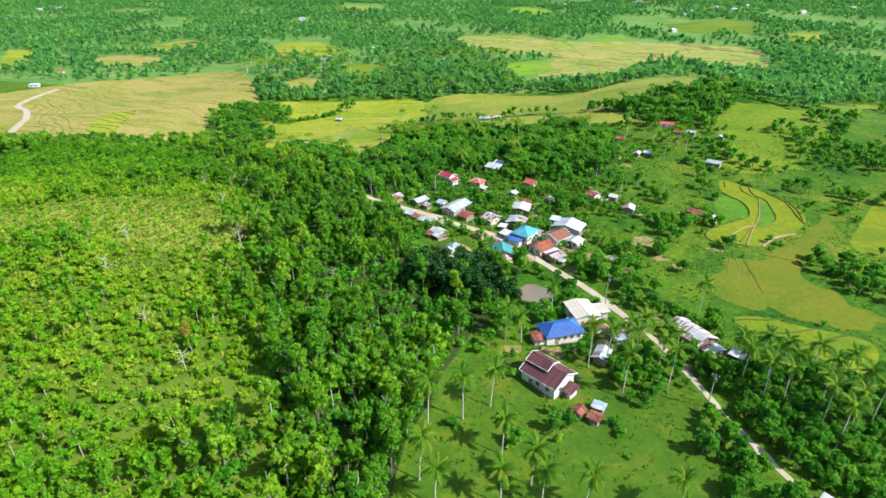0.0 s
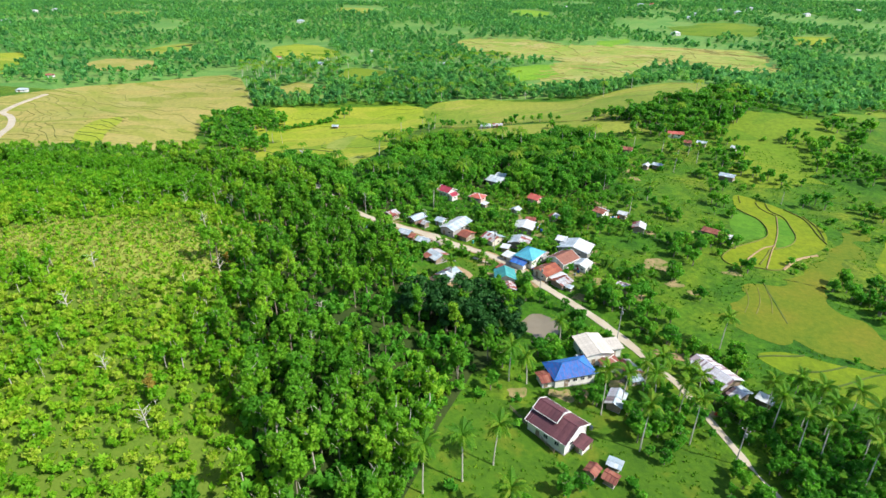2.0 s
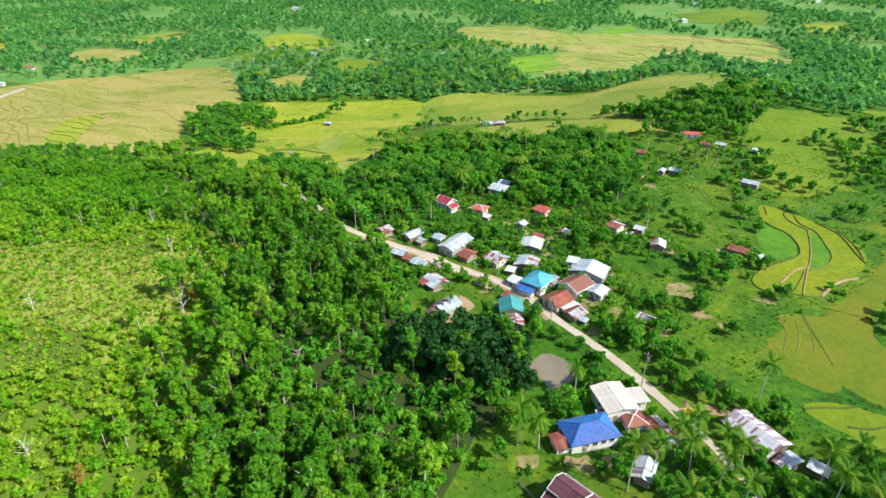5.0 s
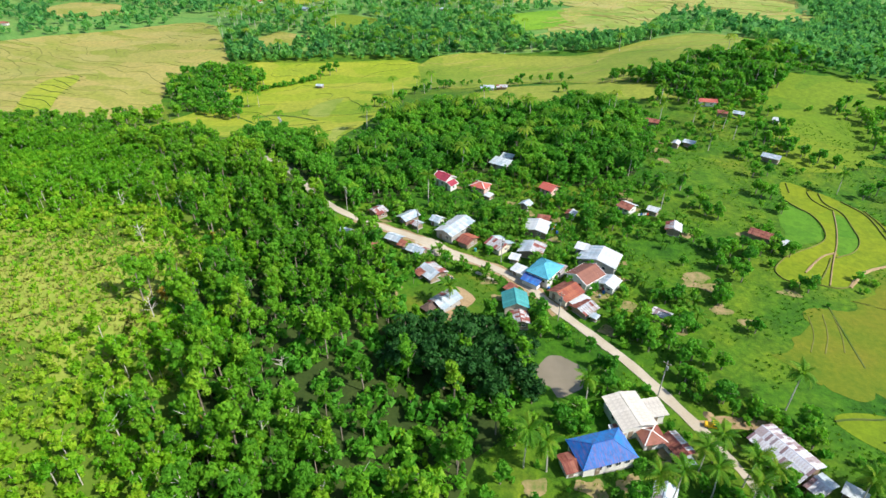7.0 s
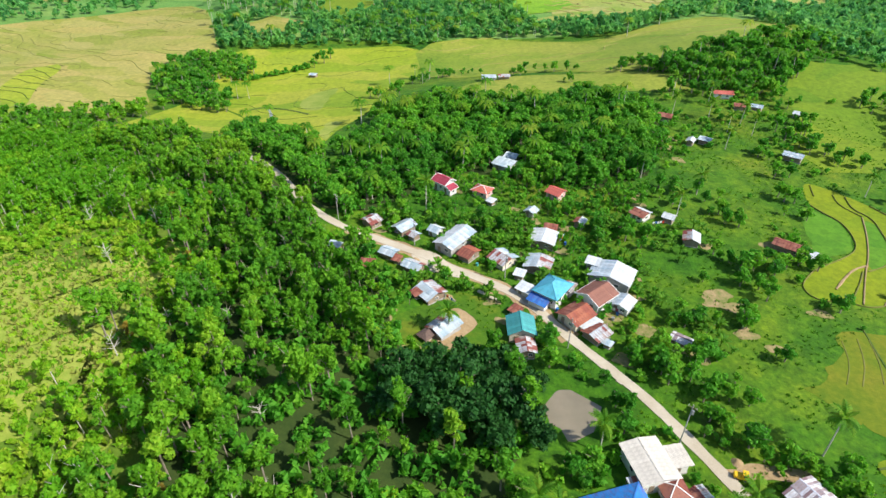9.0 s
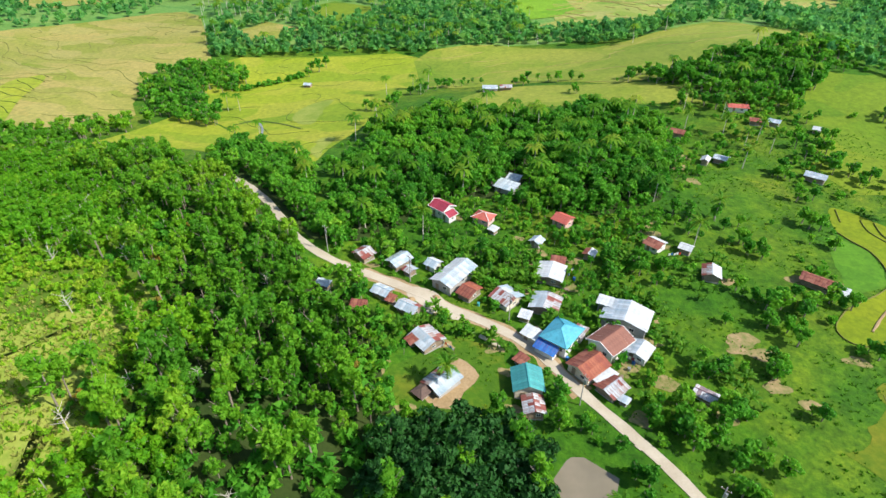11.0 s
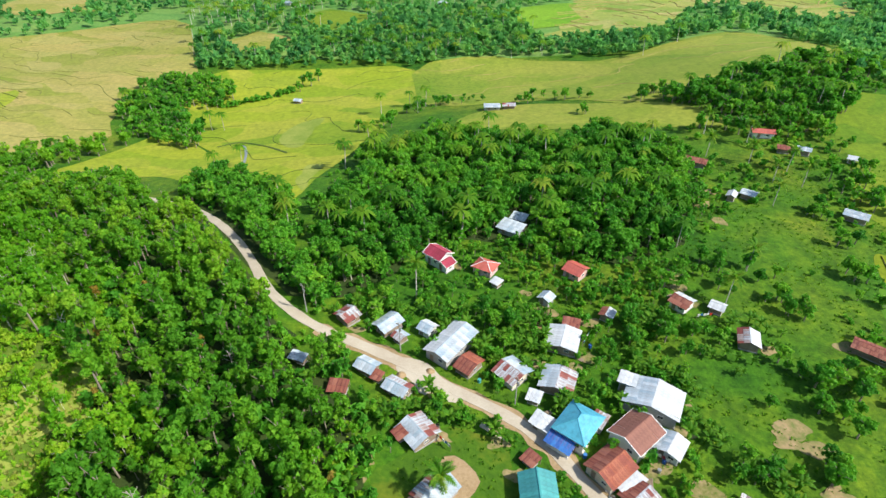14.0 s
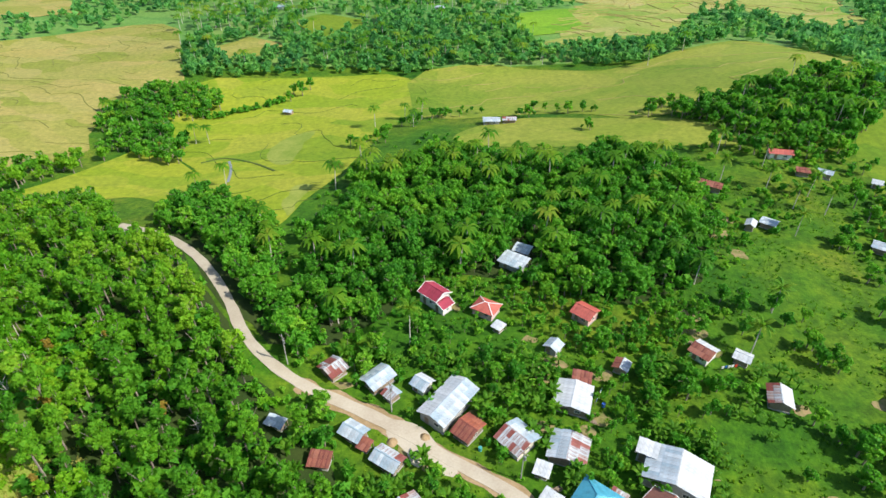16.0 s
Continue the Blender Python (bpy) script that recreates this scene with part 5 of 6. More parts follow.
        sc = scale[sel][:, None, None]
        sq = np.ones_like(sc) if squash is None else squash[sel][:, None, None]
        q = np.stack([(t[..., 0] * c - t[..., 1] * s) * sc * sq + x[sel][:, None, None], (t[..., 0] * s + t[..., 1] * c) * sc * sq + y[sel][:, None, None], t[..., 2] * sc + z[sel][:, None, None]], -1)
        out.append(q.reshape(-1, tpl.shape[1], 3))
        tn.append(np.repeat(tint[sel], len(tpl)))
    if not out:
        return
    return tagged(quads_object(name, np.concatenate(out), mat, None, np.concatenate(tn)), label, category, kind="stuff")


def patchy(x, y, f, seed):
    return np.array([noise.noise((a * f + seed, b * f, seed * 0.37)) for a, b in zip(x, y)])


def spread(x0, x1, y0, y1, gap):
    """Places about gap apart, jittered."""
    gx, gy = np.meshgrid(np.arange(x0, x1, gap), np.arange(y0, y1, gap))
    x, y = gx.ravel() + rs.uniform(-0.55, 0.55, gx.size) * gap, gy.ravel() + rs.uniform(-0.55, 0.55, gx.size) * gap
    return x, y


def with_trunk(rng, cards, width, tall, lobes, size, crown_at, base_r, limbs):
    crown = crown_cards(rng, cards, width, tall - crown_at, lobes, size)
    crown[..., 2] += crown_at
    return crown, limb_quads(rng, tall, base_r, limbs, width * 0.4)


def rough(poly, x, y, amp=7.0, f=0.045):
    """Like inside(), with an uneven edge."""
    dx = np.array([noise.noise((a * f, b * f, 21.0)) + 0.5 * noise.noise((a * f * 3, b * f * 3, 5.0)) for a, b in zip(x, y)])
    dy = np.array([noise.noise((a * f, b * f, 43.0)) + 0.5 * noise.noise((a * f * 3, b * f * 3, 9.0)) for a, b in zip(x, y)])
    return inside(poly, x + amp * dx, y + amp * dy)


# outlines of the woods
WEST = [(-13, 40), (-13, 77), (-9, 100), (-3, 120), (7, 138), (13, 150), (16, 160), (15, 170), (5, 175), (-5, 174), (-14, 179), (-18, 190), (-20, 202), (-27, 212), (-38, 224), (-50, 234), (-59, 245), (-66, 257), (-78, 272), (-92, 288), (-112, 304),
        (-140, 318), (-185, 318), (-240, 330), (-330, 300), (-340, 40)]
TALL = [(-13, 40), (-13, 77), (-9, 100), (-3, 120), (7, 138), (13, 150), (16, 160), (15, 170), (5, 175), (-5, 174), (-14, 179), (-18, 190), (-20, 202), (-27, 212), (-38, 224), (-50, 234), (-59, 245), (-66, 257), (-78, 272), (-92, 288), (-112, 304),
        (-140, 318), (-150, 290), (-112, 262), (-84, 226), (-66, 180), (-54, 140), (-46, 110), (-34, 73), (-28, 40)]
NORTH = [(-48, 250), (-44, 300), (-40, 345), (-17.3, 372), (23.3, 352), (66.5, 360), (88, 350), (93.1, 324.1), (81.5, 292.1), (70, 272.4), (47.6, 262), (39.1, 268), (10.0, 277.0), (-13, 274), (-20, 255), (-38, 240), (-56, 252), (-73.3, 270), (-96, 296), (-108, 318), (-103, 335), (-75, 318), (-56, 296)]
LINE1 = [(-192, 416), (-207, 455), (-194, 490), (-163, 493), (-144, 460), (-147, 445), (-170, 444), (-128, 391), (-135, 374), (-166, 392), (-180, 394)]
FAR_LINE = [(-183.1, 508), (-219.9, 594.9), (-162.0, 606.6), (-85.8, 590), (-64.1, 648.1), (43.8, 650.9), (60, 575), (135.4, 590), (177.0, 625), (229.4, 605), (196, 582), (138.5, 512), (79.6, 538), (30, 546), (-50.9, 530), (-112.1, 529)]
EAST = [(84, 404), (108, 408), (143, 420), (184, 440), (202, 412), (184, 384), (156, 350), (127, 345), (111, 360), (82, 386)]
FAR_EAST = [(190, 392), (230, 560), (388.9, 716.1), (475.0, 667.9), (330, 431.0), (250, 385)]
HILL_EDGE = [(-112, 300), (-140, 322), (-190, 330), (-250, 345), (-330, 325), (-330, 300), (-240, 312), (-180, 306), (-130, 290)]
LINE2 = [(-330, 326), (-260, 338), (-222, 352), (-216, 369), (-190, 371), (-175, 389), (-158, 371), (-170, 340), (-185, 330), (-200, 318), (-330, 300)]

r0 = np.random.RandomState(11)
shrub = [with_trunk(r0, 64, 3.2, 2.6, 7, 0.60, 0.1, 0.07, 2) for _ in range(6)]
sapling = [with_trunk(r0, 150, 3.9, 6.4, 11, 0.60, 0.9, 0.10, 3) for _ in range(5)]
tall_tree = [with_trunk(r0, 690, 5.8, 13.0, 17, 0.60, 2.8, 0.20, 5) for _ in range(6)]
broad_tree = [with_trunk(r0, 540, 8.0, 9.6, 18, 0.74, 2.2, 0.28, 6) for _ in range(5)]
thicket = [with_trunk(r0, 420, 8.2, 8.6, 16, 0.85, 1.6, 0.30, 5) for _ in range(4)]
far_tree = [with_trunk(r0, 30, 9.6, 9.0, 7, 2.6, 0.6, 0.3, 2)[0] for _ in range(6)]
far_mid = [with_trunk(r0, 190, 7.6, 9.0, 11, 1.2, 1.8, 0.3, 4) for _ in range(4)]
scrubby = [crown_cards(r0, 38, 4.2, 3.2, 6, 0.85) for _ in range(5)]
bush = [crown_cards(r0, 64, 2.6, 2.0, 6, 0.52) for _ in range(5)]

# litter sheets whose dark colour paints the shaded gaps of the woods
drape("forest_floor", TALL, M["forest_floor"], 0.1, "leaf litter under the tall wood, coloured dark for the tree shade", "forest floor", soft=1, wobble=5)
drape("forest_floor", NORTH, M["forest_floor"], 0.1, "leaf litter under the village wood, coloured dark for the tree shade", "forest floor", soft=1, wobble=5)

# hill scrub on the west side
x, y = spread(-250, 0, 44, 330, 2.15)
ok = rough(WEST, x, y, 4.0) & ~rough(TALL, x, y, 26.0) & clear_of(x, y) & (x > -(0.74 * y + 66))
x, y = x[ok], y[ok]
p = patchy(x, y, 0.028, 3.0) + 0.45 * patchy(x, y, 0.085, 17.0)
bare = rough(STRAW, x, y, 16.0, 0.05)
ok = np.where(bare, rs.uniform(size=len(x)) < 0.5, p + rs.uniform(-0.5, 0.5, len(x)) > -0.78)
x, y, p, bare = x[ok], y[ok], p[ok], bare[ok]
big = (p + rs.normal(0, 0.28, len(x)) > 0.30) & ~bare
tint = np.clip(0.42 - 0.45 * p + rs.normal(0, 0.26, len(x)) + 0.3 * np.exp(-((x + 100) ** 2 + (y - 150) ** 2) / 4500) - 0.4 * np.clip((y - 185) / 70, 0, 1) - 0.25 * np.clip((x + 70) / 25, 0, 1), 0.02, 0.98)
strewn("hill_scrub", [t[0] for t in shrub], x[~big], y[~big], rs.uniform(0.45, 1.35, (~big).sum()) * np.where(bare[~big], 0.55, 1.0), tint[~big], "leaf_hill", "yellow-green scrub over the hillside", "scrub")
sc = rs.uniform(0.55, 1.25, big.sum())
st = rs.get_state()
strewn("hill_trees", [t[0] for t in sapling], x[big], y[big], sc, tint[big] * 0.75, "leaf_hill", "young light-green trees over the hillside", "trees")
rs.set_state(st)
strewn("hill_trunks", [t[1][::2] for t in sapling], x[big], y[big], sc, tint[big], "pale_bark", "thin pale trunks on the hillside", "trunks")

# tall wood between hill and village
x, y = spread(-150, 20, 40, 320, 4.3)
ok = inside(WEST, x, y) & rough(TALL, x, y, 26.0) & clear_of(x, y, 6.5, 5.5)
x, y = x[ok], y[ok]
near = (y > 84) & (y < 172) & (x > -40)
take = near & (rs.uniform(size=len(x)) < 0.62)
keep = ~take
tint = np.clip(0.46 + 0.1 * (y > 200) + 0.7 * patchy(x, y, 0.05, 9.0) + rs.normal(0, 0.26, len(x)), 0.02, 0.98)
sc = rs.uniform(0.5, 1.18, len(x))
seed_state = rs.get_state()
strewn("wood", [t[0] for t in tall_tree], x[keep], y[keep], sc[keep], tint[keep], "leaf_west", "dense tall green wood below the hill", "wood")
rs.set_state(seed_state)
strewn("wood_trunks", [t[1] for t in tall_tree], x[keep], y[keep], sc[keep], tint[keep], "bark", "grey-brown trunks in the tall wood", "trunks")

x, y = spread(-150, 100, 40, 372, 3.3)
ok = (inside(WEST, x, y) & (inside(TALL, x, y) | rough(TALL, x, y, 26.0)) | inside(NORTH, x, y) | rough(NORTH, x, y, 6.0)) & clear_of(x, y, 5.0, 4.2)
x, y = x[ok], y[ok]
strewn("undergrowth", scrubby, x, y, rs.uniform(0.6, 1.5, len(x)), np.clip(0.35 + 0.5 * patchy(x, y, 0.06, 19.0) + rs.normal(0, 0.22, len(x)), 0.02, 0.98), "leaf_forest", "green undergrowth filling the woods", "undergrowth")


def tree_thing(name, label, pair, leaf, bark, group):
    root = tagged(quads_object(name, pair[1], bark), label, "tree", group)
    root.name = name
    crown = quads_object("crown", pair[0], leaf, root)
    return root


singles = [tree_thing("forest_tree", "tall slender green tree in the wood", t, "leaf_west", "pale_bark", "trees of the tall wood") for t in tall_tree]
idx = np.flatnonzero(take)[:260]
for n, i in enumerate(idx):
    s = rs.uniform(0.6, 1.15)
    m = Matrix.Translation((x[i], y[i], hz(x[i], y[i]))) @ Matrix.Rotation(rs.uniform(0, 6.28), 4, "Z") @ Matrix.Diagonal((s, s, s, 1))
    if n < len(singles):
        singles[n].matrix_basis = m
    else:
        copy_thing(singles[n % len(singles)], m).matrix_basis = m

# broad dark trees beside the pond
dark = with_trunk(np.random.RandomState(21), 1500, 13.0, 12.0, 26, 0.85, 3.6, 0.45, 9)
first = tree_thing("rain_tree", "broad dark green tree beside the pond", dark, "leaf_dark", "bark", "dark trees by the pond")
for n, (tx, ty, s) in enumerate(((-8, 160, 0.85), (0, 163, 1.0), (7, 166, 0.95), (12, 160, 0.9), (4, 156, 0.9), (17.5, 153, 0.6), (-6, 169, 0.8), (11, 170, 0.85), (-3, 154, 0.9), (8, 151, 0.8), (14, 165, 0.85), (-13, 165, 0.85), (2, 171, 0.85), (15, 157, 0.75), (-14, 156, 0.8), (18.5, 169, 0.5))):
    m = Matrix.Translation((tx, ty, hz(tx, ty))) @ Matrix.Rotation(n * 1.3, 4, "Z")
    ob = first if n == 0 else copy_thing(first, m)
    ob.matrix_basis = m @ Matrix.Diagonal((s, s, s, 1))

# woods north and east, lines between the fields
for poly, gap, name, label in ((NORTH, 4.3, "village_wood", "mixed green wood behind the village"), (EAST, 4.6, "ridge_wood", "green wood on the ridge"), (LINE1, 5.0, "field_trees", "clump of trees between the rice fields"), (HILL_EDGE, 4.4, "edge_trees", "trees along the hill's far edge"), (LINE2, 5.4, "edge_trees", "trees along the tan field")):
    xs, ys = [q[0] for q in poly], [q[1] for q in poly]
    x, y = spread(min(xs), max(xs), min(ys), max(ys), gap)
    ok = rough(poly, x, y, 9.0) & clear_of(x, y, 6.0, 5.0, poly is not LINE1)
    x, y = x[ok], y[ok]
    tint = np.clip(0.42 + 0.55 * patchy(x, y, 0.045, 4.0) + rs.normal(0, 0.2, len(x)), 0.02, 0.98)
    sc = rs.uniform(0.6, 1.1, len(x)) * (0.95 if poly is NORTH else 1.0)
    st = rs.get_state()
    strewn(name, [t[0] for t in (broad_tree if poly is NORTH else far_mid)], x, y, sc, tint, "leaf_west" if poly in (HILL_EDGE, LINE2) else "leaf_forest", label, "wood")
    rs.set_state(st)
    strewn(name + "_trunks", [t[1] for t in (broad_tree if poly is NORTH else far_mid)], x, y, sc, tint, "bark", "trunks of the " + label.split(" of ")[0].split(" along ")[0], "trunks")

# groves along the ridge, round the farmhouse
x, y = np.array([[-46.7, 389.4], [-41.1, 398.5], [-35.3, 408.9], [-27.6, 420.4], [-19.2, 430.1], [-11.8, 437.3], [-4.0, 435.6], [7.0, 444.0], [34.0, 430.1], [42.0, 434.0], [53.3, 429.0], [65.4, 423.5], [62.4, 394.3], [91.4, 410.1], [98.5, 411.3], [105.0, 410.9], [107.7, 398.7], [113.0, 392.0], [118.9, 387.8], [124.5, 386.4]]).T
x, y = np.repeat(x, 4) + rs.uniform(-6, 6, 4 * len(x)), np.repeat(y, 4) + rs.uniform(-4, 4, 4 * len(y))
ok = clear_of(x, y, 6.0, 5.0, False)
x, y = x[ok], y[ok]
sc, tint = rs.uniform(0.3, 0.8, len(x)), rs.uniform(0.1, 0.95, len(x))
st = rs.get_state()
strewn("ridge_grove", [t[0] for t in far_mid], x, y, sc, tint, "leaf_forest", "small green trees along the field ridge", "grove")
rs.set_state(st)
strewn("ridge_grove_trunks", [t[1] for t in far_mid], x, y, sc, tint, "bark", "thin trunks along the field ridge", "trunks")

# trees and hedges over the eastern slopes
x, y = spread(140, 340, 150, 440, 5.0)
p = patchy(x, y, 0.03, 31.0) + 0.4 * patchy(x, y, 0.09, 13.0)
ok = clear_of(x, y, 7, 6) & (p > 0.2) & (x < 0.74 * y + 90)
x, y = x[ok], y[ok]
sc, tint = rs.uniform(0.35, 0.9, len(x)), rs.uniform(0.05, 0.95, len(x))
st = rs.get_state()
strewn("hedge_trees", [t[0] for t in far_mid], x, y, sc, tint, "leaf_forest", "trees and hedges over the eastern pastures", "trees")
rs.set_state(st)
strewn("hedge_trunks", [t[1] for t in far_mid], x, y, sc, tint, "bark", "trunks of the trees on the pastures", "trunks")

# the wooded plain beyond the fields
x, y = spread(-1500, 1500, 400, 1750, 10.8)
far = np.hypot(x, y)
ok = (y > 470 + 0.10 * np.abs(x)) & clear_of(x, y, 16, 6)
ok &= np.abs(x) < 0.82 * y + 70
ok &= ~inside(LINE1, x, y)
x, y = x[ok], y[ok]
p = patchy(x, y, 0.0065, 2.0) + 0.5 * patchy(x, y, 0.02, 6.0)
dense = inside(FAR_LINE, x, y) | inside(FAR_EAST, x, y)
ok = dense | (p > -0.26 + 0.14 * rs.normal(size=len(x))) & (y > 560)
x, y, p = x[ok], y[ok], p[ok]
tint = np.clip(0.4 + 0.45 * patchy(x, y, 0.012, 8.0) + rs.normal(0, 0.2, len(x)), 0.02, 0.98)
strewn("far_wood", far_tree, x, y, rs.uniform(0.5, 1.25, len(x)), tint, "leaf_far_haze", "endless green woods over the plain", "wood")
x, y = spread(-240, 470, 384, 720, 7.0)
ok = (rough(FAR_LINE, x, y, 9.0) | rough(FAR_EAST, x, y, 22.0, 0.03)) & clear_of(x, y, 12, 6)
x, y = x[ok], y[ok]
strewn("valley_wood", far_tree, x, y, rs.uniform(0.55, 0.95, len(x)), rs.uniform(0, 1, len(x)), "leaf_far_haze", "line of dark trees behind the fields", "wood")

# a hedge and its end tree between two rice plots
hp = np.array(rounded([(-156.1, 454.3), (-144.4, 449.1), (-133.9, 459.8), (-121.7, 467.3), (-111.7, 477.9)], 2, False))
hx = np.repeat(hp[:, 0], 3) + rs.uniform(-1.8, 1.8, 3 * len(hp))
hy = np.repeat(hp[:, 1], 3) + rs.uniform(-1.8, 1.8, 3 * len(hp))
strewn("field_hedge", bush, hx, hy, rs.uniform(1.2, 2.2, len(hx)), rs.uniform(0.1, 0.8, len(hx)), "leaf_forest", "green hedge between two rice plots", "hedge")
ends = [tree_thing("field_tree", "leafy tree at the end of the rice-field hedge", far_mid[k], "leaf_forest", "bark", "trees at the hedge's end") for k in range(4)]
for ob, (ax, ay, s) in zip(ends, ((-106, 480, 0.8), (-101, 490, 1.1), (-98, 500, 1.0), (-107, 492, 0.9))):
    ob.matrix_basis = pose(ax, ay, hz(ax, ay), 0, 0, ax) @ Matrix.Diagonal((s, s, s, 1))

# single trees and bushes over the pastures, gardens and banks
spots = [(85.9, 212.8, 5), (75.8, 195.6, 3), (59, 194.8, 5), (58.7, 180.6, 7), (48, 182, 5), (55.4, 163.5, 7), (58.2, 157.7, 6), (48.5, 176, 4), (100, 221.8, 5), (88.7, 215.6, 5), (126, 276, 4), (121, 262, 4), (117, 250, 4), (125.3, 291.8, 6),
         (77.1, 195.3, 3), (80.2, 194.3, 2.5), (79.8, 181.0, 3), (72.5, 210.5, 2), (49.2, 178.4, 3), (45.0, 179.5, 3), (55.7, 180.7, 2.5), (90.2, 204.6, 2.5), (85.0, 222.7, 3), (91.6, 221.1, 3), (96.1, 218.4, 3), (106.7, 221.9, 4), (81.4, 224.7, 3), (76.3, 253.3, 4), (91.1, 243.6, 4),
         (147.4, 304.8, 4), (89.3, 249.3, 4), (89.3, 260.5, 4), (71.7, 263.3, 6), (57.5, 254.9, 6), (150, 287, 3), (165.7, 287.2, 5), (92.5, 242.6, 4), (104.8, 201.9, 3), (71.7, 152.5, 4), (65.4, 154, 4), (79, 146, 6), (57.5, 231, 5)]
spots2 = [(22.2, 191.0, 1), (27.5, 179.0, 2.5), (30.5, 174.8, 2.5), (34, 169.5, 2.5), (36.6, 165.6, 2.5), (39, 161.5, 2.5), (41, 158, 2), (24, 181, 2.5), (21, 176.5, 2.5), (33.5, 157.5, 2), (36, 156.5, 2), (14, 142, 3), (22, 146, 3), (28, 148, 3), (10, 132, 2), (49, 234, 6), (43, 246, 6), (-28.5, 218, 6), (-3, 236, 4), (12.5, 238, 8), (30.8, 266.8, 6), (23.6, 270, 6), (-22.5, 240, 5), (66, 170.4, 5), (39, 125.7, 4), (45, 120, 5), (33, 126.5, 3), (74, 126, 6), (63.8, 98, 5), (78, 100, 7), (57, 95, 4), (62, 88, 5),
          (78, 87, 6), (92, 88, 8), (140, 188, 8), (146, 178, 8), (12, 94, 2), (25, 100, 3), (232, 339.7, 8), (189.5, 251.7, 9), (172, 203, 8), (110.8, 118.4, 5)]
xs, ys = [], []
for cx, cy, r in spots + spots2:
    k = int(1.0 + r * r * 0.15)
    a, q = rs.uniform(0, 6.28, k), np.sqrt(rs.uniform(0, 1, k)) * r
    xs.append(cx + q * np.cos(a) * 1.2)
    ys.append(cy + q * np.sin(a))
x, y = np.concatenate(xs), np.concatenate(ys)
ok = clear_of(x, y, 4.2, 3.6, False)
x, y = x[ok], y[ok]
garden = [tree_thing("garden_tree", "leafy green tree among the gardens and pastures", t, "leaf_forest", "bark", "trees among the gardens") for t in thicket]
for n in range(min(len(x), 295)):
    s = rs.uniform(0.35, 0.82)
    m = Matrix.Translation((x[n], y[n], hz(x[n], y[n]))) @ Matrix.Rotation(rs.uniform(0, 6.28), 4, "Z") @ Matrix.Diagonal((s, s, s, 1))
    ob = garden[n] if n < len(garden) else copy_thing(garden[n % len(garden)], m)
    ob.matrix_basis = m

x, y = spread(-60, 230, 60, 400, 4.0)
ok = clear_of(x, y, 4.0, 3.4) & ~inside(TALL, x, y) & ~inside(NORTH, x, y)
x, y = x[ok], y[ok]
open_land = inside(OPEN_E, x, y) | inside(PASTURE_M, x, y) | inside(PASTURE_R, x, y) | inside(MEADOW_V, x, y) | (inside(MEADOW_S, x, y) & (rs.uniform(size=len(x)) < 0.8))
homes = np.array([np.hypot(a - HOUSE_AT[:, 0], b - HOUSE_AT[:, 1]).min() for a, b in zip(x, y)])
p = patchy(x, y, 0.05, 12.0)
chance = np.where(open_land, 0.006 + 0.2 * (p > 0.40), np.where(homes < 14, 0.8, 0.06 + 0.55 * (p > 0.24)))
ok = rs.uniform(size=len(x)) < chance
x, y, p = x[ok], y[ok], p[ok]
strewn("bushes", bush, x, y, rs.uniform(0.6, 1.9, len(x)), np.clip(0.5 + rs.normal(0, 0.3, len(x)), 0, 1), "leaf_forest", "green bushes round houses, banks and pastures", "bushes")

hx, hy = spread(-190, -20, 46, 300, 2.1)
ok = inside(WEST, hx, hy) & ~rough(TALL, hx, hy, 26.0) & (hx > -(0.74 * hy + 60)) & clear_of(hx, hy, 4, 4)
hx, hy = hx[ok], hy[ok]
herb = []
for k in range(4):
    q = []
    for i in range(6):
        a, r = r0.uniform(0, 6.28), r0.uniform(0.1, 0.9)
        b = np.array([r * math.cos(a), r * math.sin(a), 0.0])
        o = np.array([math.cos(a) * 0.5, math.sin(a) * 0.5, r0.uniform(0.5, 1.1)])
        sd = np.array([-math.sin(a), math.cos(a), 0]) * 0.5
        q.append([b - sd, b + sd, b + o])
    herb.append(np.array(q))
strewn("hill_herbs", herb, hx, hy, rs.uniform(0.5, 1.25, len(hx)), np.clip(0.6 + rs.normal(0, 0.22, len(hx)) - 0.4 * np.clip((hy - 165) / 70, 0, 1), 0.02, 0.98), "leaf_hill", "tall yellow-green herbs between the hillside shrubs", "herbs")

# young trees between the houses, and the thicket under the palms
GROVE = [(46, 104), (40, 124), (50, 134), (60, 137), (78, 152), (92, 140), (104, 126), (120, 118), (118, 88), (84, 72), (64, 86), (58, 98)]
x, y = spread(-36, 96, 182, 300, 3.3)
homes = np.array([np.hypot(a - HOUSE_AT[:, 0], b - HOUSE_AT[:, 1]).min() for a, b in zip(x, y)])
ok = clear_of(x, y, 4.6, 3.8) & (homes < 22) & ~inside(TALL, x, y) & ~inside(MEADOW_V, x, y) & (rs.uniform(size=len(x)) < np.where(inside(PASTURE_M, x, y) | inside(OPEN_E, x, y), 0.03, 0.55))
x, y = x[ok], y[ok]
sc, tint = rs.uniform(0.4, 0.85, len(x)), np.clip(0.5 + rs.normal(0, 0.28, len(x)), 0, 1)
st = rs.get_state()
strewn("village_greenery", [t[0] for t in sapling], x, y, sc, tint, "leaf_forest", "young green trees between the village houses", "trees")
rs.set_state(st)
strewn("village_greenery_trunks", [t[1] for t in sapling], x, y, sc, tint, "bark", "thin trunks between the village houses", "trunks")
x, y = spread(38, 122, 70, 154, 3.4)
ok = inside(GROVE, x, y) & clear_of(x, y, 4.6, 2.4) & (patchy(x, y, 0.05, 7.0) > -0.28)
x, y = x[ok], y[ok]
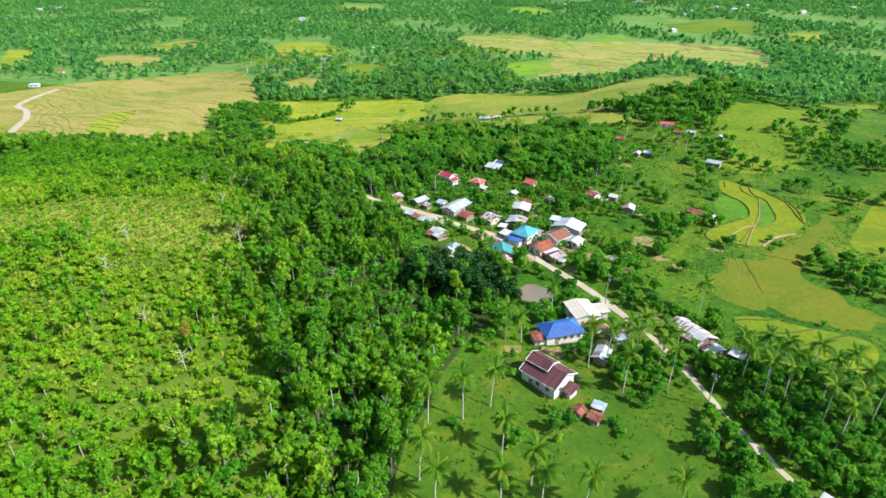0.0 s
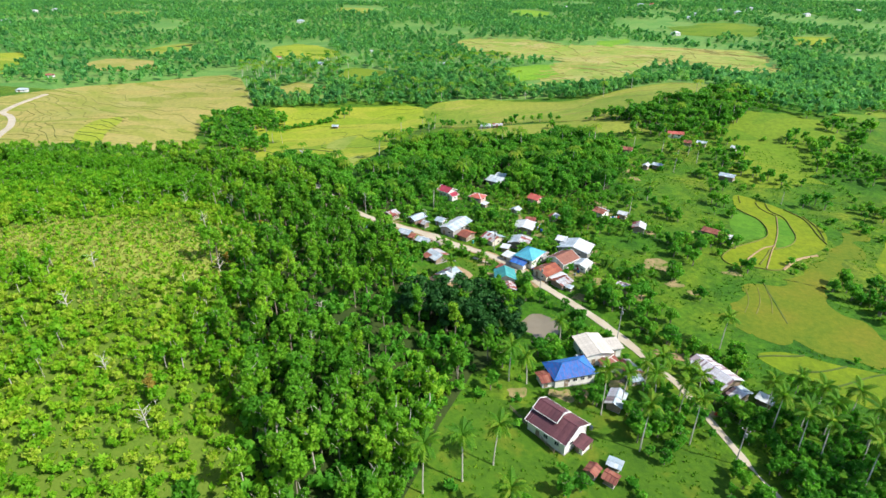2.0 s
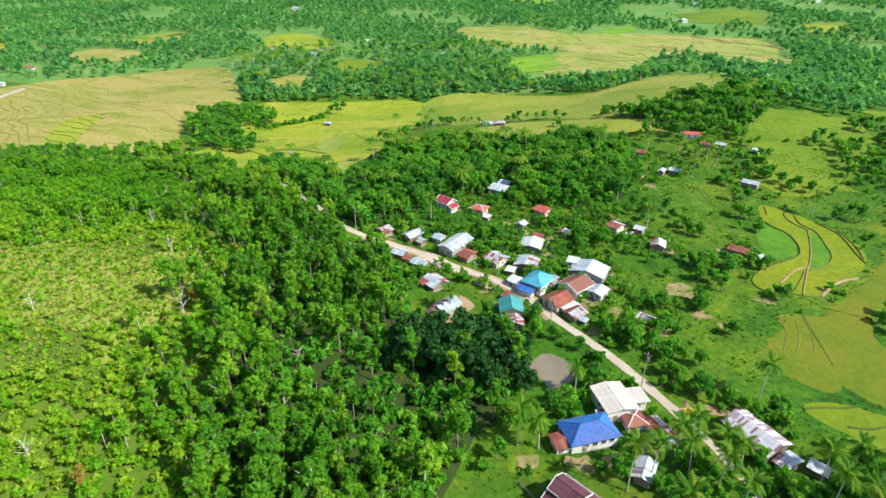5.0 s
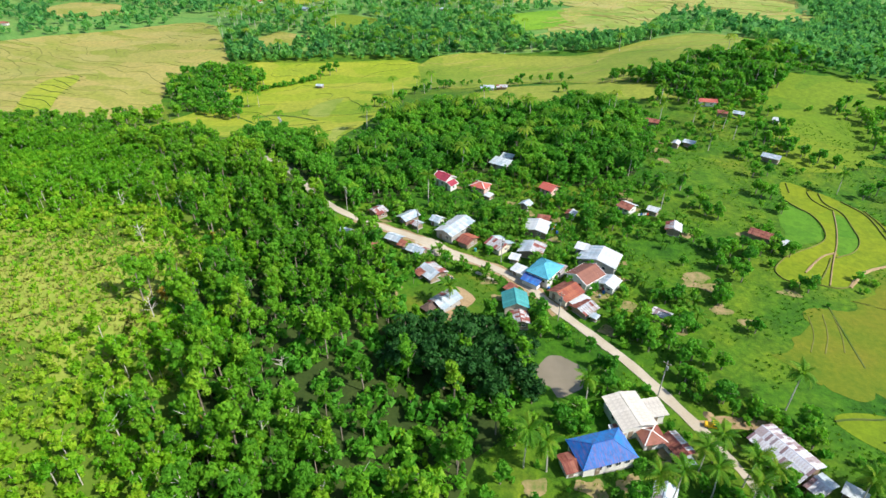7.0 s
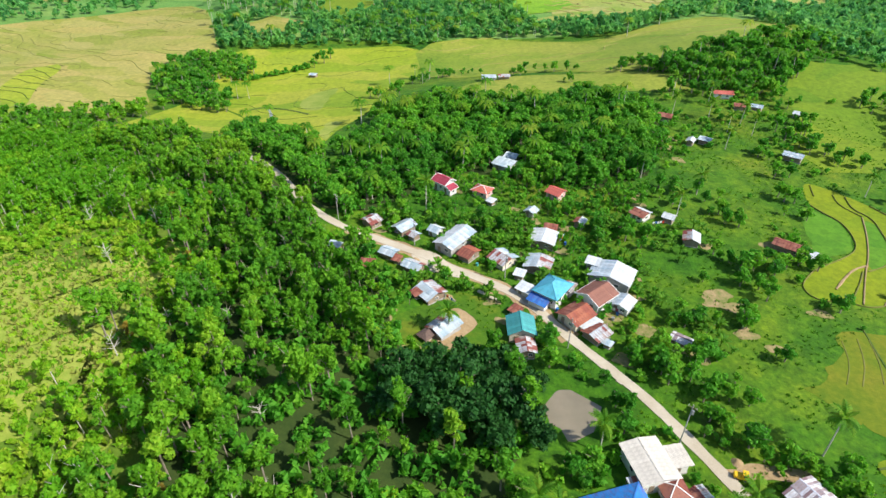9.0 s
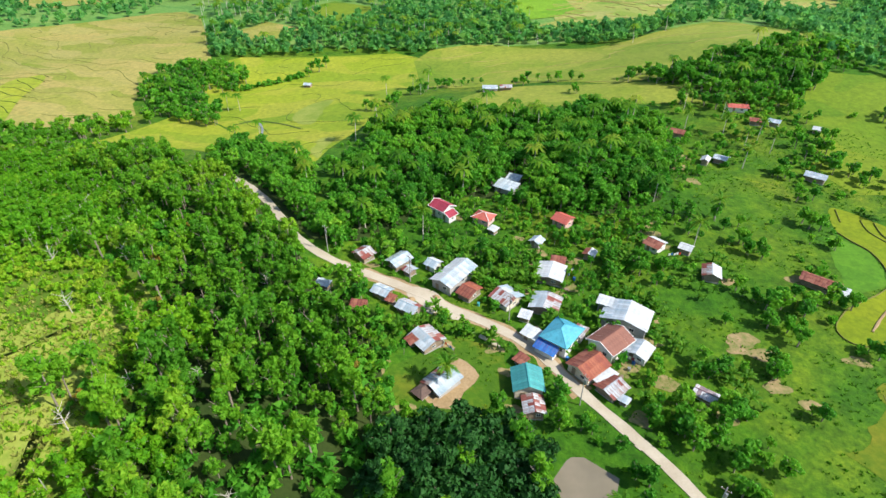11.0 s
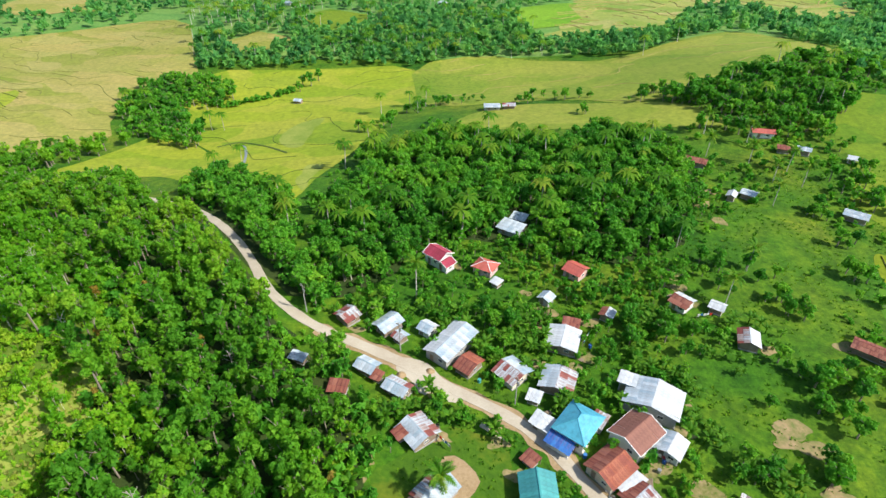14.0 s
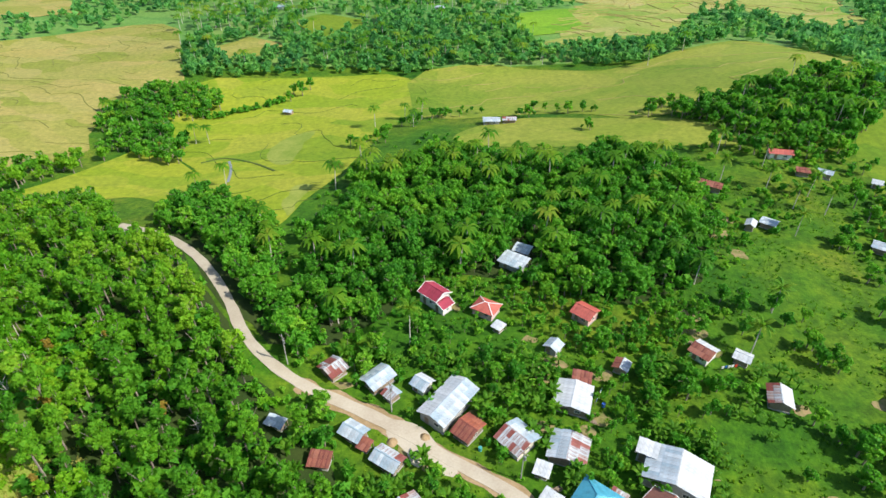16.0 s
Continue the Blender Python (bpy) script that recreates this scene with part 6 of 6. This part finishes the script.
sc, tint = rs.uniform(0.3, 0.66, len(x)), np.clip(0.3 + rs.normal(0, 0.25, len(x)), 0, 1)
st = rs.get_state()
strewn("grove_thicket", [t[0] for t in thicket], x, y, sc, tint, "leaf_forest", "dense green thicket under the coconut palms", "thicket")
rs.set_state(st)
strewn("grove_trunks", [t[1] for t in thicket], x, y, sc, tint, "bark", "trunks in the thicket under the palms", "trunks")

# grass tufts: lusher in the meadows, straw on the hilltop
tuft = []
for k in range(4):
    q = []
    for i in range(5):
        a, r = r0.uniform(0, 6.28), r0.uniform(0, 0.25)
        b = np.array([r * math.cos(a), r * math.sin(a), 0])
        o = np.array([math.cos(a) * 0.3, math.sin(a) * 0.3, r0.uniform(0.35, 0.6)])
        sd = np.array([-math.sin(a), math.cos(a), 0]) * 0.16
        q.append([b - sd, b + sd, b + o + sd * 0.4, b + o - sd * 0.4])
    tuft.append(np.array(q))
x, y = spread(-20, 190, 66, 330, 1.9)
ok = clear_of(x, y, 3.5, 2.6) & ~inside(TALL, x, y) & ~inside(NORTH, x, y) & (patchy(x, y, 0.09, 2.0) > -0.15)
strewn("grass", herb, x[ok], y[ok], rs.uniform(0.2, 0.6, ok.sum()), np.clip(0.45 + 0.8 * patchy(x[ok], y[ok], 0.06, 23.0) + rs.normal(0, 0.2, ok.sum()), 0.02, 0.98), "grass", "tufts of green grass over the meadows", "grass")
x, y = spread(-172, -45, 120, 215, 1.4)
ok = rough(STRAW, x, y, 16.0, 0.05)
strewn("dry_grass", tuft, x[ok], y[ok], rs.uniform(0.7, 1.8, ok.sum()), rs.uniform(0, 1, ok.sum()), "straw_tuft", "tufts of straw-coloured grass on the hilltop", "grass")


# ---- palms ----
def frond_mesh(length, seed):
    """One drooping coconut frond: a rib with two rows of hanging leaflets."""
    r = random.Random(seed)
    quads, n = [], 9
    prev = None
    for i in range(n + 1):
        t = i / n
        c = np.array([0, length * t * (1 - 0.18 * t), length * (0.42 * t - 0.72 * t * t)])
        if prev is not None:
            w = length * 0.165 * math.sin(math.pi * min(1, (t * 0.93 + 0.09))) ** 0.7
            for s in (-1, 1):
                tip = prev + (c - prev) * 0.95 + np.array([s * w, length * 0.05, -w * r.uniform(0.35, 0.75)])
                quads.append([prev, c, tip + np.array([0, 0.05, 0]), tip - np.array([0, 0.28 * length / 9 + 0.05, 0.03])])
        prev = c
    v = np.array(quads).reshape(-1, 3)
    ob = bulk("frond", v, np.arange(len(v)).reshape(-1, 4), M["leaf_palm"], np.full(len(quads), 0.0))
    me = ob.data
    bpy.data.objects.remove(ob)
    return me


FRONDS = [frond_mesh(4.4, k) for k in range(4)]


def palm_trunk(tall, lean, turn, seed):
    q, n, s = [], 8, 6
    pts = [np.array([lean * (i / n) ** 1.7 * math.cos(turn), lean * (i / n) ** 1.7 * math.sin(turn), -0.4 + (tall + 0.4) * i / n]) for i in range(n + 1)]
    for i in range(n):
        ra, rb = 0.18 - 0.08 * i / n + (0.07 if i == 0 else 0), 0.18 - 0.08 * (i + 1) / n
        for k in range(s):
            a, b = 2 * math.pi * k / s, 2 * math.pi * (k + 1) / s
            e, f = np.array([math.cos(a), math.sin(a), 0]), np.array([math.cos(b), math.sin(b), 0])
            q.append([pts[i] + e * ra, pts[i] + f * ra, pts[i + 1] + f * rb, pts[i + 1] + e * rb])
    return np.array(q), pts[-1]


def palm(x, y, tall, lean=1.2, turn=0.0, fronds=20, size=1.0):
    r = random.Random(int(x * 31 + y * 17))
    tq, top = palm_trunk(tall, lean, turn, 0)
    root = tagged(quads_object("coconut_palm", tq, "pale_bark"), "tall coconut palm with a slim pale trunk and drooping fronds", "palm", "coconut palms")
    root.matrix_world = pose(x, y, hz(x, y))
    for k in range(fronds):
        f = new("frond", FRONDS[k % 4])
        f.parent = root
        up = r.uniform(-38, 42) if k > 3 else r.uniform(35, 65)
        s = size * r.uniform(0.8, 1.12)
        f.matrix_local = Matrix.Translation(tuple(top)) @ pose(0, 0, 0, 0, 0, k * 137.5 + r.uniform(-12, 12)) @ pose(0, 0, 0, up) @ Matrix.Diagonal((s, s, s, 1))
    nuts = []
    for k in range(5):
        a = k * 1.257
        nuts.append(box(top[0] + 0.28 * math.cos(a), top[1] + 0.28 * math.sin(a), top[2] - 0.45, 0.22, 0.22, 0.28))
    part("coconuts", joined(*nuts), "leaf_palm", root)
    return root


for x, y, h, ln, tn in ((-6.1, 96.6, 13.5, 0.5, 0), (1.8, 100.9, 12.5, 0.4, 2), (8.5, 106.3, 11, 1.2, 0.6), (13.9, 135, 11, 0.5, 1), (18.6, 134.6, 8.5, 0.8, 2.4), (-7.0, 82.2, 11.5, 1.0, 0.5), (10.4, 91.7, 10, 0.8, 1), (16.1, 84.3, 10, 0.9, 0.8), (36.1, 125.2, 14, 0.6, 1.2),
                        (42.6, 114.2, 13, 1.4, 0.9), (55, 117, 12, 2.6, 1.0), (41.6, 128, 10.5, 1.6, 0.8), (77.4, 155, 10.5, 1.8, 0.9), (-3.6, 77, 9, 0.8, 1), (9.4, 79, 9, 0.8, 1.8), (17.7, 80, 9, 0.6, 1), (26.4, 80, 9.5, 1.0, 0.4), (45.5, 80, 9, 0.8, 2)):
    palm(x, y, h, ln, tn)
for x, y, h, ln, tn in ((76.2, 121.9, 11, 1.6, 0.9), (78, 114.4, 12, 2.2, 1.0), (82.2, 112.8, 12, 2.0, 1.1), (88.6, 106.6, 12, 2.0, 0.9), (89.6, 101.3, 11, 2.0, 0.8), (81.4, 120.1, 10, 1.5, 1), (87.6, 120.6, 11, 1.4, 0.8), (97.8, 127, 10, 1.2, 1), (97.3, 119.3, 11, 1.4, 1),
                        (104.8, 124.4, 10, 1, 0.5), (103.9, 115.7, 11, 1.2, 1), (89.6, 127.6, 10, 1.2, 1), (103, 109.8, 11, 1.5, 0.6), (94.6, 105.3, 12, 1.6, 1), (79, 130, 9, 1.2, 1), (86.3, 132.2, 9, 1, 0.6), (113, 121, 10, 1.2, 0.8), (92, 113, 11, 1.2, 1.3)):
    palm(x, y, h, ln, tn)
for x, y, h, ln, tn in ((49.6, 135.5, 9, 0.8, 1), (56.4, 128, 9, 1, 0.5), (62, 131, 9, 1, 2), (54.5, 139.5, 8, 1, 1), (58.5, 134, 8.5, 0.9, 0.3), (51, 131, 9, 0.9, 2.5), (-11.6, 246, 12, 0.6, 1.2), (-2.2, 185.6, 7, 0.8, 2), (30.2, 153.8, 8, 0.8, 1.7), 
                        (74.6, 246.5, 9, 0.8, 1), (127.6, 313, 9, 1, 1), (126.8, 324, 9, 1, 0.5), (111.3, 300, 8, 1, 1), (86.7, 262, 8, 1, 1), (119.9, 346, 9, 0.8, 1), (150, 265.3, 9, 0.8, 1.3), (106.3, 357.2, 10, 0.8, 1), (100, 336, 9, 1, 1), (118, 316, 8, 1, 1), (114, 329, 9, 1, 1)):
    palm(x, y, h, ln, tn, 17)

# palms far off, in one mesh
crown_far = []
for k in range(3):
    q = []
    for i in range(13):
        a, e = i * 2.4, r0.uniform(-0.3, 0.6)
        d = np.array([math.cos(a), math.sin(a), 0])
        sd = np.array([-math.sin(a), math.cos(a), 0])
        b, m, t = np.array([0, 0, 9.0]), np.array([0, 0, 9.0 + 1.6 * e + 0.4]) + d * 2.0, np.array([0, 0, 9.0 + 1.2 * e - 1.4]) + d * 3.9
        q += [[b, m + sd * 0.6, t, m - sd * 0.6]]
    tr, _ = palm_trunk(9.0, 0.6, k, 0)
    crown_far.append((np.array(q), tr))
pts = [(-44.9, 423.8), (123, 515), (155, 545), (-20.5, 433.7), (-106, 339), (-98, 349), (-138, 411), (-131, 411), (-4.5, 349), (13, 366), (-48.8, 338), (-36.9, 355), (-27.4, 348), (-30, 436), (-24, 420), (-42, 362), (-34, 338), (-20, 346), (6, 356), (-196, 436), (-190, 428), (-186, 438), (-181, 430), (-176, 424)]
x, y = np.array([q[0] for q in pts], float), np.array([q[1] for q in pts], float)
fx, fy = spread(-260, 60, 540, 760, 13)
gx2, gy2 = spread(60, 300, 380, 470, 16)
ok = clear_of(fx, fy, 10, 6) & (patchy(fx, fy, 0.02, 4.0) > -0.05)
ok2 = clear_of(gx2, gy2, 10, 6) & inside(EAST, gx2, gy2)
nx_, ny_ = spread(-60, 90, 255, 370, 11)
ok3 = clear_of(nx_, ny_, 6, 6) & inside(NORTH, nx_, ny_) & (patchy(nx_, ny_, 0.03, 5.0) > -0.1)
x, y = np.concatenate([x, fx[ok], gx2[ok2], nx_[ok3]]), np.concatenate([y, fy[ok], gy2[ok2], ny_[ok3]])
sc = rs.uniform(0.85, 1.3, len(x))
st = rs.get_state()
strewn("far_palms", [c[0] for c in crown_far], x, y, sc, rs.uniform(0, 1, len(x)), "leaf_palm", "coconut palms scattered over woods and valley", "palms")
rs.set_state(st)
strewn("far_palm_trunks", [c[1] for c in crown_far], x, y, sc, rs.uniform(0, 1, len(x)), "pale_bark", "pale trunks of the scattered palms", "trunks")


# ---- bananas ----
def banana_leaf(seed):
    r, q, prev = random.Random(seed), [], None
    for i in range(6):
        t = i / 5
        c = np.array([0, 1.7 * t, 2.0 * t - 1.5 * t * t])
        w = 0.34 * math.sin(math.pi * (0.12 + 0.86 * t))
        cur = (c + np.array([-w, 0, -w * 0.3]), c, c + np.array([w, 0, -w * 0.3]))
        if prev is not None:
            q += [[prev[0], prev[1], cur[1], cur[0]], [prev[1], prev[2], cur[2], cur[1]]]
        prev = cur
    v = np.array(q).reshape(-1, 3)
    ob = bulk("leaf", v, np.arange(len(v)).reshape(-1, 4), M["leaf_banana"], np.full(len(q), 0.0))
    me = ob.data
    bpy.data.objects.remove(ob)
    return me


BLADES = [banana_leaf(k) for k in range(3)]


def banana_plant():
    stem, _ = palm_trunk(1.7, 0.1, 0, 0)
    root = tagged(quads_object("banana_plant", stem, "leaf_banana"), "banana plant with broad light-green leaves beside the houses", "banana plant", "banana plants")
    for k in range(8):
        f = new("leaf", BLADES[k % 3])
        f.parent = root
        f.matrix_local = pose(0, 0, 1.6, 0, 0, k * 137.5) @ pose(0, 0, 0, (k * 37) % 50 - 12)
    return root


banana = banana_plant()
bx, by = spread(-32, 80, 185, 272, 3.1)
hd = np.array([np.hypot(a - HOUSE_AT[:, 0], b - HOUSE_AT[:, 1]).min() for a, b in zip(bx, by)])
ok = (hd > 4.2) & (hd < 13) & clear_of(bx, by, 4.2, 3.6) & ~inside(MEADOW_V, bx, by) & (patchy(bx, by, 0.06, 15.0) > -0.1)
bx, by = bx[ok][:190], by[ok][:190]
for n, (a, b) in enumerate(zip(bx, by)):
    s = rs.uniform(0.8, 1.45)
    m = Matrix.Translation((a, b, hz(a, b))) @ Matrix.Rotation(rs.uniform(0, 6.28), 4, "Z") @ Matrix.Diagonal((s, s, s, 1))
    ob = banana if n == 0 else copy_thing(banana, m)
    ob.matrix_basis = m

# bare pale trees and yellowed trees on the hill
snag = limb_quads(np.random.RandomState(31), 6.5, 0.16, 12, 2.6, 0.4)
for n, (x, y) in enumerate(((-60.9, 127.4), (-51.8, 122.9), (-74.3, 111), (-60.6, 99.7), (-93.7, 129.1), (-47.3, 130.3), (-38.4, 150.3), (-100, 150), (-70, 160), (-88, 215), (-112, 236), (-54, 172), (-62, 205), (-34, 190), (-108.3, 266.3), (-116.6, 245.2), (-62.9, 223.4), (-50.6, 212.5), (-87.7, 191.1), (-103.1, 241.7), (-64.8, 171.7), (-53.8, 176.3), (-110.5, 227.7), (-105.3, 287.8), (-102.0, 208.3), (-51.4, 256.0), (-41.0, 194.0))):
    ob = tagged(quads_object("dead_tree", snag, "pale_bark"), "bare pale leafless tree on the hillside", "dead tree", "dead trees")
    ob.matrix_world = pose(x, y, hz(x, y), 0, 0, n * 47) @ Matrix.Diagonal((1, 1, 0.8 + 0.07 * (n % 5), 1))
yellowed = tree_thing("yellowed_tree", "tree with yellowed orange leaves on the hillside", sapling[1], "leaf_dry", "pale_bark", "yellowed trees")
for n, (x, y, s) in enumerate(((-62.9, 107.2, 1.0), (-47.4, 131.1, 0.8), (-78.1, 211.8, 1.0), (-58, 214, 1.0), (-70, 196, 0.8), (-66.4, 231.4, 0.8), (-69.9, 165.4, 0.8), (-107.6, 245.2, 0.8), (-89.6, 228.9, 0.8), (-22.8, 185.0, 0.8), (-79.7, 234.1, 0.8))):
    m = pose(x, y, hz(x, y), 0, 0, n * 60) @ Matrix.Diagonal((s, s, s, 1))
    ob = yellowed if n == 0 else copy_thing(yellowed, m)
    ob.matrix_basis = m


# ---- poles, wires and small things ----
def rod(a, b, ra, rb, n=6):
    a, b = Vector(a), Vector(b)
    q = (b - a).to_track_quat("Z", "Y")
    v = [tuple(a + q @ Vector((math.cos(2 * math.pi * k / n) * ra, math.sin(2 * math.pi * k / n) * ra, 0))) for k in range(n)]
    v += [tuple(b + q @ Vector((math.cos(2 * math.pi * k / n) * rb, math.sin(2 * math.pi * k / n) * rb, 0))) for k in range(n)]
    return v, [(k, (k + 1) % n, n + (k + 1) % n, n + k) for k in range(n)] + [tuple(range(n - 1, -1, -1)), tuple(range(n, 2 * n))]


def utility_pole(x, y, h):
    root = tagged(new("utility_pole"), "slim grey utility pole beside the road", "utility pole", "utility poles")
    root.matrix_world = pose(x, y, hz(x, y), 0, 0, -40)
    part("shaft", rod((0, 0, -0.5), (0, 0, h), 0.16, 0.10), "block", root)
    part("crossarm", box(0, 0, h - 0.9, 1.9, 0.12, 0.14), "timber", root)
    for dx in (-0.8, 0, 0.8):
        part("insulator", rod((dx, 0, h - 0.76), (dx, 0, h - 0.5), 0.06, 0.05), "trim", root)
    part("transformer", rod((0.35, 0, h - 2.6), (0.35, 0, h - 1.6), 0.24, 0.24, 10), "metal", root)
    return Vector((x, y, hz(x, y) + h - 0.5))


tops = [utility_pole(x, y, h) for x, y, h in ((63.5, 112, 11), (47.6, 156.3, 12.5), (28.0, 183.5, 10), (13.5, 209.8, 9.5), (-14, 224.6, 9.5), (-40, 236, 9.5))]
for a, b in zip(tops, tops[1:]):
    for off in (-0.5, 0.5):
        pts = [a.lerp(b, k / 14) - Vector((0, 0, 1.0 * 4 * (k / 14) * (1 - k / 14))) + Vector((off * 0.7, off * 0.7, 0)) for k in range(15)]
        tagged(mesh_object("power_cable", [tuple(p + Vector(o)) for p in pts for o in ((0.02, 0, 0), (-0.01, 0.017, 0), (-0.01, -0.01, 0.014))], [(3 * k + i, 3 * k + (i + 1) % 3, 3 * k + 3 + (i + 1) % 3, 3 * k + 3 + i) for k in range(14) for i in range(3)], M["wire"]), "thin black power cable between the poles", "cable", "power cables")


def truck(x, y, turn):
    """A small yellow three-wheeled carrier."""
    root = tagged(new("cargo_tricycle"), "small yellow cargo vehicle parked beside the road", "vehicle")
    root.matrix_world = pose(x, y, hz(x, y) + 0.12, 0, 0, turn)
    body = bmesh.new()
    bmesh.ops.create_cube(body, size=1, matrix=pose(0, 0, 0.75) @ Matrix.Diagonal((2.6, 1.4, 0.7, 1)))
    bmesh.ops.bevel(body, geom=body.edges[:], offset=0.1, segments=2, affect="EDGES")
    me = bpy.data.meshes.new("body")
    body.to_mesh(me)
    body.free()
    me.materials.append(M["yellow"])
    b = new("body", me)
    b.parent = root
    cab = part("cab", joined(box(0.7, 0, 1.1, 1.0, 1.3, 0.75)), "yellow", root)
    part("windscreen", box(1.21, 0, 1.2, 0.04, 1.1, 0.5), "glass", cab)
    part("side_window", box(0.7, -0.66, 1.2, 0.7, 0.04, 0.45), "glass", cab)
    part("roof", box(0.7, 0, 1.85, 1.1, 1.4, 0.06), "yellow", cab)
    for wx, wy in ((-0.8, -0.65), (-0.8, 0.65), (0.95, -0.6), (0.95, 0.6)):
        wh = part("wheel", rod((wx, wy - 0.1, 0.3), (wx, wy + 0.1, 0.3), 0.3, 0.3, 12), "tyre", root)
        part("rim", rod((wx, wy - 0.11, 0.3), (wx, wy + 0.11, 0.3), 0.15, 0.15, 8), "metal", wh)
    return root


truck(57.4, 148.8, -20)

# a rusty-brown hedge fence beside the maroon house
fence = tagged(new("garden_fence"), "low brown garden fence beside the maroon house", "fence")
fence.matrix_world = pose(0, 0, 0)
fa, fb = Vector((13.5, 124.5)), Vector((22.5, 111.5))
for k in range(13):
    p = fa.lerp(fb, k / 12)
    part("post", box(p.x, p.y, hz(p.x, p.y) - 0.3, 0.12, 0.12, 1.5), "timber", fence)
for k in range(12):
    p, q = fa.lerp(fb, k / 12), fa.lerp(fb, (k + 1) / 12)
    for z in (0.35, 0.7, 1.05):
        part("rail", rod((p.x, p.y, hz(p.x, p.y) + z), (q.x, q.y, hz(q.x, q.y) + z), 0.06, 0.06, 4), "timber", fence)

# heaps and slabs along the road, tanks and drums by the houses
for x, y, sx, sy, a in ((6.5, 203.4, 2.4, 1.2, -35), (9.8, 201.2, 2.2, 1.0, -35), (3.4, 205.4, 1.6, 0.9, -30), (38.8, 173.0, 1.6, 1.0, -50), (-4.0, 211.0, 2.6, 1.4, -30), (-8.0, 213.6, 2.4, 1.4, -30)):
    s = tagged(mesh_object("concrete_slab", *box(0, 0, 0, sx, sy, 0.16), M["road"]), "pale concrete slab lying beside the road", "slab", "slabs by the road")
    s.matrix_world = pose(x, y, hz(x, y) + 0.04, 0, 0, a)
for x, y, c, lab in ((43.5, 196.8, "royal", "blue plastic water drum beside the house"), (41.8, 194.6, "metal", "grey steel water drum beside the house"), (5.5, 216.2, "teal", "teal plastic drum below the annex"), (27.2, 197.4, "royal", "blue plastic water drum beside the house"), (34.0, 229.0, "royal", "blue plastic water drum beside the house"), (32.6, 120.0, "metal", "grey steel water drum beside the house")):
    d = tagged(mesh_object("water_drum", *rod((0, 0, 0), (0, 0, 1.0), 0.42, 0.42, 14), M[c]), lab, "drum", "water drums")
    d.matrix_world = pose(x, y, hz(x, y))
for x, y, z, lab in ((66.0, 127.6, 0.7, "red plastic sheet hung among the palms"),):
    d = tagged(mesh_object("plastic_sheet", *joined(box(0, 0, 0.2, 1.6, 0.1, 0.9), box(0, 0.3, 0.2, 1.6, 0.6, 0.08)), M["red_paint"]), lab, "plastic sheet")
    d.matrix_world = pose(x, y, hz(x, y) - 0.15, 0, 0, 20)


def timber_pile(x, y, a):
    root = tagged(new("timber_pile"), "small pile of grey boards beside a house", "timber pile", "timber piles")
    root.matrix_world = pose(x, y, hz(x, y), 0, 0, a)
    r = random.Random(int(x * 7 + y))
    for k in range(7):
        b = part("board", box(0, 0, 0, r.uniform(1.8, 2.6), 0.24, 0.07), "timber", root)
        b.matrix_local = pose(r.uniform(-0.15, 0.15), -0.45 + 0.3 * (k % 4), 0.02 + 0.09 * (k // 4), 0, 0, r.uniform(-6, 6))


for x, y, a in ((20.5, 208.2, 20), (42.2, 204.6, 60), (30.6, 225.0, -30), (-4.6, 202.6, 10), (39.4, 192.2, 80), (44.6, 138.6, 30), (60.0, 249.6, 10), (21.4, 240.4, 50)):
    timber_pile(x, y, a)


def wash_line(x, y, a, cols):
    """Two posts, a cord and washing over it."""
    root = tagged(new("wash_line"), "washing line with pale and coloured cloths", "washing line", "washing lines")
    root.matrix_world = pose(x, y, hz(x, y), 0, 0, a)
    for s in (-1, 1):
        part("post", rod((s * 2.2, 0, -0.4), (s * 2.2, 0, 1.9), 0.05, 0.04), "timber", root)
    part("cord", rod((-2.2, 0, 1.8), (2.2, 0, 1.8), 0.015, 0.015, 4), "wire", root)
    for k, c in enumerate(cols):
        part("cloth", joined(box(-1.7 + 0.85 * k, 0.03, 0.9 + 0.1 * (k % 2), 0.6, 0.03, 0.9), box(-1.7 + 0.85 * k, -0.06, 1.2, 0.6, 0.03, 0.6)), c, root)


for x, y, a, cols in ((33.2, 231.0, 60, ("royal", "trim", "red_paint", "trim", "teal")), (42.6, 197.6, -40, ("trim", "royal", "trim", "crimson", "trim")), (-2.4, 198.2, -45, ("trim", "red_paint", "trim", "royal", "trim")), (66.6, 240.6, 10, ("trim", "royal", "trim", "trim", "red_paint"))):
    wash_line(x, y, a, cols)


def sand_heap(x, y):
    root = tagged(new("sand_heap"), "heap of pale sand beside the road", "sand heap", "sand heaps")
    bm = bmesh.new()
    bmesh.ops.create_cone(bm, cap_ends=True, segments=14, radius1=1.3, radius2=0.25, depth=0.8)
    for v in bm.verts:
        v.co += Vector((noise.noise(v.co * 1.3 + Vector((x, y, 0))), noise.noise(v.co * 1.1 + Vector((y, x, 3))), 0)) * 0.25
    me = bpy.data.meshes.new("mound")
    bm.to_mesh(me)
    bm.free()
    me.materials.append(M["dirt"])
    h = new("mound", me)
    h.parent = root
    root.matrix_world = pose(x, y, hz(x, y) + 0.36)


for x, y in ((-6.4, 218.4), (9.0, 203.6), (-13.2, 216.6), (58.4, 152.4)):
    sand_heap(x, y)
